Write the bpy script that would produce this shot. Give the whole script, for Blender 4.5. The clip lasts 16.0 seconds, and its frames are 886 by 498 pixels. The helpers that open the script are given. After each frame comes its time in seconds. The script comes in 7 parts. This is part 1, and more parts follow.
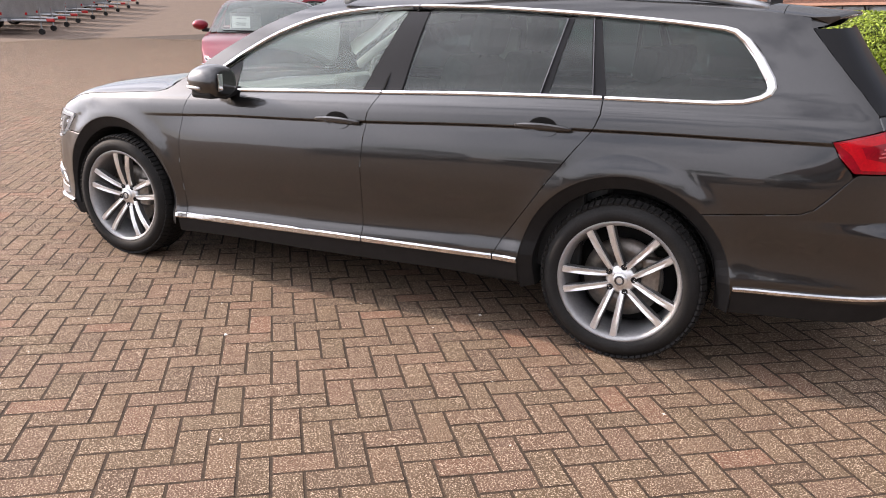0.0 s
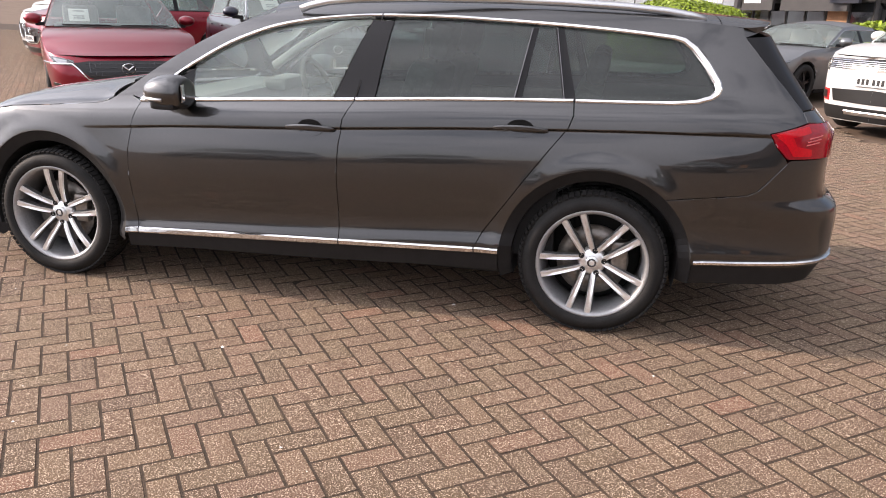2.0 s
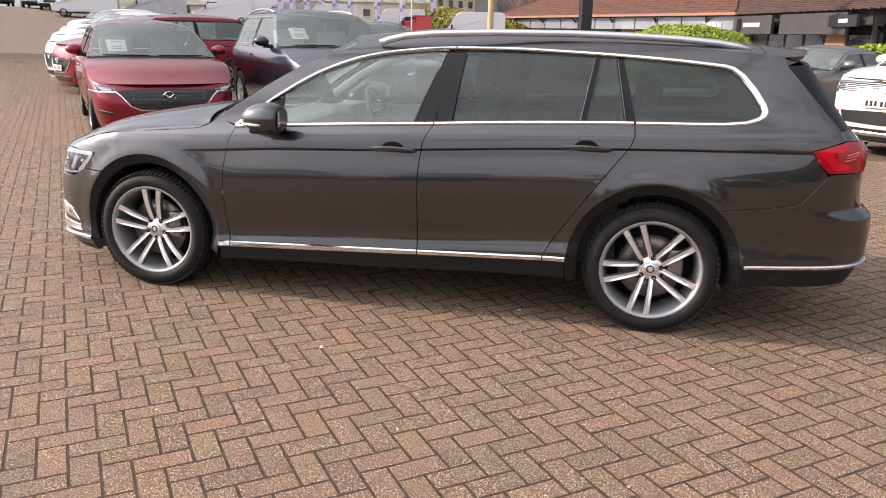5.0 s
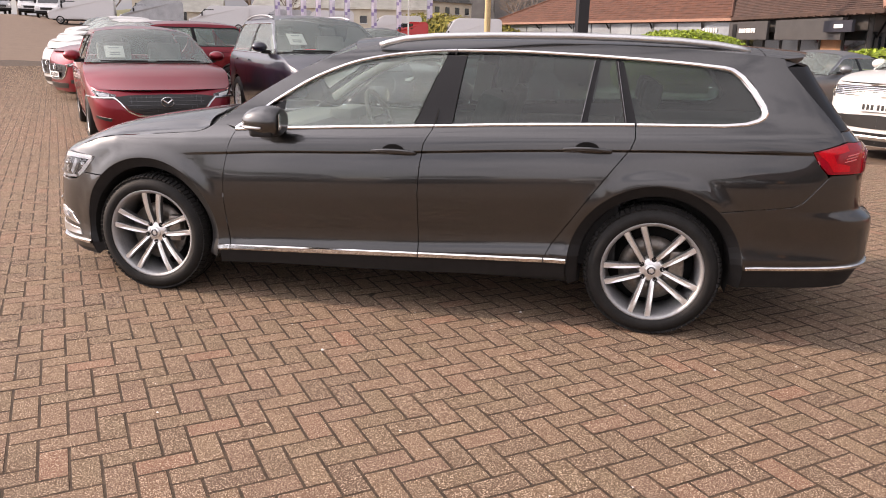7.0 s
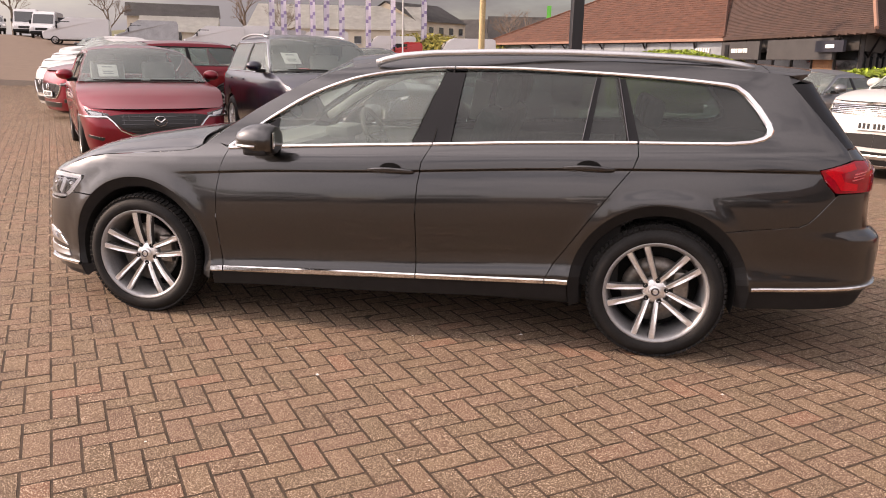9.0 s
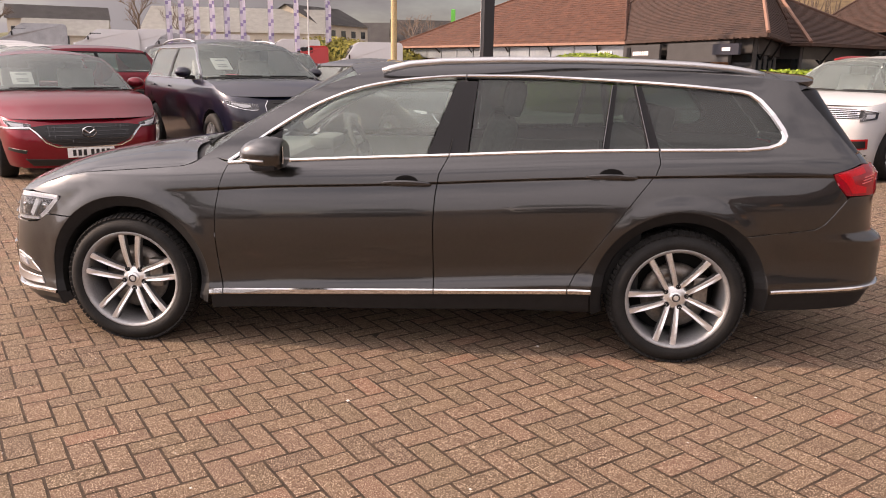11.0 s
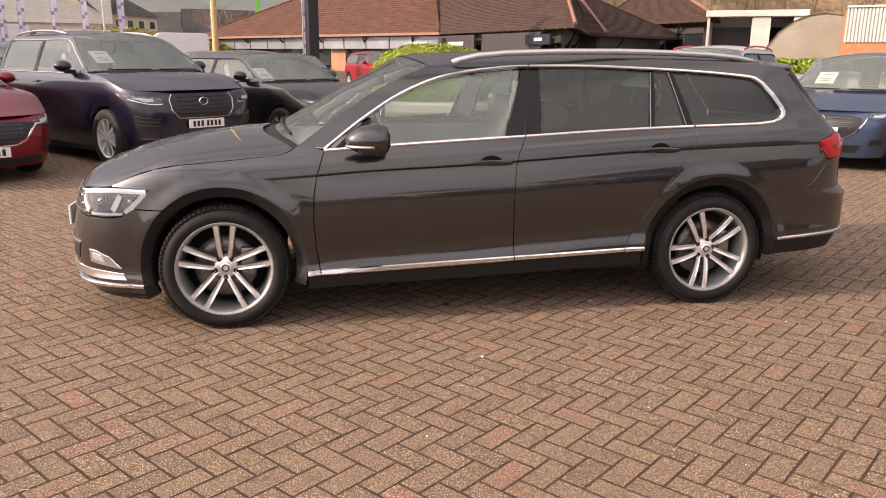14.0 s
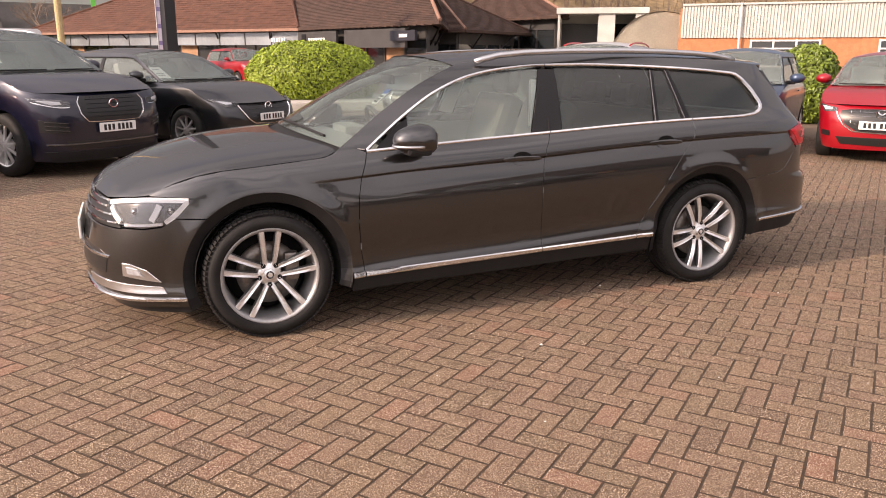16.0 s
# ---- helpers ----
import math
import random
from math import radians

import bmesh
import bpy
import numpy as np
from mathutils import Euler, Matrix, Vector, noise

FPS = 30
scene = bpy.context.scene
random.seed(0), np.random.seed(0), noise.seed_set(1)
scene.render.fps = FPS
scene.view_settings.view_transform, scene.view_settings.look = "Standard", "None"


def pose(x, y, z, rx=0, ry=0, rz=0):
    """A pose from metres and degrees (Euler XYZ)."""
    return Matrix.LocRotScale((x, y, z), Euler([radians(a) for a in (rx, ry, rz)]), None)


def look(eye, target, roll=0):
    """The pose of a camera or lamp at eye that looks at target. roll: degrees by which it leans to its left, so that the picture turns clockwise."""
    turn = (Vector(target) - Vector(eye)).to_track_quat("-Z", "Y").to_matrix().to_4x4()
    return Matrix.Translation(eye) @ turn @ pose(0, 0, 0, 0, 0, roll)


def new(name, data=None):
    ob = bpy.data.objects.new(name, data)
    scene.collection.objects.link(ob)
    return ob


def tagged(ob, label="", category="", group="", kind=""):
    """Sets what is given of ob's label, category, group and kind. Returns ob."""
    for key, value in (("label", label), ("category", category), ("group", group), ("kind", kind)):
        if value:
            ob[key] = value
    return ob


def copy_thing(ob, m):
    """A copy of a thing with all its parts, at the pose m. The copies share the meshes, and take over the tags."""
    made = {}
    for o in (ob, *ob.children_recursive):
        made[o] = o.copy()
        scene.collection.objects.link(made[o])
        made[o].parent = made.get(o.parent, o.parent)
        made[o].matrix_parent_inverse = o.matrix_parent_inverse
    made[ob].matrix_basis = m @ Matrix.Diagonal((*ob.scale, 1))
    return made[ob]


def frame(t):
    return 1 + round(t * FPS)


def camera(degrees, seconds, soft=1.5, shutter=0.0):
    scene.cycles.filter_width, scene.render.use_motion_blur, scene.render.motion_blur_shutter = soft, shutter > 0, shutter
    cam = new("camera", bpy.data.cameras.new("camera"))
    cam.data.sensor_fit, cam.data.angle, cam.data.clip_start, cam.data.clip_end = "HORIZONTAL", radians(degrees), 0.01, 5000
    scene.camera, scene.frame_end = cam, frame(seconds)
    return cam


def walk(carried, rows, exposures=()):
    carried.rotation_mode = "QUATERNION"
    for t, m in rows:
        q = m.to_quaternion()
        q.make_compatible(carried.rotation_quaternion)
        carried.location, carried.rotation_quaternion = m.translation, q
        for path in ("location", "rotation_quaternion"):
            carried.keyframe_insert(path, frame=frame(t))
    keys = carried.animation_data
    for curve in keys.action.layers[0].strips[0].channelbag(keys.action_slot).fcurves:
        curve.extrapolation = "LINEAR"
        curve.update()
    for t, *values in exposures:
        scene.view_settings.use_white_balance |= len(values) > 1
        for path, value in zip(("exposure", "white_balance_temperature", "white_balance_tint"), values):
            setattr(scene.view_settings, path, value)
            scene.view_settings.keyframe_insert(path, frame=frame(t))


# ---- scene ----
cam = camera(60.1, 16.0, soft=1.0)
PATH = [
    (0, (2.024, -3.862, 1.347), (1.198, -2.135, 0.768), 1.9),
    (0.5, (1.875, -3.955, 1.371), (1.153, -2.185, 0.783), 1.7),
    (1, (1.707, -4.015, 1.381), (1.105, -2.199, 0.796), 1.7),
    (1.5, (1.548, -4.145, 1.392), (1.067, -2.295, 0.805), 1.7),
    (2, (1.412, -4.277, 1.437), (1.02, -2.411, 0.835), 1.8),
    (2.5, (1.291, -4.417, 1.424), (0.929, -2.545, 0.823), 1.7),
    (3, (1.195, -4.549, 1.443), (0.835, -2.677, 0.839), 1.7),
    (3.5, (1.138, -4.643, 1.431), (0.765, -2.773, 0.826), 1.5),
    (4, (1.125, -4.726, 1.466), (0.74, -2.856, 0.873), 1.4),
    (4.5, (1.129, -4.719, 1.469), (0.734, -2.84, 0.911), 1.3),
    (7, (1.109, -4.727, 1.448), (0.72, -2.838, 0.92), 1.2),
    (7.5, (1.117, -4.715, 1.437), (0.729, -2.824, 0.915), 1.2),
    (8, (1.108, -4.709, 1.429), (0.721, -2.812, 0.928), 1.3),
    (8.5, (1.097, -4.701, 1.424), (0.711, -2.8, 0.938), 1.2),
    (9, (1.068, -4.634, 1.431), (0.69, -2.729, 0.951), 1.2),
    (9.5, (0.992, -4.56, 1.44), (0.638, -2.651, 0.96), 1.1),
    (12, (0.025, -4.666, 1.447), (0.079, -2.721, 0.986), 0.8),
    (12.5, (-0.219, -4.722, 1.42), (-0.081, -2.781, 0.957), 0.7),
    (13, (-0.48, -4.782, 1.433), (-0.264, -2.85, 0.964), 0.7),
    (13.5, (-0.771, -4.934, 1.438), (-0.479, -3.014, 0.96), 0.6),
    (14, (-0.996, -4.946, 1.435), (-0.631, -3.04, 0.95), 0.5),
    (14.5, (-1.21, -4.909, 1.461), (-0.763, -3.022, 0.973), 0.4),
    (15, (-1.511, -4.937, 1.443), (-0.979, -3.072, 0.953), 0.4),
    (15.5, (-1.765, -4.898, 1.446), (-1.138, -3.064, 0.955), 0.3),
    (16, (-2.001, -4.75, 1.453), (-1.273, -2.954, 0.96), 0.2),
]
walk(cam, [(t, look(eye, target, roll)) for t, eye, target, roll in PATH], [(0, 0.57, 7000, 20), (3, 0.60, 7000, 20), (7, 0.51, 7500, 24), (9, 0.44, 8050, 28), (16, 0.45, 8000, 27)])

# ---- world and sun ----
SUN_ELEV, SUN_AZ = radians(24), radians(184)   # azimuth of the way to the sun, from +x anticlockwise
to_sun = Vector((math.cos(SUN_AZ) * math.cos(SUN_ELEV), math.sin(SUN_AZ) * math.cos(SUN_ELEV), math.sin(SUN_ELEV)))
world = bpy.data.worlds.new("world")
scene.world = world
world.use_nodes = True
wn, wl = world.node_tree.nodes, world.node_tree.links
wn.clear()
sky = wn.new("ShaderNodeTexSky")
sky.sky_type, sky.sun_disc = "NISHITA", False
sky.sun_elevation, sky.sun_rotation = SUN_ELEV, radians(90) - SUN_AZ
sky.air_density, sky.dust_density, sky.ozone_density = 0.9, 0.5, 1.0
w_co = wn.new("ShaderNodeTexCoord")
w_map = wn.new("ShaderNodeMapping")
w_map.inputs["Scale"].default_value = (1.0, 1.0, 3.2)
w_noise = wn.new("ShaderNodeTexNoise")
w_noise.inputs["Scale"].default_value, w_noise.inputs["Detail"].default_value, w_noise.inputs["Roughness"].default_value = 2.3, 7.0, 0.58
w_ramp = wn.new("ShaderNodeValToRGB")
w_ramp.color_ramp.elements[0].position, w_ramp.color_ramp.elements[0].color = 0.34, (0.35, 0.35, 0.35, 1)
w_ramp.color_ramp.elements[1].position, w_ramp.color_ramp.elements[1].color = 0.54, (1, 1, 1, 1)
# broken overcast, brighter overhead than at the horizon and on the side of the sun
w_sep = wn.new("ShaderNodeSeparateXYZ")
w_high = wn.new("ShaderNodeMapRange")
w_high.inputs["From Min"].default_value, w_high.inputs["From Max"].default_value = 0.0, 0.75
w_high.inputs["To Min"].default_value, w_high.inputs["To Max"].default_value = 5.0, 8.8
w_side, w_bright, w_level = wn.new("ShaderNodeVectorMath"), wn.new("ShaderNodeMapRange"), wn.new("ShaderNodeMath")
w_side.operation, w_level.operation = "DOT_PRODUCT", "MULTIPLY"
w_side.inputs[1].default_value = Vector((-0.40, -0.88, 0.25)).normalized()
w_bright.inputs["From Min"].default_value, w_bright.inputs["To Min"].default_value, w_bright.inputs["To Max"].default_value = -1.0, 0.2, 1.75
w_near, w_glow, w_gain = wn.new("ShaderNodeVectorMath"), wn.new("ShaderNodeMath"), wn.new("ShaderNodeMath")
w_near.operation, w_glow.operation, w_gain.operation = "DOT_PRODUCT", "POWER", "MULTIPLY_ADD"
w_near.inputs[1].default_value = to_sun
w_glow.inputs[1].default_value, w_glow.use_clamp = 5.0, True
w_gain.inputs[1].default_value = 3.4
w_tone = wn.new("ShaderNodeVectorMath")
w_tone.operation = "SCALE"
w_tone.inputs[0].default_value = (0.90, 0.98, 1.10)
w_cloud = wn.new("ShaderNodeMix")
w_cloud.data_type = "RGBA"
w_bg, w_out = wn.new("ShaderNodeBackground"), wn.new("ShaderNodeOutputWorld")
w_bg.inputs["Strength"].default_value = 0.095
wl.new(w_co.outputs["Generated"], w_map.inputs["Vector"])
wl.new(w_map.outputs["Vector"], w_noise.inputs["Vector"])
wl.new(w_noise.outputs["Fac"], w_ramp.inputs["Fac"])
wl.new(w_ramp.outputs["Color"], w_cloud.inputs["Factor"])
wl.new(w_co.outputs["Generated"], w_sep.inputs["Vector"])
wl.new(w_sep.outputs["Z"], w_high.inputs["Value"])
wl.new(w_co.outputs["Generated"], w_side.inputs[0])
wl.new(w_side.outputs["Value"], w_bright.inputs["Value"])
wl.new(w_co.outputs["Generated"], w_near.inputs[0])
wl.new(w_near.outputs["Value"], w_glow.inputs[0])
wl.new(w_glow.outputs["Value"], w_gain.inputs[0])
wl.new(w_bright.outputs["Result"], w_gain.inputs[2])
wl.new(w_gain.outputs["Value"], w_level.inputs[0])
wl.new(w_high.outputs["Result"], w_level.inputs[1])
wl.new(w_level.outputs["Value"], w_tone.inputs["Scale"])
wl.new(w_tone.outputs["Vector"], w_cloud.inputs["B"])
wl.new(sky.outputs["Color"], w_cloud.inputs["A"])
wl.new(w_cloud.outputs["Result"], w_bg.inputs["Color"])
wl.new(w_bg.outputs["Background"], w_out.inputs["Surface"])

sun = new("sun", bpy.data.lights.new("sun", "SUN"))
sun.data.energy, sun.data.angle, sun.data.color = 3.8, radians(2.5), (1.0, 0.89, 0.76)
sun.matrix_world = look((0, 0, 30), Vector((0, 0, 30)) - to_sun)


# ---- materials ----
def material(name, color=(0.5, 0.5, 0.5), rough=0.5, metal=0.0, coat=0.0, grain=0.0, scale=40.0, bump=0.0, blotch=0.0, spec=0.5, random_value=0.0, coat_rough=0.03, world_size=False, span=0.2):
    """Principled surface with fine grain and larger blotches in its colour, and a little relief."""
    m = bpy.data.materials.new(name)
    m.use_nodes = True
    n, l = m.node_tree.nodes, m.node_tree.links
    p = n["Principled BSDF"]
    p.inputs["Roughness"].default_value, p.inputs["Metallic"].default_value = rough, metal
    p.inputs["Coat Weight"].default_value, p.inputs["Coat Roughness"].default_value = coat, coat_rough
    p.inputs["Specular IOR Level"].default_value = spec
    base = n.new("ShaderNodeRGB")
    base.outputs[0].default_value = (*color, 1)
    out = base.outputs[0]
    where = n.new("ShaderNodeNewGeometry").outputs["Position"] if world_size else n.new("ShaderNodeTexCoord").outputs["Object"]
    fine = None
    for amount, sc, detail in ((grain, scale, 4.0), (blotch, scale / 14.0, 3.0)):
        if not amount:
            continue
        t = n.new("ShaderNodeTexNoise")
        t.inputs["Scale"].default_value, t.inputs["Detail"].default_value = sc, detail
        l.new(where, t.inputs["Vector"])
        fine = fine or t
        r = n.new("ShaderNodeMapRange")
        r.inputs["From Min"].default_value, r.inputs["From Max"].default_value = 0.5 - span, 0.5 + span
        r.inputs["To Min"].default_value, r.inputs["To Max"].default_value = 1 - amount, 1 + amount
        l.new(t.outputs["Fac"], r.inputs["Value"])
        mx = n.new("ShaderNodeVectorMath")
        mx.operation = "SCALE"
        l.new(out, mx.inputs[0])
        l.new(r.outputs["Result"], mx.inputs["Scale"])
        out = mx.outputs["Vector"]
    if random_value:
        oi = n.new("ShaderNodeObjectInfo")
        ge = n.new("ShaderNodeNewGeometry")
        ad = n.new("ShaderNodeMath")
        ad.operation = "ADD"
        l.new(oi.outputs["Random"], ad.inputs[0])
        l.new(ge.outputs["Random Per Island"], ad.inputs[1])
        fr = n.new("ShaderNodeMath")
        fr.operation = "FRACT"
        l.new(ad.outputs[0], fr.inputs[0])
        r = n.new("ShaderNodeMapRange")
        r.inputs["To Min"].default_value, r.inputs["To Max"].default_value = 1 - random_value, 1 + random_value
        l.new(fr.outputs[0], r.inputs["Value"])
        mx = n.new("ShaderNodeVectorMath")
        mx.operation = "SCALE"
        l.new(out, mx.inputs[0])
        l.new(r.outputs["Result"], mx.inputs["Scale"])
        out = mx.outputs["Vector"]
    l.new(out, p.inputs["Base Color"])
    if bump:
        if fine is None:
            fine = n.new("ShaderNodeTexNoise")
            fine.inputs["Scale"].default_value = scale
            l.new(where, fine.inputs["Vector"])
        b = n.new("ShaderNodeBump")
        b.inputs["Strength"].default_value, b.inputs["Distance"].default_value = bump, 0.01
        l.new(fine.outputs["Fac"], b.inputs["Height"])
        l.new(b.outputs["Normal"], p.inputs["Normal"])
    return m


def glass(name, tint, ior=1.5, film_share=0.0):
    """Thin sheet glass: tinted see-through with a clear reflection and a thin pale-green diffuse film."""
    m = bpy.data.materials.new(name)
    m.use_nodes = True
    n, l = m.node_tree.nodes, m.node_tree.links
    n.clear()
    o, mix = n.new("ShaderNodeOutputMaterial"), n.new("ShaderNodeMixShader")
    t, g, f = n.new("ShaderNodeBsdfTransparent"), n.new("ShaderNodeBsdfGlossy"), n.new("ShaderNodeFresnel")
    t.inputs["Color"].default_value = (*tint, 1)
    g.inputs["Roughness"].default_value = 0.0
    f.inputs["IOR"].default_value = ior
    l.new(f.outputs["Fac"], mix.inputs["Fac"])
    # share of pale-green diffuse mixed into the see-through part
    film, white = n.new("ShaderNodeMixShader"), n.new("ShaderNodeBsdfDiffuse")
    white.inputs["Color"].default_value = (0.72, 0.86, 0.81, 1)
    film.inputs["Fac"].default_value = film_share
    l.new(t.outputs["BSDF"], film.inputs[1])
    l.new(white.outputs["BSDF"], film.inputs[2])
    l.new(film.outputs["Shader"], mix.inputs[1])
    l.new(g.outputs["BSDF"], mix.inputs[2])
    l.new(mix.outputs["Shader"], o.inputs["Surface"])
    return m


def paint(name, color, metal=0.55, rough=0.38, ior=1.55, coat=0.6):
    m = material(name, color, rough, metal, coat=coat, grain=0.10, scale=900.0, blotch=0.03, coat_rough=0.03)
    m.node_tree.nodes["Principled BSDF"].inputs["Coat IOR"].default_value = ior
    return m


def block_paver():
    """Concrete blocks: brown, pink or olive from block to block, with pale stone grains, dark pits and slow staining."""
    m = material("brown concrete block", (0.2, 0.13, 0.1), 0.88, spec=0.3)
    n, l = m.node_tree.nodes, m.node_tree.links
    p = n["Principled BSDF"]
    geo, info = n.new("ShaderNodeNewGeometry"), n.new("ShaderNodeObjectInfo")
    add, fr = n.new("ShaderNodeMath"), n.new("ShaderNodeMath")
    add.operation, fr.operation = "ADD", "FRACT"
    l.new(geo.outputs["Random Per Island"], add.inputs[0])
    l.new(info.outputs["Random"], add.inputs[1])
    l.new(add.outputs[0], fr.inputs[0])
    tone = n.new("ShaderNodeValToRGB")
    el = tone.color_ramp.elements
    el[0].position, el[0].color = 0.0, (0.118, 0.075, 0.051, 1)
    el[1].position, el[1].color = 1.0, (0.212, 0.106, 0.068, 1)
    for at, c in ((0.25, (0.142, 0.097, 0.059, 1)), (0.5, (0.160, 0.097, 0.066, 1)), (0.78, (0.168, 0.111, 0.068, 1)), (0.93, (0.176, 0.104, 0.069, 1))):
        el.new(at).color = c
    l.new(fr.outputs[0], tone.inputs["Fac"])
    out = tone.outputs["Color"]
    heights = []
    for sc, lo, hi, col, amount in ((205.0, 0.55, 0.62, (0.64, 0.50, 0.37, 1), 1.0), (170.0, 0.43, 0.33, (0.045, 0.028, 0.018, 1), 0.75), (7.0, 0.55, 0.75, (0.10, 0.062, 0.042, 1), 0.35)):
        t, r, mx = n.new("ShaderNodeTexNoise"), n.new("ShaderNodeMapRange"), n.new("ShaderNodeMix")
        t.inputs["Scale"].default_value, t.inputs["Detail"].default_value = sc, 3.0
        r.inputs["From Min"].default_value, r.inputs["From Max"].default_value, r.inputs["To Max"].default_value = lo, hi, amount
        mx.data_type = "RGBA"
        mx.inputs["B"].default_value = col
        l.new(geo.outputs["Position"], t.inputs["Vector"])
        l.new(t.outputs["Fac"], r.inputs["Value"])
        l.new(r.outputs["Result"], mx.inputs["Factor"])
        l.new(out, mx.inputs["A"])
        out = mx.outputs["Result"]
        heights.append(t.outputs["Fac"])
    l.new(out, p.inputs["Base Color"])
    b = n.new("ShaderNodeBump")
    b.inputs["Strength"].default_value, b.inputs["Distance"].default_value = 0.8, 0.008
    l.new(heights[1], b.inputs["Height"])
    l.new(b.outputs["Normal"], p.inputs["Normal"])
    return m


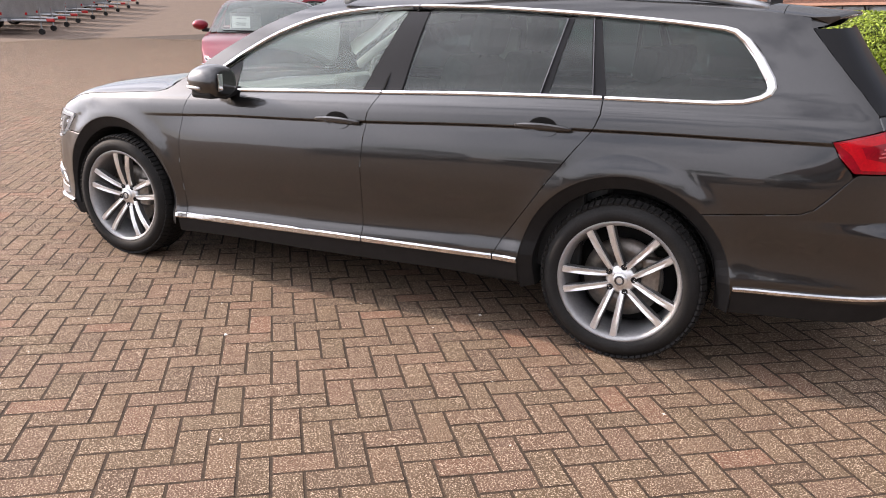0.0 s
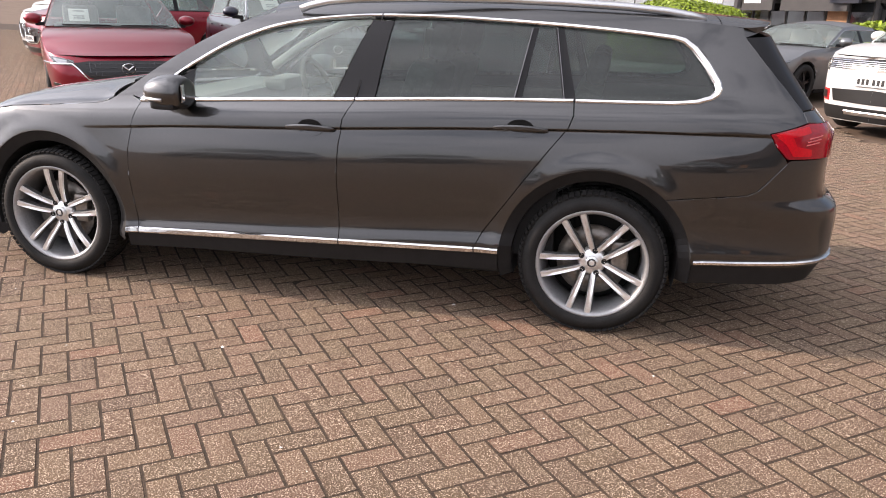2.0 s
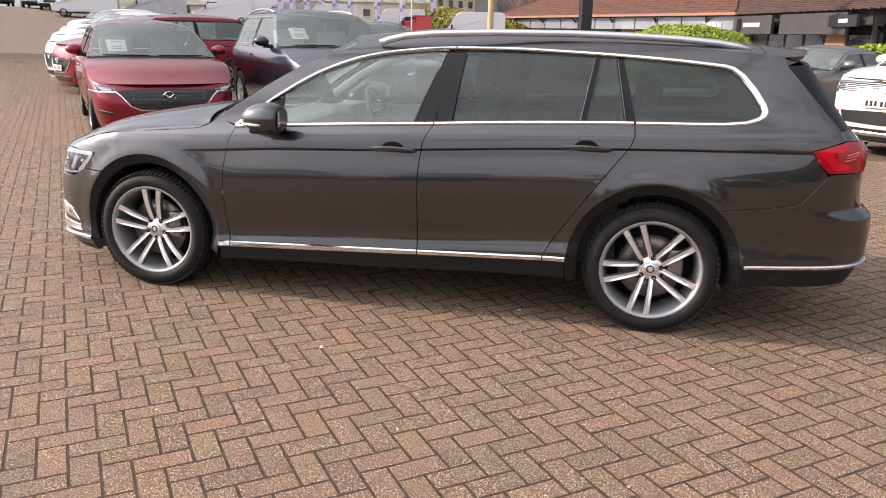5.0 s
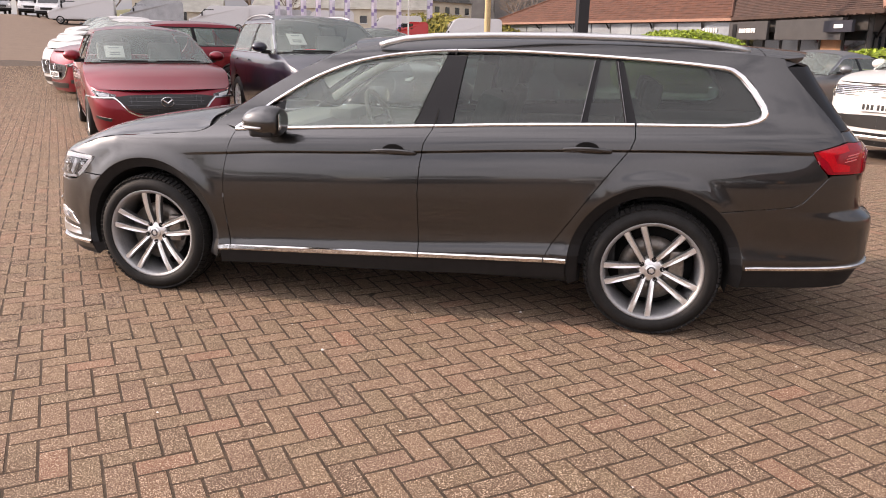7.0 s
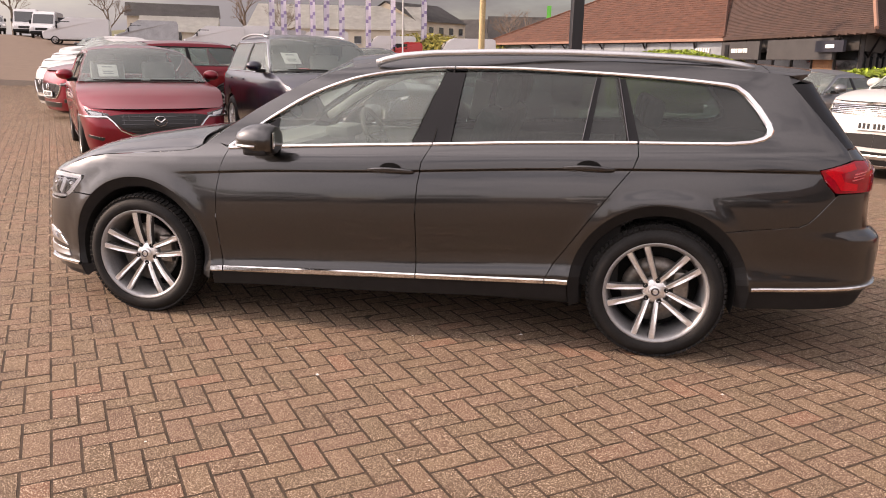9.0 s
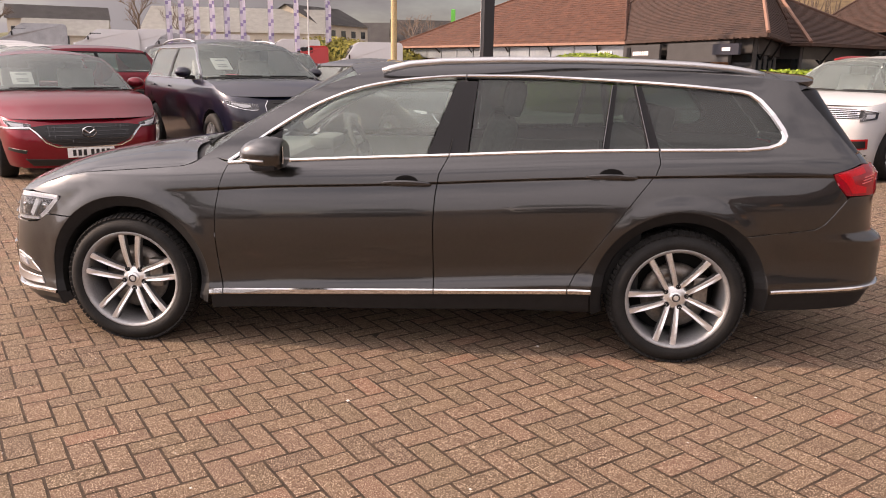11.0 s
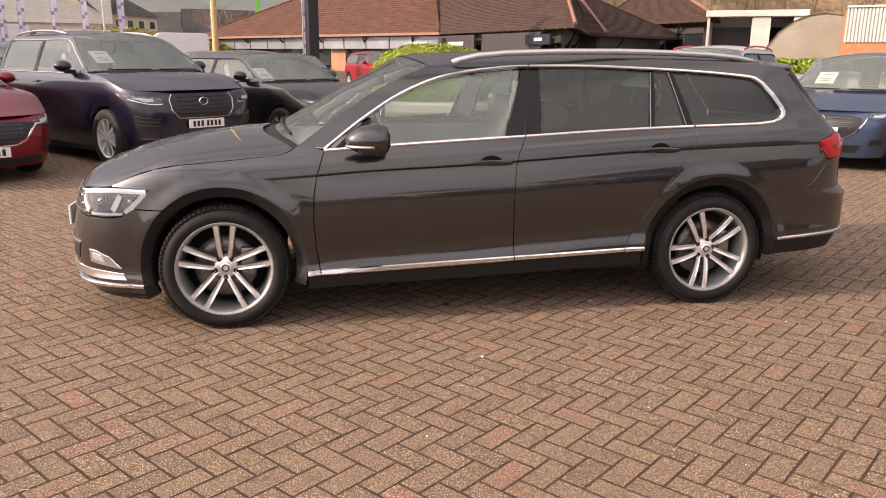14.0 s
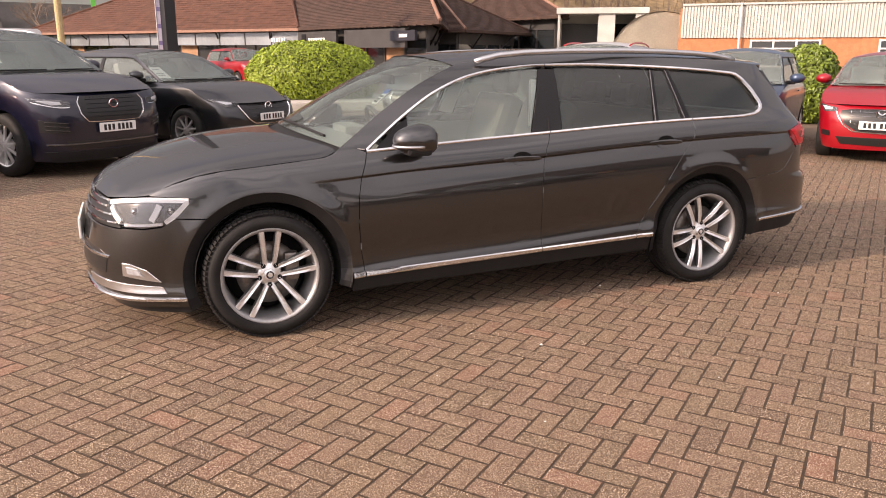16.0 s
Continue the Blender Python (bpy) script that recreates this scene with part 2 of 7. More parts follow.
M = dict(
    paint=paint("grey metallic paint", (0.042, 0.0417, 0.0415), 1.0, 0.37, 1.72, 1.0),
    chrome=material("chrome", (0.80, 0.80, 0.80), 0.12, 1.0, grain=0.03, scale=60),
    satin=material("satin aluminium", (0.62, 0.62, 0.62), 0.3, 1.0, grain=0.05, scale=80),
    plastic=material("black plastic", (0.012, 0.012, 0.0125), 0.6, spec=0.3, grain=0.2, scale=300, bump=0.05, blotch=0.15),
    gloss_black=material("gloss black", (0.012, 0.012, 0.013), 0.3, coat=0.0, spec=0.2, grain=0.05, scale=80),
    rubber=material("tyre rubber", (0.013, 0.0125, 0.012), 0.72, spec=0.3, grain=0.25, scale=160, bump=0.1, blotch=0.3),
    hollow_shade=material("black of shaded handle hollow", (0.006, 0.006, 0.006), 0.85, spec=0.1, grain=0.1),
    alloy=material("machined alloy", (0.86, 0.86, 0.85), 0.28, 0.75, grain=0.06, scale=120, blotch=0.08),
    alloy_grey=material("painted alloy", (0.36, 0.36, 0.36), 0.4, 0.5, grain=0.1, scale=90, blotch=0.1),
    alloy_side=material("dark spoke flank", (0.09, 0.09, 0.09), 0.4, 0.4, grain=0.1, scale=90, blotch=0.1),
    disc=material("brake disc iron", (0.22, 0.20, 0.18), 0.42, 0.8, grain=0.2, scale=60, blotch=0.3),
    dark=material("underbody black", (0.01, 0.01, 0.01), 0.85, grain=0.2, scale=30),
    clear=glass("clear glass", (0.80, 0.90, 0.85), 1.6, 0.115),
    screen=glass("filmed windscreen", (0.76, 0.87, 0.82), 1.62, 0.07),
    tint=glass("privacy glass", (0.20, 0.28, 0.25), 1.55, 0.026),
    lens=glass("lamp lens", (0.95, 0.95, 0.95)),
    red_lens=material("red lamp lens", (0.60, 0.004, 0.012), 0.22, spec=0.3, coat=0.35, grain=0.12, scale=120, blotch=0.15),
    pink_lens=material("clear lamp ribs", (0.75, 0.16, 0.17), 0.3, coat=0.1, grain=0.1, scale=120),
    red_deep=material("deep red lamp lens", (0.34, 0.002, 0.012), 0.15, spec=0.4, coat=0.6, grain=0.2, scale=90, blotch=0.2),
    white_lens=material("white lamp reflector", (0.93, 0.94, 0.95), 0.3, 0.0, coat=0.6, grain=0.05, scale=90),
    lamp_dark=material("smoked lamp inside", (0.10, 0.10, 0.105), 0.2, 0.7, coat=0.8, grain=0.2, scale=60),
    lamp_well=material("smoked lamp well", (0.12, 0.12, 0.123), 0.25, 0.4, coat=0.5, grain=0.3, scale=60),
    lamp_inside=material("bright lamp inside", (0.42, 0.43, 0.45), 0.25, 0.25, coat=0.5, grain=0.3, scale=45),
    seat=material("grey leather", (0.24, 0.24, 0.235), 0.55, grain=0.12, scale=60, bump=0.05, blotch=0.1),
    seat_dark=material("dark cloth", (0.12, 0.118, 0.115), 0.8, grain=0.2, scale=90, bump=0.05),
    dash=material("grey moulded dashboard", (0.34, 0.34, 0.33), 0.6, grain=0.1, scale=120, bump=0.05),
    cream=material("light headliner", (0.74, 0.73, 0.69), 0.85, grain=0.06, scale=120),
    plate=material("reflective plate", (0.78, 0.78, 0.76), 0.4, grain=0.05, scale=60),
    ink=material("plate black", (0.015, 0.015, 0.015), 0.5, grain=0.1),
    paper=material("white paper", (0.78, 0.78, 0.76), 0.7, grain=0.03),
    blue_paper=material("blue printed card", (0.05, 0.15, 0.45), 0.6, grain=0.05),
    mesh_black=material("black grille", (0.012, 0.012, 0.012), 0.35, grain=0.15, scale=120),
    paver=block_paver(),
    joint=material("jointing sand", (0.052, 0.033, 0.020), 0.95, grain=0.7, scale=160, bump=0.3, blotch=0.35, world_size=True),
    ground=material("worn block paving far off", (0.132, 0.088, 0.060), 0.9, grain=0.2, scale=30, blotch=0.12, bump=0.1),
    speck=material("pale grit", (0.72, 0.70, 0.66), 0.7, grain=0.1),
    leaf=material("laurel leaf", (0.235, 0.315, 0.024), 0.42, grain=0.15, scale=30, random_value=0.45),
    # darker copy of the laurel leaf, with one hedge's shade in its colour
    leaf_shaded=material("shaded laurel leaf", (0.13, 0.19, 0.02), 0.45, grain=0.15, scale=30, random_value=0.5),
    # dark green that stands for the shade deep between leaves
    leaf_core=material("shaded foliage core", (0.07, 0.09, 0.014), 0.8, grain=0.3, scale=20),
    bark=material("bark", (0.16, 0.125, 0.095), 0.9, grain=0.3, scale=20, bump=0.3),
    twig=material("bare twigs", (0.20, 0.15, 0.115), 0.9, grain=0.2),
    tile=material("brown roof tile", (0.096, 0.037, 0.020), 0.8, grain=0.25, scale=30, blotch=0.25, random_value=0.16, bump=0.2),
    tile_dark=material("dark roof tile", (0.056, 0.029, 0.020), 0.8, grain=0.3, scale=30, blotch=0.25, random_value=0.2, bump=0.2),
    fascia=material("terracotta fascia board", (0.27, 0.145, 0.10), 0.7, grain=0.12, scale=20, blotch=0.1),
    cladding=material("dark grey cladding", (0.045, 0.043, 0.042), 0.5, grain=0.15, scale=20, blotch=0.15),
    shop_glass=material("dark shop glass", (0.02, 0.025, 0.028), 0.05, coat=1.0, grain=0.1),
    wood=material("timber panel", (0.36, 0.19, 0.095), 0.6, grain=0.2, scale=18, blotch=0.2),
    concrete=material("pale concrete", (0.42, 0.39, 0.35), 0.85, grain=0.15, scale=40, blotch=0.15, bump=0.2),
    white_clad=material("cream corrugated cladding", (0.50, 0.50, 0.46), 0.55, grain=0.06, scale=20, blotch=0.1),
    white=material("white paint", (0.62, 0.63, 0.63), 0.4, grain=0.04, scale=20, blotch=0.05),
    white_van=paint("white van paint", (0.66, 0.66, 0.66), 0.0, 0.4),
    mortar=material("brick wall", (0.46, 0.19, 0.09), 0.9, grain=0.2, scale=50, blotch=0.15),
    stone=material("cream render", (0.58, 0.53, 0.43), 0.85, grain=0.08, scale=10, blotch=0.1),
    slate=material("grey slate", (0.12, 0.115, 0.11), 0.7, grain=0.2, scale=10, blotch=0.15),
    pale_panel=material("pale blue-grey panel", (0.27, 0.30, 0.32), 0.3, 0.2, coat=0.4, grain=0.08, scale=6, blotch=0.2),
    galv=material("galvanised steel", (0.40, 0.41, 0.42), 0.45, 0.7, grain=0.12, scale=20, blotch=0.15),
    black_metal=material("black powder coat", (0.012, 0.012, 0.014), 0.45, grain=0.1, scale=40),
    timber_pole=material("weathered yellow pole", (0.50, 0.38, 0.20), 0.8, grain=0.2, scale=15),
    flag=material("white banner cloth", (0.72, 0.70, 0.78), 0.8, grain=0.06, scale=10, blotch=0.1),
    flag_purple=material("purple banner print", (0.36, 0.31, 0.52), 0.8, grain=0.1, scale=10),
    green=material("green paint", (0.10, 0.55, 0.08), 0.5, grain=0.05),
    red_solid=paint("red paint", (0.46, 0.016, 0.016), 0.1, 0.4),
    hill=material("winter hillside scrub", (0.165, 0.115, 0.060), 0.95, grain=0.4, scale=1.2, blotch=0.35, bump=0.3),
    field=material("far winter fields", (0.15, 0.15, 0.07), 0.95, grain=0.2, scale=0.3, blotch=0.3),
    gold=material("yellow-green shrub", (0.26, 0.23, 0.045), 0.8, grain=0.3, scale=3, random_value=0.35),
    navy=material("navy sign board", (0.012, 0.013, 0.022), 0.5, grain=0.05),
    bright=material("printed lettering", (0.85, 0.85, 0.85), 0.5, grain=0.03),
    asphalt=material("asphalt", (0.055, 0.054, 0.052), 0.9, grain=0.3, scale=60, blotch=0.2, bump=0.2),
)


# ---- lie of the land ----
def rise(x, y):
    """The yard is level round the cars and climbs gently towards its far corner."""
    return 0.00095 * min(60.0, max(0.0, -x)) * min(54.0, max(0.0, y - 6.0))


def ground_sheet(name, xs, ys, dz, mat):
    v = [(x, y, rise(x, y) + dz) for y in ys for x in xs]
    n = len(xs)
    f = [(j * n + i, j * n + i + 1, (j + 1) * n + i + 1, (j + 1) * n + i) for j in range(len(ys) - 1) for i in range(n - 1)]
    return raw(name, v, f, mat)


# ---- mesh helpers ----
def thing(name, label, category, m=None, group="", kind=""):
    ob = new(name)
    if m is not None:
        ob.matrix_world = m
    return tagged(ob, label, category, group, kind)


def link(name, me, mat, parent=None, label=""):
    if mat is not None and not me.materials:
        me.materials.append(mat)
    ob = new(name, me)
    if parent is not None:
        ob.parent = parent
    if label:
        ob["label"] = label
    return ob


def part(name, bm, mat, parent=None, label="", smooth=False):
    me = bpy.data.meshes.new(name)
    if smooth:
        for f in bm.faces:
            f.smooth = True
    bm.to_mesh(me)
    bm.free()
    return link(name, me, mat, parent, label)


def raw(name, verts, faces, mat, parent=None, label="", normals=None, smooth=False):
    me = bpy.data.meshes.new(name)
    me.from_pydata([tuple(v) for v in verts], [], [tuple(f) for f in faces])
    me.update()
    if normals is not None or smooth:
        me.polygons.foreach_set("use_smooth", [True] * len(me.polygons))
    if normals is not None:
        me.normals_split_custom_set_from_vertices([tuple(v) for v in normals])
    return link(name, me, mat, parent, label)


def add_box(bm, c, size, m=None, bevel=0.0):
    r = bmesh.ops.create_cube(bm, size=1.0)
    vs = r["verts"]
    t = Matrix.Translation(c) @ (m if m is not None else Matrix()) @ Matrix.Diagonal((*size, 1))
    bmesh.ops.transform(bm, matrix=t, verts=vs)
    if bevel:
        es = list({e for v in vs for e in v.link_edges})
        bmesh.ops.bevel(bm, geom=es, offset=bevel, segments=2, affect="EDGES", profile=0.6)
    return vs


def box(c, size, m=None, bevel=0.0):
    bm = bmesh.new()
    add_box(bm, c, size, m, bevel)
    return bm


def add_cyl(bm, p, q, r1, r2=None, seg=12, caps=True):
    p, q = Vector(p), Vector(q)
    d = q - p
    m = Matrix.Translation((p + q) / 2) @ d.to_track_quat("Z", "Y").to_matrix().to_4x4()
    return bmesh.ops.create_cone(bm, cap_ends=caps, segments=seg, radius1=r1, radius2=r1 if r2 is None else r2, depth=d.length, matrix=m)["verts"]


def lathe(profile, seg=48, axis="Y"):
    """Verts and faces of a closed profile of (radius, along) turned round an axis."""
    v, f, n = [], [], len(profile)
    for i in range(seg):
        a = 2 * math.pi * i / seg
        for r, t in profile:
            v.append((r * math.cos(a), t, r * math.sin(a)))
    for i in range(seg):
        j = (i + 1) % seg
        for k in range(n):
            k2 = (k + 1) % n
            f.append((i * n + k, i * n + k2, j * n + k2, j * n + k))
    return v, f


def sweep(path, r, seg=6, flat=1.0):
    """Verts and faces of a tube along a path."""
    path = [Vector(p) for p in path]
    v, f = [], []
    for i, p in enumerate(path):
        d = (path[min(i + 1, len(path) - 1)] - path[max(i - 1, 0)]).normalized()
        s = d.cross(Vector((0, 0, 1)))
        s = s.normalized() if s.length > 1e-4 else Vector((0, 1, 0))
        u = s.cross(d)
        for k in range(seg):
            a = 2 * math.pi * (k + 0.5) / seg
            v.append(p + s * (r * flat * math.cos(a)) + u * (r * math.sin(a)))
    for i in range(len(path) - 1):
        for k in range(seg):
            f.append((i * seg + k, i * seg + (k + 1) % seg, (i + 1) * seg + (k + 1) % seg, (i + 1) * seg + k))
    f.append(tuple(range(seg))[::-1])
    f.append(tuple(range((len(path) - 1) * seg, len(path) * seg)))
    return v, f


def curve(*pts):
    """A smooth function through points (x, y), with no overshoot."""
    xs, ys = [float(p[0]) for p in pts], [float(p[1]) for p in pts]
    n = len(xs)
    h = [xs[i + 1] - xs[i] for i in range(n - 1)]
    s = [(ys[i + 1] - ys[i]) / h[i] for i in range(n - 1)]
    d = [s[0]] + [0.0] * (n - 2) + [s[-1]]
    for i in range(1, n - 1):
        if s[i - 1] * s[i] > 0:
            w1, w2 = 2 * h[i] + h[i - 1], h[i] + 2 * h[i - 1]
            d[i] = (w1 + w2) / (w1 / s[i - 1] + w2 / s[i])

    def at(x):
        if x <= xs[0]:
            return ys[0] + d[0] * (x - xs[0])
        if x >= xs[-1]:
            return ys[-1] + d[-1] * (x - xs[-1])
        i = 0
        while x > xs[i + 1]:
            i += 1
        t = (x - xs[i]) / h[i]
        t2, t3 = t * t, t * t * t
        return (2 * t3 - 3 * t2 + 1) * ys[i] + (t3 - 2 * t2 + t) * h[i] * d[i] + (3 * t2 - 2 * t3) * ys[i + 1] + (t3 - t2) * h[i] * d[i + 1]
    return at


def ease(x):
    x = min(1.0, max(0.0, x))
    return x * x * (3 - 2 * x)


def arc(cx, cz, r, a0, a1, n=18):
    return [(cx + r * math.cos(radians(a0 + (a1 - a0) * i / n)), cz + r * math.sin(radians(a0 + (a1 - a0) * i / n))) for i in range(n + 1)]


# ---- car bodies: panels laid on one smooth shell ----
class Shell:
    """A car's skin. x runs from nose to tail, y across, z up. The side is a function of (a, z), where a is x along the flanks
    and goes on as a length round the corners to the middle of nose and tail."""

    def __init__(self, flank, line, crease, nose, tail, nose_lean, tail_lean, arches, half=0.915, arch_in=0.024):
        self.flank, self.line, self.crease, self.arches, self.half = flank, line, crease, arches, half
        self.arch_in = arch_in
        self.nose_lean, self.tail_lean, self.reach = nose_lean, tail_lean, 0.72
        self.nose0, self.tail0 = nose[0][0], tail[0][0]

        def run(pts, sign):
            a, rows = pts[0][0], []
            for i, (x, t) in enumerate(pts):
                if i:
                    a += sign * math.hypot(x - pts[i - 1][0], half * (t - pts[i - 1][1]))
                rows.append((a, x, t))
            rows.sort()
            return curve(*[(r[0], r[1]) for r in rows]), curve(*[(r[0], r[2]) for r in rows]), rows[0 if sign < 0 else -1][0]
        self.nx, self.nt, self.a_nose = run(nose, -1)
        self.tx, self.tt, self.a_tail = run(tail, 1)
        self.nw = (nose[0][0], nose[-1][0])
        self.tw = (tail[0][0], tail[-1][0])

    def plan(self, a):
        if a < self.nose0:
            return self.nx(a), max(0.0, self.nt(a))
        if a > self.tail0:
            return self.tx(a), max(0.0, self.tt(a))
        return a, 1.0

    def at_x(self, x):
        """The a at which the flank stands at x."""
        if self.nose0 <= x <= self.tail0:
            return x
        lo, hi = (self.a_nose, self.nose0) if x < self.nose0 else (self.tail0, self.a_tail)
        for _ in range(40):
            mid = (lo + hi) / 2
            if self.plan(mid)[0] < x:
                lo = mid
            else:
                hi = mid
        return (lo + hi) / 2

    def at(self, x, z):
        """The a at which the skin at height z stands at x."""
        lo, hi = self.a_nose, self.a_tail
        for _ in range(44):
            mid = (lo + hi) / 2
            if self.side(mid, z).x < x:
                lo = mid
            else:
                hi = mid
        return (lo + hi) / 2

    def at_y(self, y, front=True):
        """The a at which the nose or tail stands y off the middle."""
        lo, hi = (self.a_nose, self.nose0) if front else (self.a_tail, self.tail0)
        for _ in range(40):
            mid = (lo + hi) / 2
            if self.plan(mid)[1] * self.half < y:
                lo = mid
            else:
                hi = mid
        return (lo + hi) / 2

    def side(self, a, z):
        x, t = self.plan(a)
        h = z - self.line(x)
        y = self.flank(h)
        c = self.crease(x)
        if c > 0 and h < 0.002:
            y -= c * 0.014 * (max(0.0, (h + 0.17) / 0.160) ** 2 if h < -0.010 else -h / 0.010 if h < 0 else 0)
        for cx, cz, r in self.arches:
            d = math.hypot(x - cx, z - cz)
            if d < r + 0.09:
                y -= self.arch_in * ease((r + 0.09 - d) / 0.09)
        xs, xe = self.nw[1] + self.reach, self.nw[1]
        if x < xs:
            x = xs + (x - xs) * (xe + self.nose_lean(z) - xs) / (xe - xs)
        xs, xe = self.tw[1] - self.reach, self.tw[1]
        if x > xs:
            x = xs + (x - xs) * (xe + self.tail_lean(z) - xs) / (xe - xs)
        return Vector((x, -y * t, z))

    def normal(self, a, z):
        e = 0.0025
        n = (self.side(a + e, z) - self.side(a - e, z)).cross(self.side(a, z + e) - self.side(a, z - e))
        return n.normalized() if n.length > 1e-9 else Vector((0, -1, 0))

    def spot(self, a, z, d=0.0):
        return self.side(a, z) + self.normal(a, z) * d

    def panel(self, name, poly, mat, parent, label="", d=0.0, step=0.06, rim=0.025, both=False, mirror=False, rows=(), swap=None):
        """A panel whose outline is given in (a, z), on the skin, d proud of it, with its edges turned in. mirror: on the other flank;
        both: across the middle of nose or tail."""
        bm = bmesh.new()
        bm.faces.new([bm.verts.new((p[0], 0, p[1] - self.line(self.plan(p[0])[0]))) for p in poly])
        a0, a1 = min(p[0] for p in poly), max(p[0] for p in poly)
        hs = [v.co.z for v in bm.verts]
        h0, h1 = min(hs), max(hs)
        cuts = [((x, 0, 0), (1, 0, 0)) for x in np.arange(math.ceil(a0 / step) * step, a1, step)]
        lines = sorted({round(h, 4) for h in list(np.arange(math.ceil(h0 / step) * step, h1, step)) + list(rows)})
        cuts += [((0, 0, h), (0, 0, 1)) for h in lines if h0 < h < h1]
        for co, no in cuts:
            bmesh.ops.bisect_plane(bm, geom=bm.verts[:] + bm.edges[:] + bm.faces[:], dist=1e-6, plane_co=co, plane_no=no)
        bm.verts.ensure_lookup_table()
        bm.verts.index_update()
        ab = [(v.co.x, v.co.z + self.line(self.plan(v.co.x)[0])) for v in bm.verts]
        place = swap or self.side
        pts, nor = [], []
        for a, z in ab:
            n = self.normal(a, z)
            pts.append(place(a, z) + n * d)
            nor.append(n)
        faces = [[v.index for v in f.verts] for f in bm.faces]
        if faces:
            f = faces[0]
            g = (pts[f[1]] - pts[f[0]]).cross(pts[f[2]] - pts[f[1]])
            fn = sum((pts[f[i]].cross(pts[f[(i + 1) % len(f)]]) for i in range(len(f))), Vector())
            if fn.dot(nor[f[0]]) < 0:
                faces = [q[::-1] for q in faces]
        if rim:
            for e in bm.edges:
                if len(e.link_faces) == 1:
                    i, j = e.verts[0].index, e.verts[1].index
                    if both and abs(pts[i].y) < 1e-3 and abs(pts[j].y) < 1e-3:
                        continue
                    k = len(pts)
                    for q in (i, j):
                        mid = sum((ab[v.index][0] for v in e.link_faces[0].verts)) / len(e.link_faces[0].verts), sum((ab[v.index][1] for v in e.link_faces[0].verts)) / len(e.link_faces[0].verts)
                        pts += [pts[q].copy(), pts[q] - nor[q] * rim]
                    out = ((pts[i] + pts[j]) / 2 - place(*mid))
                    out = (out - nor[i] * out.dot(nor[i]))
                    out = out.normalized() if out.length > 1e-6 else nor[i]
                    near = (out * 0.35 + nor[i] * 0.65).normalized()
                    nor += [near, out, near, out]
                    q = [k, k + 2, k + 3, k + 1]
                    g = (pts[q[1]] - pts[q[0]]).cross(pts[q[2]] - pts[q[1]])
                    faces.append(q if g.dot(out) > 0 else q[::-1])
        bm.free()
        if mirror or both:
            mp = [Vector((p.x, -p.y, p.z)) for p in pts]
            mn = [Vector((p.x, -p.y, p.z)) for p in nor]
            if both:
                k = len(pts)
                faces = faces + [[i + k for i in q[::-1]] for q in faces]
                pts, nor = pts + mp, nor + mn
            else:
                faces, pts, nor = [q[::-1] for q in faces], mp, mn
        return raw(name, pts, faces, mat, parent, label, normals=nor)

    def strip(self, name, path, width, mat, parent, label="", d=0.006, mirror=False, closed=False, both=False, height=0.012):
        """A raised strip of trim along a path of (a, z)."""
        sg = -1 if mirror else 1
        v, f = [], []
        n = len(path)
        for i, (a, z) in enumerate(path):
            p0 = path[(i - 1) % n] if closed else path[max(i - 1, 0)]
            p1 = path[(i + 1) % n] if closed else path[min(i + 1, n - 1)]
            c, nn = self.side(a, z), self.normal(a, z)
            t = (self.side(*p1) - self.side(*p0)).normalized()
            s = nn.cross(t).normalized()
            w = width(i / max(1, n - 1)) if callable(width) else width
            for u, q in ((-0.5, -height), (-0.5, d * 0.4), (-0.3, d), (0.3, d), (0.5, d * 0.4), (0.5, -height)):
                p = c + s * (u * w) + nn * q
                v.append(Vector((p.x, sg * p.y, p.z)))
        m = 6
        for i in range(n if closed else n - 1):
            j = (i + 1) % n
            for k in range(m):
                q = (i * m + k, i * m + (k + 1) % m, j * m + (k + 1) % m, j * m + k)
                f.append(q if not mirror else q[::-1])
        if not closed:
            f += [tuple(range(m)), tuple(range((n - 1) * m, n * m))[::-1]]
        if both:
            k = len(v)
            v = v + [Vector((p.x, -p.y, p.z)) for p in v]
            f = f + [tuple(i + k for i in q[::-1]) for q in f]
        ob = raw(name, v, f, mat, parent, label)
        bm = bmesh.new()
        bm.from_mesh(ob.data)
        bmesh.ops.recalc_face_normals(bm, faces=bm.faces)
        bm.to_mesh(ob.data)
        bm.free()
        return ob


def densify(path, step=0.06):
    out = []
    for p, q in zip(path, path[1:]):
        n = max(1, int(math.hypot(q[0] - p[0], q[1] - p[1]) / step))
        out += [(p[0] + (q[0] - p[0]) * i / n, p[1] + (q[1] - p[1]) * i / n) for i in range(n)]
    return out + [path[-1]]


def across(name, edge, middle, mat, parent, label="", power=2.2, seg=16, d=0.0, lift=1.0):
    """A sheet from one flank to the other: bonnet, roof or screen. edge: points on the near flank; middle: the heights and places on
    the centre line that belong to them."""
    v, f, n = [], [], len(edge)
    for e, c in zip(edge, middle):
        for k in range(seg + 1):
            t = -1 + 2 * k / seg
            s = math.sin(t * math.pi / 2)
            y = s * abs(e[1])
            w = max(0.0, 1 - abs(s) ** power)
            wz = w ** lift
            v.append(Vector((e[0] + (c[0] - e[0]) * w, y, e[2] + (c[1] - e[2]) * wz + d)))
    m = seg + 1
    for i in range(n - 1):
        for k in range(seg):
            f.append((i * m + k, (i + 1) * m + k, (i + 1) * m + k + 1, i * m + k + 1))
    ob = raw(name, v, f, mat, parent, label, smooth=True)
    if sum(p.normal.z for p in ob.data.polygons) < 0:
        ob.data.flip_normals()
    return ob


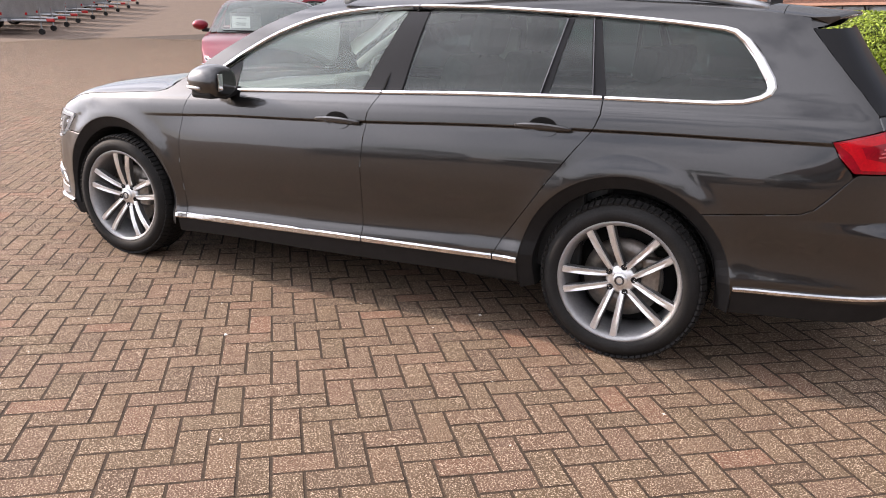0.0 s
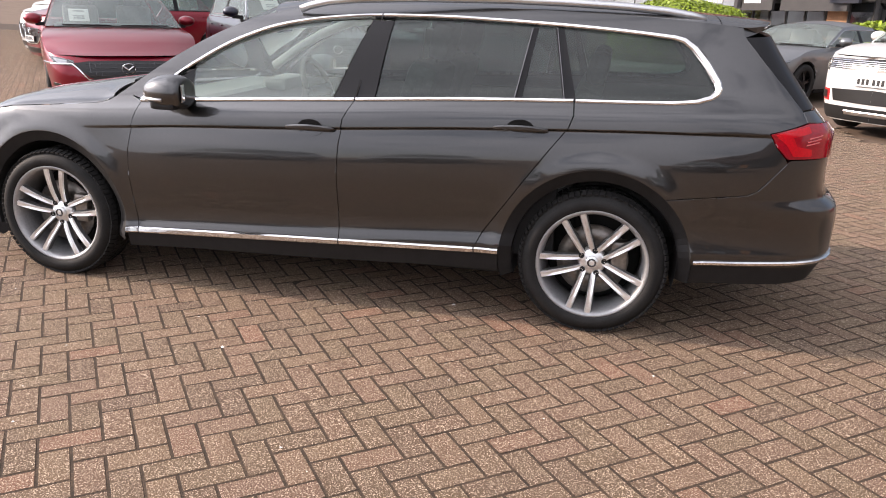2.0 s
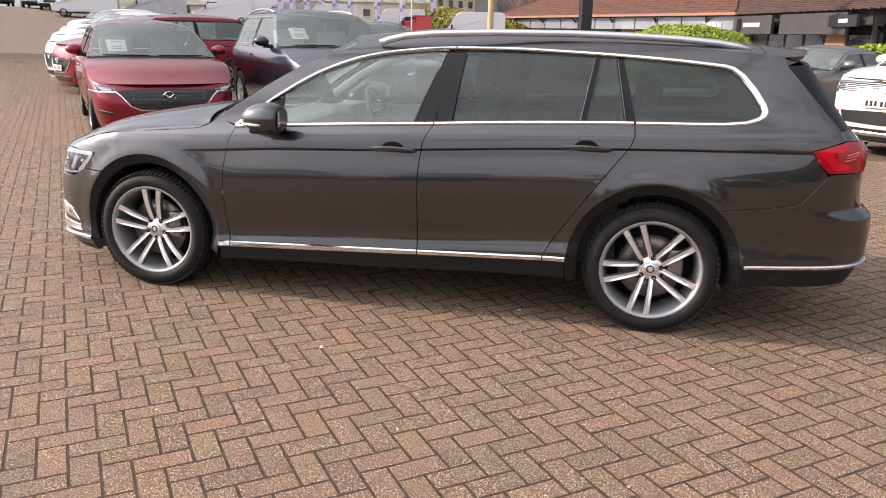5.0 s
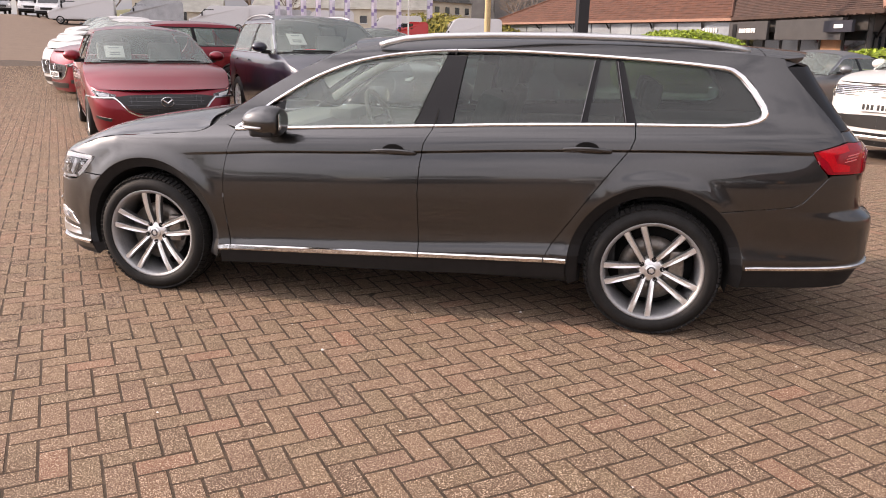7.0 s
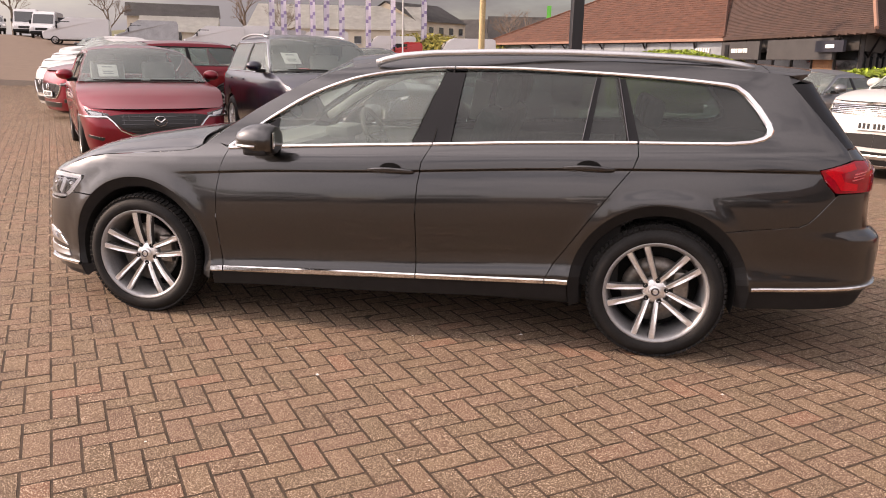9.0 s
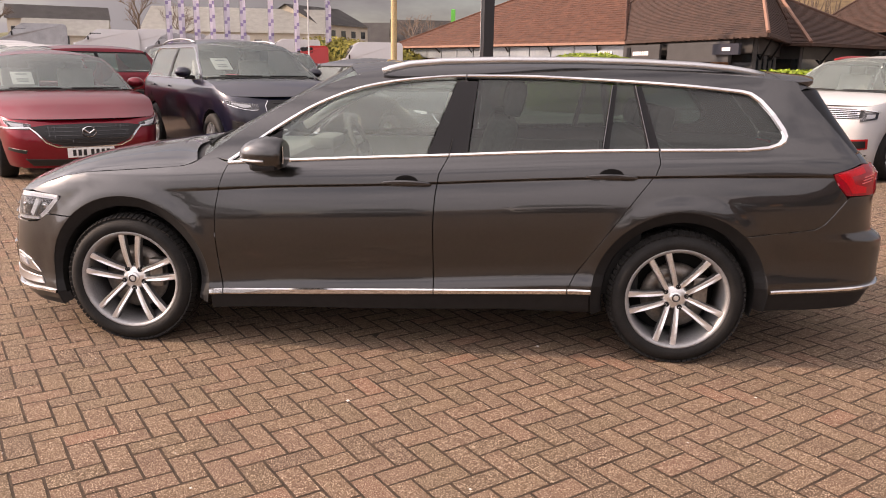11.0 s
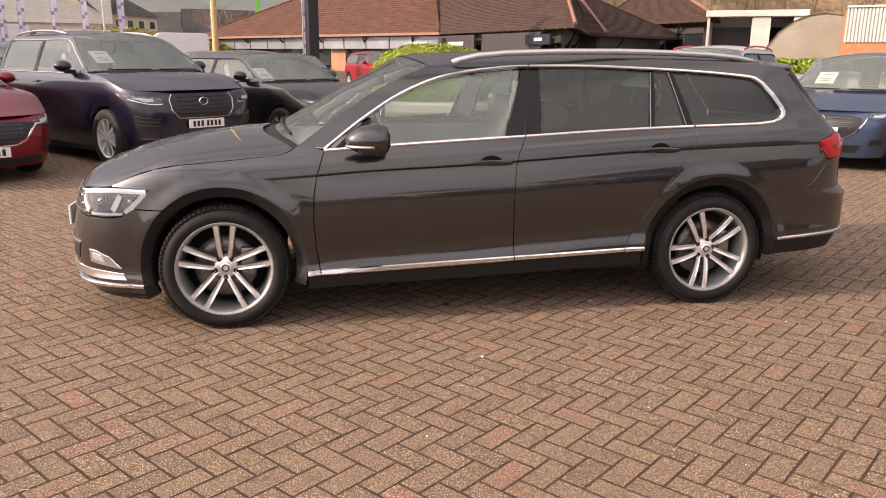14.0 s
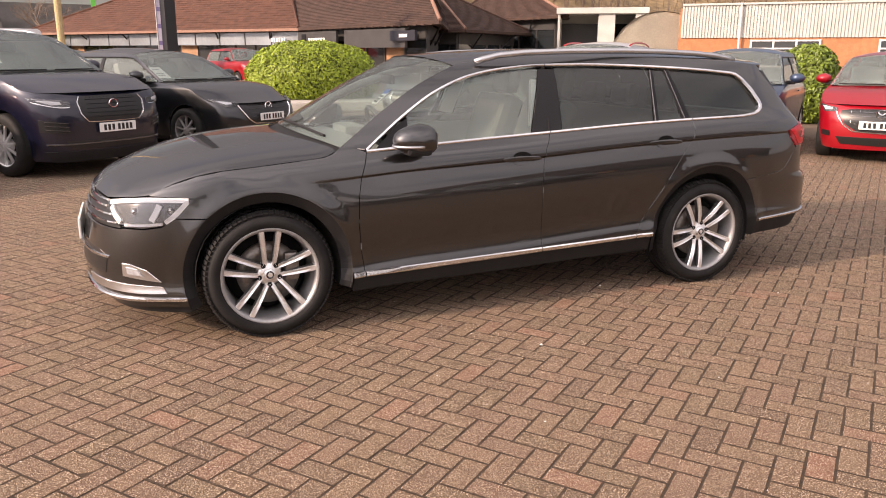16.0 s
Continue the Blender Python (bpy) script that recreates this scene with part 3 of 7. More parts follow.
# ---- wheels ----
def tyre_mesh(R, r, w, seg=64):
    h = w / 2
    prof = [(r - 0.006, h - 0.022), (r + 0.004, h - 0.006), (r + (R - r) * 0.25, h + 0.001), (r + (R - r) * 0.55, h + 0.002), (R - 0.026, h - 0.010),
            (R - 0.010, h - 0.022), (R - 0.002, h - 0.042), (R, 0.0)]
    prof = prof + [(a, -b) for a, b in prof[-2::-1]]
    v, f = lathe(prof, seg)
    me = bpy.data.meshes.new("tyre")
    me.from_pydata(v, [], f)
    me.polygons.foreach_set("use_smooth", [True] * len(me.polygons))
    bm = bmesh.new()
    bm.from_mesh(me)
    bmesh.ops.recalc_face_normals(bm, faces=bm.faces)
    bm.to_mesh(me)
    bm.free()
    me.materials.append(M["rubber"])
    return me


def tread_mesh(R, w):
    """Shoulder and centre tread blocks round a tyre."""
    h = w / 2
    bm = bmesh.new()
    for i in range(76):
        a = 2 * math.pi * i / 76
        for y0, wd, tw in ((h - 0.030, 0.036, 0.25), (0.030, 0.036, 0.5), (-0.030, 0.036, -0.5), (-h + 0.030, 0.036, -0.25)):
            edge = abs(y0) > 0.06
            rr = R - (0.003 if edge else 0.0)
            m = Matrix.Rotation(-a + tw * 0.08, 4, "Y") @ Matrix.Translation((rr - 0.001, y0, 0)) @ Matrix.Rotation(tw * 0.5, 4, "X") @ Matrix.Rotation((0.38 if y0 > 0 else -0.38) if edge else 0, 4, "Z")
            add_box(bm, (0, 0, 0), (0.010, wd, 0.0205), m)
    me = bpy.data.meshes.new("tread")
    bm.to_mesh(me)
    bm.free()
    me.materials.append(M["rubber"])
    return me


def rim_mesh(r, w, mat):
    h = w / 2
    prof = [(r, -h + 0.012), (r + 0.004, -h + 0.004), (r - 0.004, -h + 0.002), (r - 0.014, -h + 0.010), (r - 0.022, -h + 0.030), (r - 0.030, -0.02), (r - 0.034, h - 0.03), (r - 0.004, h - 0.01), (r, h - 0.02), (r - 0.012, 0.0)]
    v, f = lathe(prof, 64)
    me = bpy.data.meshes.new("rim")
    me.from_pydata(v, [], f)
    me.polygons.foreach_set("use_smooth", [True] * len(me.polygons))
    bm = bmesh.new()
    bm.from_mesh(me)
    bmesh.ops.recalc_face_normals(bm, faces=bm.faces)
    bm.to_mesh(me)
    bm.free()
    me.materials.append(mat)
    return me


def spoke_mesh(r0, r1, w0, w1, y0, y1, depth, off0, off1):
    """One spoke along +x, leaning off the middle line by off0 at the hub and off1 at the rim, with a machined face and dark flanks."""
    bm = bmesh.new()
    rows = []
    for k in range(7):
        t = k / 6
        x = r0 + (r1 - r0) * t
        w = w0 + (w1 - w0) * t
        y = y0 + (y1 - y0) * t - 0.012 * math.sin(t * math.pi)
        c, g = off0 + (off1 - off0) * t, 0.006 * math.sin(math.pi * min(1.0, t * 1.15))
        rows.append([bm.verts.new(p) for p in ((x, y + depth, c - w * 0.62), (x, y + 0.007, c - w * 0.5), (x, y, c - w * 0.36), (x, y + g, c), (x, y, c + w * 0.36), (x, y + 0.007, c + w * 0.5), (x, y + depth, c + w * 0.62))])
    for a, b in zip(rows, rows[1:]):
        for k in range(7):
            f = bm.faces.new((a[k], a[(k + 1) % 7], b[(k + 1) % 7], b[k]))
            f.material_index = 0 if k in (1, 2, 3, 4) else 1
    for row in (rows[0], rows[-1]):
        bm.faces.new(row).material_index = 1
    bmesh.ops.recalc_face_normals(bm, faces=bm.faces)
    me = bpy.data.meshes.new("spoke")
    bm.to_mesh(me)
    bm.free()
    me.materials.append(M["alloy"])
    me.materials.append(M["alloy_side"])
    return me


def disc_mesh(name, prof, mat, seg=40):
    v, f = lathe(prof, seg)
    me = bpy.data.meshes.new(name)
    me.from_pydata(v, [], f)
    bm = bmesh.new()
    bm.from_mesh(me)
    bmesh.ops.remove_doubles(bm, verts=bm.verts, dist=1e-5)
    bmesh.ops.recalc_face_normals(bm, faces=bm.faces)
    for q in bm.faces:
        q.smooth = True
    bm.to_mesh(me)
    bm.free()
    me.materials.append(mat)
    return me


WHEEL = dict(
    tyre=tyre_mesh(0.335, 0.254, 0.232), tread=tread_mesh(0.335, 0.232), rim=rim_mesh(0.254, 0.222, M["alloy_grey"]),
    spokes=[spoke_mesh(0.045, 0.243, 0.025, 0.032, -0.060, -0.098, 0.030, s * 0.022, s * 0.046) for s in (-1, 1)],
    hub=disc_mesh("hub", [(0.0, -0.062), (0.052, -0.060), (0.064, -0.048), (0.072, 0.02), (0.0, 0.02)], M["alloy"]),
    cap=disc_mesh("centre_cap", [(0.0, -0.078), (0.026, -0.077), (0.031, -0.072), (0.031, -0.06), (0.0, -0.06)], M["alloy"]),
    emblem=disc_mesh("emblem", [(0.013, -0.0790), (0.021, -0.0790), (0.021, -0.075), (0.013, -0.075)], M["lamp_dark"], 24),
    bolt=disc_mesh("wheel_bolt", [(0.0, 0.004), (0.006, 0.003), (0.006, 0.001), (0.013, 0.0), (0.013, 0.014), (0.0, 0.014)], M["dark"], 14),
    brake=disc_mesh("brake_disc", [(0.06, -0.02), (0.165, -0.02), (0.165, 0.0), (0.06, 0.0)], M["disc"]),
    back=disc_mesh("wheel_liner", [(0.05, 0.07), (0.232, 0.09), (0.232, 0.1), (0.05, 0.1)], M["dark"]),
)


def hero_wheel(parent, x, y, turn, out=-1):
    """turn: degrees of the first pair of spokes; out: the way it faces along y."""
    w = link("wheel", WHEEL["rim"], None, parent, "five twin-spoke alloy wheel, machined face")
    w.matrix_local = Matrix.Translation((x, y, 0.335)) @ Matrix.Rotation(0 if out < 0 else math.pi, 4, "Z")
    link("tyre", WHEEL["tyre"], None, w, "low-profile black tyre with cut tread")
    link("tread", WHEEL["tread"], None, w)["kind"] = "stuff"
    for k in range(5):
        a = radians(turn + 72 * k)
        rot = Matrix.Rotation(-a, 4, "Y")
        for me in WHEEL["spokes"]:
            s = link("spoke", me, None, w)
            s.matrix_local = rot
        b = link("wheel_bolt", WHEEL["bolt"], None, w)
        b.matrix_local = Matrix.Rotation(-a - radians(36), 4, "Y") @ Matrix.Translation((0.056, -0.064, 0))
    link("hub", WHEEL["hub"], None, w)
    link("centre_cap", WHEEL["cap"], None, w, "round silver centre cap")
    link("emblem", WHEEL["emblem"], None, w)
    link("brake_disc", WHEEL["brake"], None, w, "worn iron brake disc")
    link("wheel_liner", WHEEL["back"], None, w)
    cal = box((0.12, -0.025, 0.03), (0.075, 0.07, 0.15), None, 0.015)
    part("brake_caliper", cal, M["disc"], w)
    return w


# ---- the grey estate car ----
FX, RX, WZ = -1.395, 1.395, 0.335
HERO = Shell(
    flank=curve((-0.76, 0.835), (-0.70, 0.868), (-0.64, 0.888), (-0.585, 0.902), (-0.545, 0.911), (-0.52, 0.907), (-0.48, 0.897), (-0.44, 0.895), (-0.38, 0.900), (-0.30, 0.908), (-0.22, 0.913), (-0.16, 0.912), (-0.10, 0.908),
                (-0.05, 0.9035), (0.0, 0.899), (0.035, 0.894), (0.07, 0.883), (0.105, 0.855), (0.14, 0.828), (0.17, 0.811), (0.24, 0.780), (0.31, 0.745), (0.40, 0.694), (0.46, 0.652), (0.49, 0.622), (0.52, 0.575), (0.55, 0.50)),
    line=curve((-2.6, 0.78), (-1.6, 0.795), (-1.09, 0.82), (-0.91, 0.831), (-0.64, 0.849), (-0.11, 0.872), (0.18, 0.888), (0.73, 0.922), (1.05, 0.937), (1.25, 0.945), (1.6, 0.956), (2.1, 0.962), (2.6, 0.962)),
    crease=curve((-2.6, 0.0), (-1.20, 0.0), (-0.72, 1.0), (1.9, 1.0), (2.12, 0.6), (2.2, 0.0), (2.7, 0.0)),
    nose=[(-1.15, 1.0), (-1.45, 0.988), (-1.75, 0.948), (-1.95, 0.882), (-2.08, 0.795), (-2.17, 0.68), (-2.235, 0.53), (-2.278, 0.35), (-2.30, 0.18), (-2.308, 0.0)],
    tail=[(1.25, 1.0), (1.6, 0.99), (1.9, 0.965), (2.12, 0.925), (2.28, 0.875), (2.39, 0.79), (2.45, 0.665), (2.485, 0.45), (2.505, 0.2), (2.51, 0.0)],
    nose_lean=curve((0.1, 0.12), (0.2, 0.05), (0.28, 0.004), (0.36, 0.0), (0.42, 0.002), (0.48, 0.010), (0.54, 0.022), (0.60, 0.036), (0.66, 0.054), (0.74, 0.088), (0.79, 0.14), (0.85, 0.26), (0.95, 0.5)),
    tail_lean=curve((0.1, -0.12), (0.25, -0.07), (0.36, -0.02), (0.45, 0.008), (0.56, 0.012), (0.63, 0.004), (0.655, -0.02), (0.685, -0.06), (0.80, -0.075), (0.90, -0.075), (0.96, -0.075), (1.0, -0.11), (1.06, -0.165), (1.12, -0.21), (1.26, -0.32), (1.40, -0.415), (1.5, -0.48)),
    arches=[(FX, WZ + 0.012, 0.430), (RX, WZ + 0.012, 0.430)], arch_in=-0.011,
)
CREASE_ROWS = (-0.6, -0.56, -0.545, -0.53, -0.515, -0.5, -0.485, -0.47, -0.455, -0.44, -0.41, -0.15, -0.125, -0.1, -0.085, -0.065, -0.045, -0.030, -0.022, -0.0185, -0.0165, -0.0140, -0.0118, -0.0102, -0.0098, -0.0075, -0.004, -0.0005, 0.003, 0.035, 0.07, 0.105, 0.14)


def build_hero():
    H = HERO
    car = thing("estate_car", "dark grey metallic estate car with chrome trim, parked on block paving", "car")
    A = H.at_x
    G = 0.0028        # half a shut line
    # outlines in (a, z)
    arch_z, AR = WZ + 0.012, 0.430     # middle and outer edge of the wheel arches
    belt = curve((-0.857, 0.952), (-0.5, 0.974), (-0.14, 0.994), (0.24, 1.014), (0.74, 1.042), (1.256, 1.062), (1.67, 1.074), (1.78, 1.083), (1.85, 1.112))
    top = curve((-0.857, 0.958), (-0.62, 1.130), (-0.40, 1.256), (-0.176, 1.334), (0.055, 1.371), (0.318, 1.390), (0.61, 1.393), (0.905, 1.386), (1.198, 1.374), (1.46, 1.358), (1.68, 1.338))
    gutter = curve((-0.98, 0.985), (-0.72, 1.165), (-0.47, 1.305), (-0.25, 1.388), (-0.05, 1.422), (0.3, 1.437), (0.9, 1.440), (1.4, 1.428), (1.8, 1.404), (1.96, 1.388), (2.05, 1.37))
    front_gap = [(-0.857, 0.950), (-0.896, 0.837), (-0.917, 0.725), (-0.923, 0.581), (-0.912, 0.434), (-0.895, 0.318)]
    b_gap = [(0.250, 1.016), (0.204, 0.93), (0.186, 0.819), (0.178, 0.677), (0.186, 0.352)]
    rear_gap = [(1.256, 1.060), (1.261, 1.005), (1.241, 0.948), (1.160, 0.842), (1.060, 0.703), (0.988, 0.597), (0.884, 0.446), (0.850, 0.374)]
    strip_top = curve((-1.0, 0.314), (0.0, 0.349), (1.012, 0.384))

    def shift(path, dx):
        return [(p[0] + dx, p[1]) for p in path]

    def along(fn, x0, x1, n=14):
        return [(x0 + (x1 - x0) * i / n, fn(x0 + (x1 - x0) * i / n)) for i in range(n + 1)]

    for mir in (False, True):
        K = dict(parent=car, mirror=mir)
        # front wing
        wing_top = [(x, z) for x, z in ((-1.947, 0.772), (-1.90, 0.796), (-1.841, 0.823), (-1.721, 0.863), (-1.60, 0.885), (-1.434, 0.899), (-1.25, 0.915), (-1.092, 0.930), (-1.04, 0.945), (-1.003, 0.967), (-0.985, 0.984))]
        wing = arc(FX, arch_z, AR, 133, -4, 28) + [(-0.899, 0.317)] + shift(front_gap[:-1][::-1], -G) + [(-0.93, 0.978)] + wing_top[::-1] + [(-1.85, 0.768), (-1.742, 0.760), (-1.823, 0.676), (-1.838, 0.664)]
        H.panel("front_wing", [(H.at(*q), q[1]) for q in wing], M["paint"], step=0.045, rows=CREASE_ROWS, **K)
        # doors
        H.panel("front_door", shift(front_gap, G) + [(-0.895 + G, strip_top(-0.9))] + along(strip_top, -0.88, 0.17)[:] + shift(b_gap[::-1], -G) + along(belt, 0.24, -0.85)[1:-1], M["paint"], step=0.045, rows=CREASE_ROWS, **K)
        H.panel("rear_door", shift(b_gap, G) + along(strip_top, 0.2, 0.845) + shift(rear_gap[::-1], -G) + along(belt, 1.24, 0.26)[1:], M["paint"], step=0.045, rows=CREASE_ROWS, **K)
        # quarter panel with D pillar
        quarter = shift(rear_gap[:-1], G) + [(0.853, 0.379)] + arc(RX, arch_z, AR, 175, 48, 28)
        quarter += [(H.at(x, z), z) for x, z in ((1.76, 0.676), (1.90, 0.691), (2.02, 0.705), (2.06, 0.724), (2.095, 0.760), (2.168, 0.845), (2.162, 0.860), (2.114, 0.912), (2.079, 0.969), (2.236, 1.014), (2.216, 1.062), (2.15, 1.137), (2.074, 1.219), (2.01, 1.29), (1.955, 1.353), (1.945, 1.388), (1.92, 1.392))]
        quarter += [(H.at(x, z), z) for x, z in along(gutter, 1.88, 1.70, 3)] + [(H.at(1.70, 1.345), 1.345), (H.at(1.765, 1.30), 1.30), (H.at(1.845, 1.20), 1.20), (H.at(1.875, 1.145), 1.145), (H.at(1.862, 1.112), 1.112), (H.at(1.79, 1.078), 1.078), (H.at(1.67, 1.067), 1.067)] + along(belt, 1.6, 1.27, 4)
        H.panel("rear_quarter", quarter, M["paint"], step=0.045, rows=CREASE_ROWS, **K)
        # roof side above the windows, and A pillar
        cant = along(gutter, -0.98, 1.70, 34) + along(lambda x: top(x) + 0.004, 1.70, -0.855, 34)
        H.panel("roof_side", [(H.at(p[0], p[1]), p[1]) for p in cant], M["paint"], step=0.07, **K)
        # sill and lower trim
        H.panel("sill", [(-0.958, 0.205), (0.960, 0.262)] + [(0.960, 0.350)] + along(lambda x: strip_top(x) - 0.033, 0.95, -0.955, 12), M["plastic"], step=0.08, d=-0.006, **K)
        for x0, x1 in ((-0.962, -0.897), (-0.891, 0.183), (0.189, 0.846), (0.852, 0.964)):
            H.strip("sill_trim", along(lambda x: strip_top(x) - 0.016, x0, x1, 10), 0.030, M["chrome"], car, "bright sill trim", d=0.010, mirror=mir)
        # wheel arch lips, turned in towards the wheel; black stands for body paint in shade
        for cx, a0, a1 in ((FX, -15, 203), (RX, -9, 195)):
            v, f, nr, na = [], [], 6, 48
            for i in range(na + 1):
                th = radians(a0 + (a1 - a0) * i / na)
                for k in range(nr):
                    u = (0.0, 0.10, 0.35, 0.70, 1.0, 1.0)[k]
                    rr = AR + 0.001 - u * 0.056
                    x, z = cx + rr * math.cos(th), arch_z + rr * math.sin(th)
                    q = H.side(H.at(x, z), z)
                    y = q.y + 0.003 * min(1, u / 0.10) + 0.036 * u + (0.05 if k == nr - 1 else 0)
                    v.append((x, -y if mir else y, z))
            for i in range(na):
                for k in range(nr - 1):
                    q = (i * nr + k, i * nr + k + 1, (i + 1) * nr + k + 1, (i + 1) * nr + k)
                    f.append(q if mir else q[::-1])
            raw("wheel_arch_lip", v, f, M["plastic"], car)
        # glass
        inner = lambda x: top(x) - 0.008
        H.panel("quarterlight", [(-0.80, 0.968), (-0.60, 0.980), (-0.60, 1.118), (-0.66, 1.083)], M["gloss_black"], d=-0.010, step=0.09, rim=0.01, **K)
        f_win = [(-0.60, 0.984)] + along(lambda x: belt(x) + 0.006, -0.5, 0.13, 8) + [(0.266, 1.376)] + along(inner, 0.2, -0.60, 12)
        H.panel("front_window", f_win, M["clear"], d=-0.012, step=0.09, rim=0.0, label="clear front door glass", **K)
        r_win = along(lambda x: belt(x) + 0.006, 0.345, 0.985, 8) + [(1.036, 1.370)] + along(inner, 0.95, 0.38, 8)
        H.panel("rear_window", r_win, M["tint"], d=-0.012, step=0.09, rim=0.0, label="dark privacy glass", **K)
        H.panel("door_quarter_window", [(0.998, 1.060), (1.205, 1.064), (1.152, 1.370), (1.044, 1.372)], M["tint"], d=-0.012, step=0.09, rim=0.0, label="dark privacy glass", **K)
        q_win = [(H.at(x, z), z) for x, z in along(lambda x: belt(x) + 0.006, 1.245, 1.67, 6) + [(1.775, 1.090), (1.846, 1.126), (1.846, 1.162), (1.806, 1.228), (1.745, 1.300), (1.685, 1.330)] + along(inner, 1.6, 1.165, 6)]
        H.panel("side_load_window", q_win, M["tint"], d=-0.012, step=0.09, rim=0.0, label="dark privacy glass", **K)
        # black pillars
        H.panel("b_pillar", [(0.138, 1.014), (0.338, 1.026), (0.376, 1.372), (0.272, 1.372)], M["gloss_black"], d=-0.006, step=0.08, rim=0.02, **K)
        # raised black strip drawn for the shade in the gap between door frames
        H.strip("pillar_gap", [(0.247, 1.02), (0.314, 1.384)], 0.006, M["dark"], car, d=-0.002, mirror=mir)
        H.strip("window_divider", [(0.992, 1.062), (1.040, 1.360)], 0.0055, M["lamp_dark"], car, d=0.002, mirror=mir)
        H.panel("divider_post", [(0.996, 1.064), (1.022, 1.064), (1.064, 1.366), (1.042, 1.366)], M["gloss_black"], d=-0.008, step=0.08, rim=0.02, **K)
        H.panel("c_pillar", [(1.205, 1.066), (1.262, 1.068), (1.180, 1.362), (1.142, 1.362)], M["gloss_black"], d=-0.008, step=0.08, rim=0.02, **K)
        H.strip("window_divider", [(1.212, 1.068), (1.150, 1.362)], 0.0045, M["lamp_dark"], car, d=0.002, mirror=mir)
        # bright window surround, in pieces
        loop = [(H.at(p[0], p[1]), p[1]) for p in along(top, -0.857, 0.316, 30)]
        H.strip("window_trim", loop, 0.017, M["chrome"], car, "bright window surround", d=0.009, mirror=mir)
        rear_loop = along(top, 0.322, 1.66, 20) + [(1.70, 1.330), (1.745, 1.298), (1.80, 1.235), (1.848, 1.165), (1.858, 1.138), (1.850, 1.118), (1.825, 1.100), (1.77, 1.083), (1.67, 1.073)] + along(belt, 1.6, 1.262, 4)
        ws = lambda t: 0.017 + 0.017 * math.exp(-((t - 0.70) / 0.10) ** 2)
        H.strip("window_trim", [(H.at(p[0], p[1]), p[1]) for p in rear_loop], ws, M["chrome"], car, "bright window surround", d=0.009, mirror=mir)
        for x0, x1 in ((-0.857, 0.247), (0.253, 1.252)):
            H.strip("window_trim", along(belt, x0, x1, 14), 0.017, M["chrome"], car, "bright belt-line trim", d=0.010, mirror=mir)
        # handles; a flat black panel behind each stands in for the hollow's shade
        for hx in (0.045, 1.033):
            hz = H.line(hx) + 0.006
            s = -1 if mir else 1
            cup = [(hx + 0.060 * math.cos(t), hz - 0.002 + 0.035 * math.sin(t)) for t in np.linspace(0, math.pi, 16)]
            H.panel("handle_recess", cup, M["hollow_shade"], step=0.03, d=0.0025, rim=0.004, **K)
            low = [(hx + 0.058 * math.cos(t), hz - 0.020 + 0.026 * math.sin(t)) for t in np.linspace(math.pi, 2 * math.pi, 16)]
            H.panel("handle_cup", low, M["paint"], step=0.03, d=0.005, rim=0.004, **K)
            v, f, nr = [], [], 19
            for i in range(nr):
                t = i / (nr - 1)
                x, k = hx - 0.122 + 0.244 * t, math.sin(math.pi * min(1, max(0, t)))
                y0, y1 = H.side(x, hz + 0.012).y + 0.004, H.side(x, hz).y - 0.006 - 0.018 * k ** 0.45
                zc, hh = hz - 0.008 + 0.006 * k, 0.006 + 0.007 * k ** 0.5
                ring = ((y0, -hh), (y1 + 0.006, -hh), (y1, -hh * 0.4), (y1, hh * 0.5), (y1 + 0.007, hh), (y0, hh))
                if k > 0.45:
                    ring = tuple((min(y, y1 + 0.018), z) for y, z in ring)
                v += [(x, s * y, zc + z) for y, z in ring]
            for i in range(nr - 1):
                for k in range(6):
                    f.append((i * 6 + k, i * 6 + (k + 1) % 6, i * 6 + 6 + (k + 1) % 6, i * 6 + 6 + k))
            f += [tuple(range(6)), tuple(range((nr - 1) * 6, nr * 6))]
            bar = raw("door_handle", v, f, M["paint"], car, smooth=False)
            bm = bmesh.new()
            bm.from_mesh(bar.data)
            bmesh.ops.recalc_face_normals(bm, faces=bm.faces)
            bm.to_mesh(bar.data)
            bm.free()
        # lamps
        red = [(H.at(x, z), z) for x, z in ((2.085, 0.966), (2.16, 0.986), (2.242, 1.008))] + [(2.50, 1.002), (2.68, 0.994), (2.68, 0.868), (2.51, 0.866)] + [(H.at(x, z), z) for x, z in ((2.169, 0.864), (2.120, 0.912))]
        lamp = H.panel("tail_light", red, M["red_deep"], step=0.035, d=0.008, rim=0.03, label="red rear lamp wrapping the corner", **K)
        band = ((2.104, 0.964), (2.16, 0.979), (2.236, 0.998), (2.250, 0.972), (2.176, 0.955), (2.196, 0.918), (2.262, 0.905), (2.262, 0.876), (2.186, 0.876), (2.150, 0.926))
        H.panel("lamp_band", [(H.at(x, z), z) for x, z in band], M["red_lens"], lamp, "bright red light band", step=0.03, d=0.0105, rim=0.004, mirror=mir)
        for x0, z0, n in ((2.235, 0.922, 5), (2.24, 0.936, 5), (2.245, 0.950, 5)):
            H.strip("lamp_line", [(H.at(x0 + 0.014 * k, z0 + 0.003 * k), z0 + 0.003 * k) for k in range(n)], 0.006, M["pink_lens"], lamp, d=0.012, mirror=mir)
        head = [(H.at(-1.747, 0.755), 0.755), (H.at(-1.85, 0.763), 0.763), (H.at(-1.945, 0.765), 0.765), (-2.17, 0.754), (-2.322, 0.732), (-2.305, 0.690), (-2.150, 0.612), (H.at(-1.99, 0.611), 0.611), (H.at(-1.90, 0.626), 0.626), (H.at(-1.832, 0.668), 0.668)]
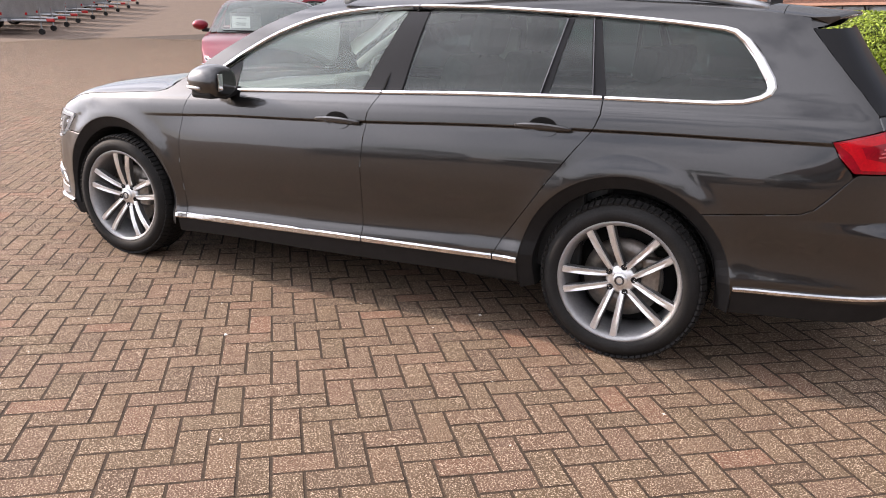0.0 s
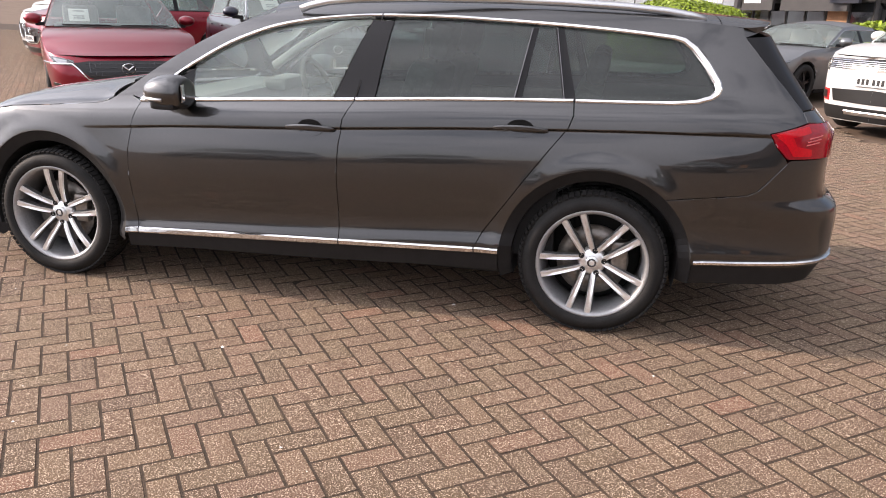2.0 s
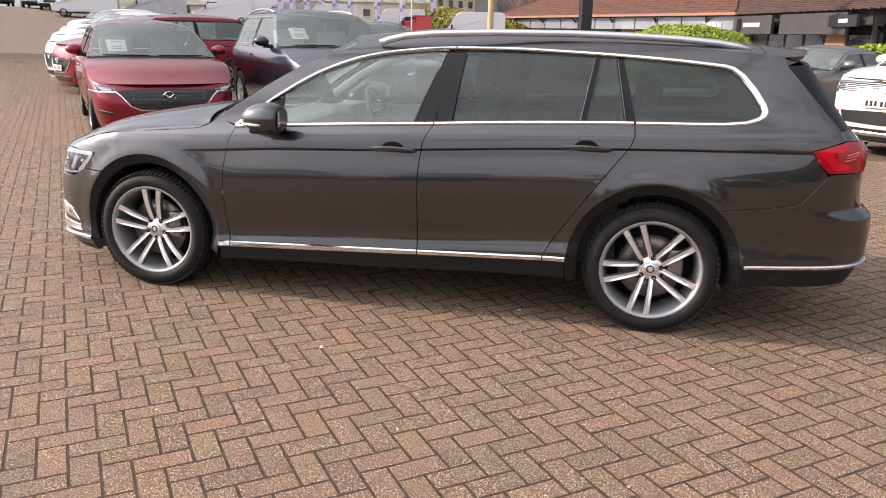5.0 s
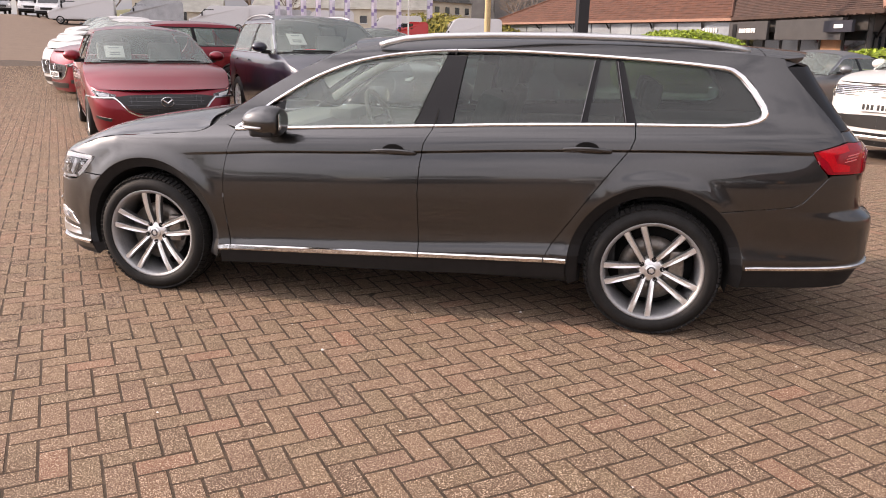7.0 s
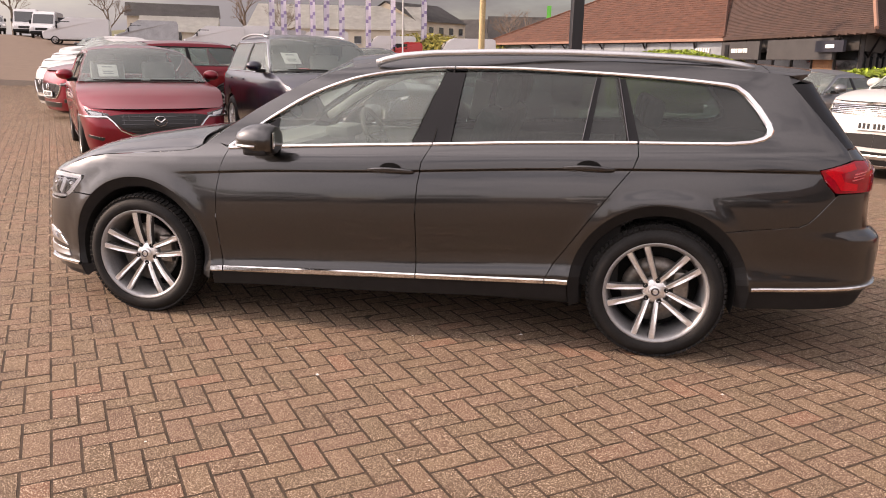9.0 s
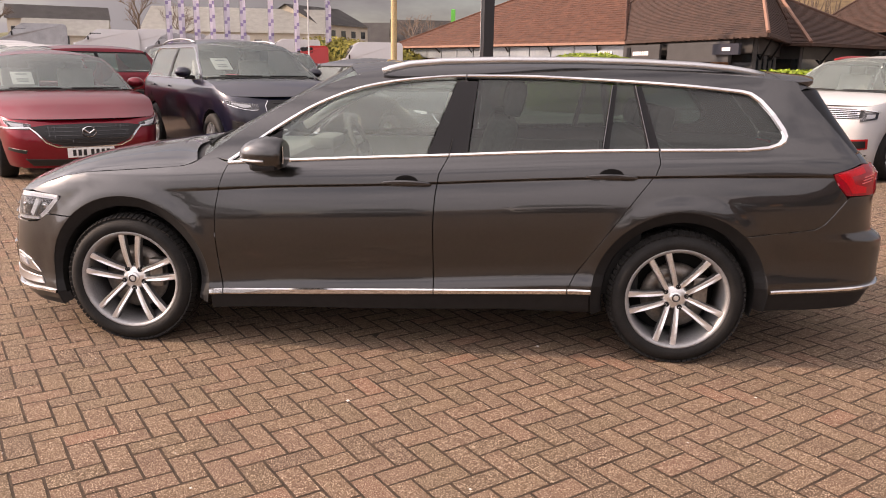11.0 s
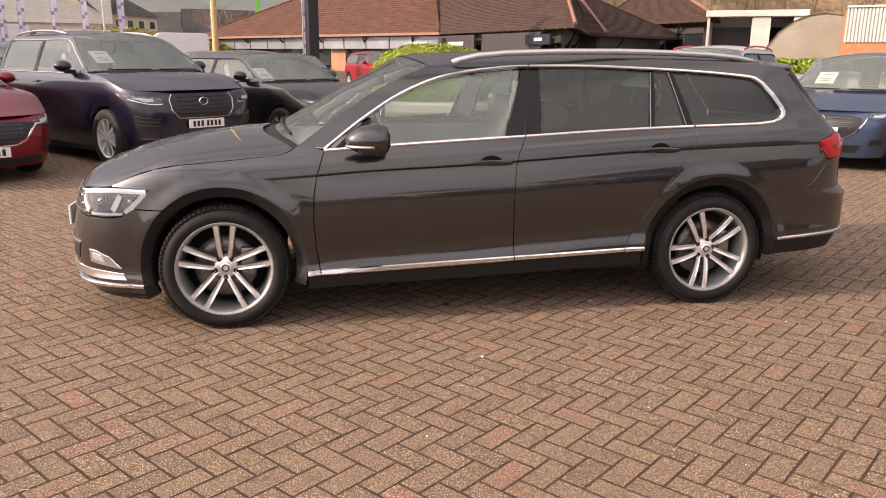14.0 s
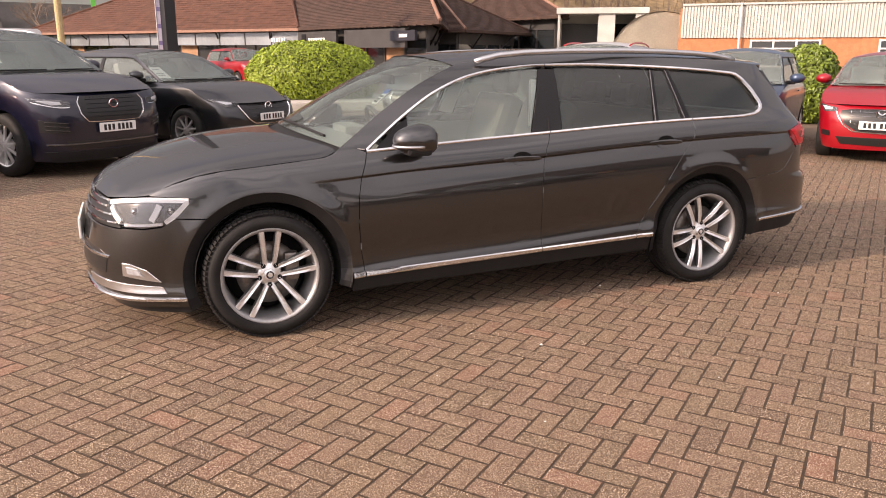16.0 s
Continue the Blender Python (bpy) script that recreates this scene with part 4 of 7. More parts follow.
        lamp = H.panel("headlight", head, M["lamp_well"], step=0.04, d=-0.012, rim=0.02, label="clear headlamp with white running lights", **K)
        lines = (([(-1.77, 0.750), (-1.85, 0.752), (-1.945, 0.753)], [(-2.17, 0.742), (-2.31, 0.722)], 0.024),
                 ([(-1.775, 0.742), (-1.80, 0.715), (-1.845, 0.672), (-1.885, 0.640)], [], 0.026),
                 ([(-1.905, 0.728), (-1.925, 0.69), (-1.95, 0.648)], [], 0.030),
                 ([], [(-2.285, 0.705), (-2.24, 0.672), (-2.18, 0.636)], 0.030),
                 ([(-1.90, 0.635), (-1.98, 0.628)], [(-2.07, 0.626), (-2.15, 0.624)], 0.014))
        for flank_pts, nose_pts, wd in lines:
            H.strip("running_light", densify([(H.at(*q), q[1]) for q in flank_pts] + nose_pts, 0.03), wd, M["white_lens"], lamp, "white running light", d=-0.002, mirror=mir, height=0.014)
        for x, z in ((-1.86, 0.70), (-2.03, 0.69)):
            c, nn = H.side(H.at(x, z), z), H.normal(H.at(x, z), z)
            bm = bmesh.new()
            bmesh.ops.create_uvsphere(bm, u_segments=14, v_segments=8, radius=0.019, matrix=Matrix.Translation(((c - nn * 0.016).x, (c - nn * 0.016).y * (-1 if mir else 1), c.z)))
            part("projector", bm, M["chrome"], lamp, smooth=True)
        H.panel("headlight_lens", head, M["lens"], lamp, step=0.05, d=0.006, rim=0.0, mirror=mir)
        # front bumper pieces
        H.panel("fog_lamp", [(H.at(-1.925, 0.336), 0.336), (H.at(-2.02, 0.350), 0.350), (H.at(-2.10, 0.362), 0.362), (H.at(-2.10, 0.428), 0.428), (H.at(-2.06, 0.424), 0.424), (H.at(-1.99, 0.398), 0.398)], M["satin"], step=0.05, d=0.006, rim=0.02, label="fog lamp in a bright surround", **K)
        H.panel("fog_lamp_glass", [(H.at(-2.005, 0.368), 0.368), (H.at(-2.075, 0.378), 0.378), (H.at(-2.08, 0.412), 0.412), (H.at(-2.03, 0.402), 0.402)], M["lamp_inside"], step=0.05, d=0.012, rim=0.01, **K)
        H.panel("bumper_inlay", [(H.at(-1.905, 0.278), 0.278), (H.at(-2.05, 0.276), 0.276), (H.at_y(0.55), 0.280), (H.at_y(0.40), 0.285), (H.at_y(0.40), 0.325), (H.at_y(0.6), 0.322), (H.at(-2.03, 0.318), 0.318), (H.at(-1.92, 0.312), 0.312)], M["satin"], step=0.05, d=0.006, rim=0.02, label="silver lower bumper inlay", **K)
    # nose and tail, across the middle
    nose_c, tail_c = H.a_nose, H.a_tail
    fb = [(nose_c, 0.21), (H.at_y(0.55), 0.205), (H.at(-2.0, 0.20), 0.20), (H.at(-1.82, 0.205), 0.205)]
    fb += [(H.at(x, z), z) for x, z in arc(FX, arch_z, AR, 198, 134.3, 12)] + [(H.at(-1.845, 0.657), 0.657), (H.at(-1.905, 0.617), 0.617), (H.at(-1.99, 0.603), 0.603), (-2.152, 0.604), (-2.18, 0.598), (nose_c, 0.596)]
    H.panel("front_bumper", fb, M["paint"], car, step=0.045, both=True)
    H.panel("grille", [(nose_c, 0.602), (-2.185, 0.604), (-2.312, 0.688), (-2.332, 0.735), (nose_c, 0.735)], M["mesh_black"], car, step=0.06, d=-0.010, both=True)
    for z in (0.628, 0.665, 0.70, 0.728):
        H.strip("grille_bar", [(nose_c + (-2.20 - 0.13 * ease((z - 0.62) / 0.09) - nose_c) * i / 10, z) for i in range(11)], 0.013, M["chrome"], car, d=0.010, both=True)
    H.panel("air_intake", [(nose_c, 0.36), (H.at_y(0.60), 0.36), (H.at_y(0.62), 0.45), (H.at_y(0.55), 0.475), (nose_c, 0.475)], M["mesh_black"], car, step=0.06, d=0.003, both=True)
    H.strip("intake_trim", [(nose_c + (H.at_y(0.64) - nose_c) * i / 10, 0.45 - 0.0 * i) for i in range(11)], 0.016, M["chrome"], car, d=0.012, both=True)
    H.strip("bumper_trim", [(nose_c + (A(-1.815) - nose_c) * i / 30, 0.250 - 0.006 * math.sin(math.pi * i / 30)) for i in range(31)], 0.020, M["chrome"], car, "bright trim along the front bumper", d=0.014, both=True)
    H.panel("front_splitter", [(nose_c, 0.175), (H.at(-1.80, 0.165), 0.165), (H.at(-1.795, 0.205), 0.205), (nose_c, 0.21)], M["plastic"], car, step=0.08, d=-0.012, both=True)
    rb = [(H.at(x, z), z) for x, z in arc(RX, arch_z, AR, 4.5, 47.2, 10) + [(1.76, 0.670), (1.90, 0.685), (2.024, 0.700), (2.065, 0.720), (2.10, 0.757), (2.174, 0.846)]] + [(2.24, 0.857), (2.51, 0.860), (2.68, 0.862), (2.68, 0.70), (tail_c, 0.695), (tail_c, 0.385), (H.at(2.3, 0.380), 0.380), (H.at(1.84, 0.376), 0.376)]
    H.panel("rear_bumper", rb, M["paint"], car, step=0.04, both=True, rows=(-0.33, -0.315, -0.30, -0.285, -0.27, -0.255, -0.24))
    H.panel("rear_valance", [(H.at(1.832, 0.372), 0.372), (H.at(2.3, 0.376), 0.376), (tail_c, 0.382), (tail_c, 0.30), (H.at(2.35, 0.292), 0.292), (H.at(2.1, 0.285), 0.285), (H.at(1.826, 0.28), 0.28)], M["plastic"], car, step=0.06, d=-0.008, both=True)
    H.strip("bumper_trim", [(A(1.832) + (tail_c - A(1.832)) * i / 30, 0.392 + 0.028 * min(1, i / 22)) for i in range(31)], 0.017, M["chrome"], car, "bright trim along the rear bumper", d=0.012, both=True)
    # tailgate
    H.panel("tailgate", [(2.684, 0.70), (tail_c, 0.70), (tail_c, 1.056), (H.at(2.226, 1.056), 1.056), (H.at(2.244, 1.016), 1.016), (2.50, 1.008), (2.684, 1.0)], M["paint"], car, step=0.05, both=True)
    H.panel("rear_screen", [(H.at(2.222, 1.064), 1.064), (tail_c, 1.064), (tail_c, 1.375), (H.at(1.962, 1.352), 1.352), (H.at(2.016, 1.29), 1.29), (H.at(2.081, 1.219), 1.219), (H.at(2.157, 1.137), 1.137)], M["gloss_black"], car, step=0.05, both=True, d=-0.004, rim=0.015, label="dark sloping rear screen")
    # roof, bonnet, windscreen
    g_pts = [(x, gutter(x)) for x in np.linspace(-0.25, 1.85, 26)]
    mid = curve((-0.40, 1.425), (-0.25, 1.445), (0.0, 1.470), (0.4, 1.487), (0.9, 1.490), (1.4, 1.478), (1.8, 1.452), (2.03, 1.430), (2.1, 1.42))
    edge = [H.side(H.at(x, z), z) for x, z in g_pts]
    across("roof", edge, [(e.x - 0.10 * ease((0.1 - e.x) / 0.35), mid(e.x)) for e in edge], M["paint"], car, power=2.4, seg=24, lift=0.8)
    s_pts = [(x, gutter(x) - 0.002) for x in np.linspace(-0.985, -0.25, 14)]
    edge = [H.side(H.at(x, z), z) for x, z in s_pts]
    across("windscreen", edge, [(-1.12 + (0.767) * (i / 13), 1.016 + 0.424 * (i / 13)) for i in range(14)], M["screen"], car, "raked clear windscreen", power=2.4, lift=0.8, seg=24, d=-0.002)
    # bonnet: rows that leave the wings along their slope and lie flat at the middle
    left = [(-2.147, 0.739), (-2.06, 0.757), (-1.947, 0.775), (-1.841, 0.826), (-1.721, 0.866), (-1.60, 0.888), (-1.434, 0.902), (-1.25, 0.918), (-1.092, 0.933), (-1.022, 0.960)]
    mids = [(-2.225, 0.750), (-2.165, 0.803), (-2.06, 0.850), (-1.93, 0.896), (-1.77, 0.935), (-1.63, 0.958), (-1.47, 0.980), (-1.33, 0.996), (-1.25, 1.001), (-1.20, 1.003)]
    fns = [curve(*[(i, q[k]) for i, q in enumerate(lst)]) for lst in (left, mids) for k in (0, 1)]
    v, f, nu, nk = [], [], 40, 33
    for i in range(nu):
        u = 9.0 * i / (nu - 1)
        ex, ez, cx, cz = (fn(u) for fn in fns)
        a = H.at(ex, ez)
        e = H.side(a, ez)
        tg = (H.side(a, ez + 0.006) - H.side(a, ez - 0.006)).normalized()
        k1 = min(0.13, 0.78 * (cz - ez) / max(0.2, tg.z))
        q1, q2, q3 = e + tg * k1, Vector((cx, -0.55 * abs(e.y), cz)), Vector((cx, 0, cz))
        half = []
        for k in range(17):
            w = 1 - (1 - k / 16) ** 1.0
            half.append(e * (1 - w) ** 3 + q1 * (3 * w * (1 - w) ** 2) + q2 * (3 * w * w * (1 - w)) + q3 * w ** 3)
        v += half + [Vector((q.x, -q.y, q.z)) for q in half[-2::-1]]
    for i in range(nu - 1):
        for k in range(nk - 1):
            f.append((i * nk + k, i * nk + k + 1, (i + 1) * nk + k + 1, (i + 1) * nk + k))
    hood = raw("bonnet", v, f, M["paint"], car, "smooth grey bonnet", smooth=True)
    if sum(q.normal.z for q in hood.data.polygons) < 0:
        hood.data.flip_normals()
    # cowl with wipers
    cw = [H.side(H.at(x, z), z) + Vector((0, 0.012, -0.010)) for x, z in ((-1.06, 0.946), (-1.03, 0.960), (-0.985, 0.982))]
    across("cowl", cw, [(-1.22, 0.985), (-1.17, 0.992), (-1.105, 1.010)], M["plastic"], car, power=2.4, seg=24, lift=0.8)
    for y0, y1 in ((-0.62, -0.02), (-0.05, 0.50)):
        pth = [(-1.03 - 0.10 * (1 - (y / 0.85) ** 2) + 0.05, y, 1.0 + 0.045 * (1 - (y / 0.85) ** 2)) for y in np.linspace(y0, y1, 9)]
        v, f = sweep(pth, 0.009, 5)
        raw("wiper", v, f, M["plastic"], car)
    # spoiler over the rear screen
    edge = [H.side(H.at(1.853, gutter(1.853)), gutter(1.853)), H.side(H.at(1.90, 1.395), 1.395), H.side(H.at(1.955, 1.390), 1.390), Vector((2.005, -0.590, 1.394)), Vector((2.040, -0.560, 1.398)), Vector((2.042, -0.556, 1.388)), Vector((2.01, -0.585, 1.368)), Vector((1.958, -0.632, 1.350))]
    across("spoiler", edge, [(1.853, mid(1.853)), (1.92, 1.443), (2.0, 1.436), (2.07, 1.430), (2.125, 1.425), (2.127, 1.412), (2.09, 1.398), (2.05, 1.37)], M["paint"], car, "body-coloured roof spoiler", power=2.6, seg=24, lift=0.8)
    for s in (-1, 1):
        ring = [Vector((q.x, s * abs(q.y), q.z)) for q in edge[1:]]
        raw("spoiler_end", ring, [tuple(range(len(ring)))] if s > 0 else [tuple(range(len(ring)))[::-1]], M["paint"], car)
    # roof rails
    for s in (-1, 1):
        path = [(-0.115, s * 0.575, 1.408), (-0.07, s * 0.578, 1.424), (0.03, s * 0.582, 1.447)] + [(x, s * 0.585, z) for x, z in ((0.2, 1.463), (0.5, 1.474), (0.9, 1.478), (1.2, 1.473), (1.45, 1.463), (1.62, 1.449))] + [(1.72, s * 0.578, 1.434), (1.79, s * 0.572, 1.418)]
        v, f = sweep(path, 0.019, 8, 0.85)
        raw("roof_rail", v, f, M["satin"], car, "silver roof rail", smooth=True)
    # door mirrors
    for s in (-1, 1):
        bm = bmesh.new()
        bmesh.ops.create_uvsphere(bm, u_segments=24, v_segments=14, radius=1.0)
        for v in bm.verts:
            c = v.co
            k = 1.0 if c.x < 0 else 0.75
            c.x, c.y, c.z = c.x * 0.150 * k, c.y * 0.094, c.z * 0.084 * (1.0 if c.z > 0 else 0.9)
            c.y = math.copysign(abs(c.y / 0.094) ** 0.8 * 0.094, c.y)
            c.x = min(c.x, 0.070)
        shell = part("mirror", bm, M["paint"], car, "grey door mirror with a satin band", smooth=True)
        shell.matrix_local = Matrix.Translation((-0.60, s * 0.975, 1.015)) @ Matrix.Rotation(s * radians(4), 4, "Z")
        v, f = sweep([(-0.02 + -0.126 * math.cos(t), 0.092 * math.sin(t), -0.026) for t in np.linspace(-1.7, 1.7, 15)], 0.008, 6)
        raw("mirror_band", v, f, M["satin"], shell, smooth=True)
        part("mirror_glass", box((0.062, 0, 0.004), (0.006, 0.11, 0.080), Matrix.Rotation(-s * 0.30, 4, "Z"), 0.002), M["chrome"], shell)
        part("mirror_underside", box((-0.02, 0, -0.050), (0.13, 0.15, 0.050), None, 0.018), M["plastic"], shell)
        part("mirror_arm", box((-0.005, s * -0.10, -0.055), (0.06, 0.12, 0.035), Matrix.Rotation(s * -0.25, 4, "X"), 0.012), M["plastic"], shell)
    # wheels and their housings
    for x, turn in ((FX, 88), (RX, 43)):
        hero_wheel(car, x, -0.782, turn)
        hero_wheel(car, x, 0.782, turn + 20, 1)
        for s in (-1, 1):
            v, f = [], []
            pts = arc(0, 0, 0.372, -15, 195, 22)
            for px, pz in pts:
                for yy in (0.868, 0.45):
                    v.append((x + px, s * yy, WZ + 0.012 + pz))
            for i in range(len(pts) - 1):
                f.append((2 * i, 2 * i + 1, 2 * i + 3, 2 * i + 2))
            raw("wheel_housing", v, f, M["dark"], car)
    # underbody and inner walls that close the gaps
    part("underbody", box((0.0, 0, 0.30), (2.0, 1.60, 0.16), None, 0.02), M["dark"], car)
    part("front_subframe", box((-1.90, 0, 0.36), (0.34, 1.15, 0.26), None, 0.03), M["dark"], car)
    part("rear_floor", box((1.95, 0, 0.42), (0.60, 1.30, 0.16), None, 0.03), M["dark"], car)
    part("axle_beam", box((RX, 0, 0.36), (0.30, 1.1, 0.16), None, 0.03), M["dark"], car)
    part("engine_block", box((-1.45, 0, 0.50), (0.75, 0.84, 0.52), None, 0.05), M["dark"], car)
    for s in (-1, 1):
        part("inner_door_skin", box((0.16, s * 0.795, 0.64), (2.1, 0.05, 0.62), None, 0.01), M["dark"], car)
        part("load_bay_side", box((1.72, s * 0.70, 0.70), (0.84, 0.04, 0.50), None, 0.01), M["dark"], car)
        part("door_card", box((0.2, s * 0.760, 0.74), (1.95, 0.03, 0.44), None, 0.012), M["seat"], car)
        part("inner_pillar", box((0.26, s * 0.672, 1.165), (0.12, 0.03, 0.30), Matrix.Rotation(s * 0.40, 4, "X") @ Matrix.Rotation(0.2, 4, "Y"), 0.01), M["cream"], car)
    for s in (-1, 1):
        v, f = sweep([(-0.86, s * 0.735, 1.02), (-0.66, s * 0.69, 1.15), (-0.46, s * 0.61, 1.25), (-0.24, s * 0.53, 1.33), (0.0, s * 0.48, 1.36)], 0.03, 8, 0.6)
        raw("pillar_trim", v, f, M["cream"], car, "light cloth trim inside the windscreen pillar", smooth=True)
    part("centre_console", box((-0.30, 0, 0.66), (0.75, 0.24, 0.24), None, 0.04), M["dash"], car)
    part("boot_floor", box((1.75, 0, 0.72), (0.85, 1.36, 0.04), None, 0.01), M["seat_dark"], car)
    part("tailgate_lining", box((2.27, 0, 0.86), (0.05, 1.10, 0.30), None, 0.01), M["dark"], car)
    part("load_cover", box((1.68, 0, 1.02), (0.80, 1.28, 0.02), None, 0.006), M["seat_dark"], car)
    # cabin
    bm = bmesh.new()
    add_box(bm, (-0.86, 0, 0.83), (0.42, 1.48, 0.24), None, 0.06)
    add_box(bm, (-0.62, 0.36, 0.955), (0.16, 0.36, 0.08), None, 0.03)
    part("dashboard", bm, M["dash"], car)
    v, f = [], []
    ring = [(0.0, 0.185 * math.cos(t), 0.185 * math.sin(t)) for t in np.linspace(0, 2 * math.pi, 28)]
    v, f = sweep(ring, 0.017, 6)
    sw = raw("steering_wheel", v, f, M["seat_dark"], car, smooth=True)
    sw.matrix_local = Matrix.Translation((-0.40, 0.37, 0.93)) @ Matrix.Rotation(radians(-24), 4, "Y")
    part("wheel_spokes", box((0.0, 0, -0.02), (0.03, 0.32, 0.07), None, 0.012), M["plastic"], sw)
    for y in (-0.37, 0.37):
        seat(car, 0.10, y, 0.52, M["seat"])
    bench = [0.52, 0.0, -0.52]
    part("rear_bench", box((0.98, 0, 0.60), (0.52, 1.34, 0.20), None, 0.06), M["seat"], car)
    part("rear_backrest", box((1.25, 0, 0.84), (0.14, 1.34, 0.52), Matrix.Rotation(radians(14), 4, "Y"), 0.05), M["seat"], car)
    for y in bench:
        part("headrest", box((1.34, y * 0.8, 1.18), (0.10, 0.24, 0.15), Matrix.Rotation(radians(10), 4, "Y"), 0.04), M["seat_dark"], car)
    edge = [Vector((x, -0.47, 1.37)) for x in np.linspace(-0.12, 1.85, 6)]
    across("headliner", edge, [(e.x, 1.41) for e in edge], M["cream"], car)
    part("interior_mirror", box((-0.46, 0.0, 1.30), (0.03, 0.20, 0.06), None, 0.015), M["plastic"], car)
    card = part("price_card", box((0, 0, 0), (0.004, 0.075, 0.12)), M["paper"], car, "white card with a blue head on the windscreen")
    card.matrix_local = Matrix.Translation((-0.66, -0.50, 1.215)) @ Matrix.Rotation(radians(52), 4, "Y")
    part("card_head", box((-0.003, 0, 0.045), (0.004, 0.075, 0.034)), M["blue_paper"], card)
    for z in (0.005, -0.02, -0.04):
        part("card_line", box((-0.0035, 0, z), (0.003, 0.05, 0.010)), M["ink"], card)
    plate_on(car, -2.305, 0.0, 0.53, -1)
    return car


def seat(car, x, y, z, mat):
    part("seat_cushion", box((x, y, z + 0.06), (0.52, 0.52, 0.18), Matrix.Rotation(radians(-6), 4, "Y"), 0.06), mat, car)
    b = part("seat_back", box((x + 0.33, y, z + 0.36), (0.16, 0.50, 0.62), Matrix.Rotation(radians(18), 4, "Y"), 0.06), mat, car)
    part("headrest", box((x + 0.47, y, z + 0.755), (0.11, 0.27, 0.19), Matrix.Rotation(radians(12), 4, "Y"), 0.05), M["seat_dark"] if y > 0 else mat, car)
    for s in (-1, 1):
        bm = bmesh.new()
        add_cyl(bm, (x + 0.43, y + s * 0.06, z + 0.62), (x + 0.46, y + s * 0.06, z + 0.72), 0.007)
        part("headrest_post", bm, M["chrome"], car)


def plate_on(car, x, y, z, way, mat="plate", lean=0.0, width=0.52):
    """A number plate with its characters as plain bars; way: the way along x that it faces."""
    p = part("number_plate", box((0, 0, 0), (0.012, width, 0.111), None, 0.004), M[mat], car, "number plate with black characters")
    p.matrix_local = Matrix.Translation((x, y, z)) @ Matrix.Rotation(radians(lean), 4, "Y")
    n = 7
    for k in range(n):
        yy = (k - 3) * 0.058 + (0.012 if k > 3 else -0.012)
        part("plate_bar", box((way * 0.0075, yy, 0), (0.002, 0.036, 0.072)), M["ink"], p)
    return p


build_hero()


# ---- ground ----
far_x = [-900, -300, -120] + list(range(-60, 1, 4)) + [12, 40, 120, 300, 900]
far_y = [-900, -300, -100, -30, 0] + list(range(6, 61, 3)) + [90, 160, 300, 900]
tagged(ground_sheet("ground", far_x, far_y, -0.016, M["ground"]), "brown block-paved forecourt running to the horizon", "ground", kind="structure")


# ---- parked cars ----
def spoked_rim(r, w, n, mat, twin=0.0):
    bm = bmesh.new()
    v, f = lathe([(r, -w / 2 + 0.01), (r - 0.006, -w / 2), (r - 0.02, -w / 2 + 0.012), (r - 0.03, 0.0), (r - 0.03, w / 2), (r, w / 2)], 36)
    vs = [bm.verts.new(p) for p in v]
    for q in f:
        bm.faces.new([vs[i] for i in q])
    for k in range(n):
        a = 2 * math.pi * (k + 0.25) / n
        for o in ((-twin, twin) if twin else (0.0,)):
            m = Matrix.Rotation(-a + o, 4, "Y") @ Matrix.Translation((r * 0.52, -w / 2 + 0.030, 0)) @ Matrix.Rotation(0.10, 4, "Z")
            add_box(bm, (0, 0, 0), (r * 0.94, 0.028, r * (0.085 if twin else 0.115)), m, 0.004)
    add_cyl(bm, (0, -w / 2 + 0.012, 0), (0, 0, 0), 0.055, 0.07, 16)
    bmesh.ops.recalc_face_normals(bm, faces=bm.faces)
    me = bpy.data.meshes.new("rim")
    bm.to_mesh(me)
    bm.free()
    me.materials.append(mat)
    return me


PLAIN_TYRE = disc_mesh("tyre", [(0.225, -0.10), (0.24, -0.108), (0.285, -0.109), (0.318, -0.10), (0.333, -0.075), (0.335, 0.0), (0.333, 0.075), (0.318, 0.10), (0.285, 0.109), (0.24, 0.108), (0.225, 0.10)], M["rubber"], 44)
BACKING = disc_mesh("wheel_liner", [(0.03, 0.02), (0.21, 0.02), (0.21, 0.05), (0.03, 0.05)], M["dark"], 28)
RIMS = dict(silver=spoked_rim(0.236, 0.205, 10, M["alloy"]), twin=spoked_rim(0.236, 0.205, 5, M["alloy"], 0.16), black=spoked_rim(0.236, 0.205, 5, M["gloss_black"], 0.13), dark=spoked_rim(0.236, 0.205, 9, M["alloy_grey"]))
PAINTS = dict(
    red=paint("deep red metallic paint", (0.215, 0.0006, 0.0115), 0.6, 0.34, 1.5, 0.8), navy=paint("dark navy metallic paint", (0.004, 0.005, 0.019), 0.3, 0.3, 1.5, 1.0),
    charcoal=paint("charcoal metallic paint", (0.012, 0.014, 0.017), 0.5, 0.3, 1.5, 1.0), white=paint("white car paint", (0.58, 0.58, 0.57), 0.0, 0.4), silver=paint("silver grey paint", (0.20, 0.21, 0.22), 0.6, 0.35),
    blue=paint("mid blue metallic paint", (0.040, 0.068, 0.125), 0.4, 0.3, 1.45), scarlet=paint("bright red paint", (0.34, 0.004, 0.012), 0.2, 0.35), green=paint("grey-green paint", (0.055, 0.075, 0.07), 0.5, 0.35), bronze=paint("pale metallic paint", (0.42, 0.42, 0.41), 0.4, 0.35),
)
CABIN_GLASS = glass("grey-green car glass", (0.80, 0.87, 0.83), 1.5, 0.14)

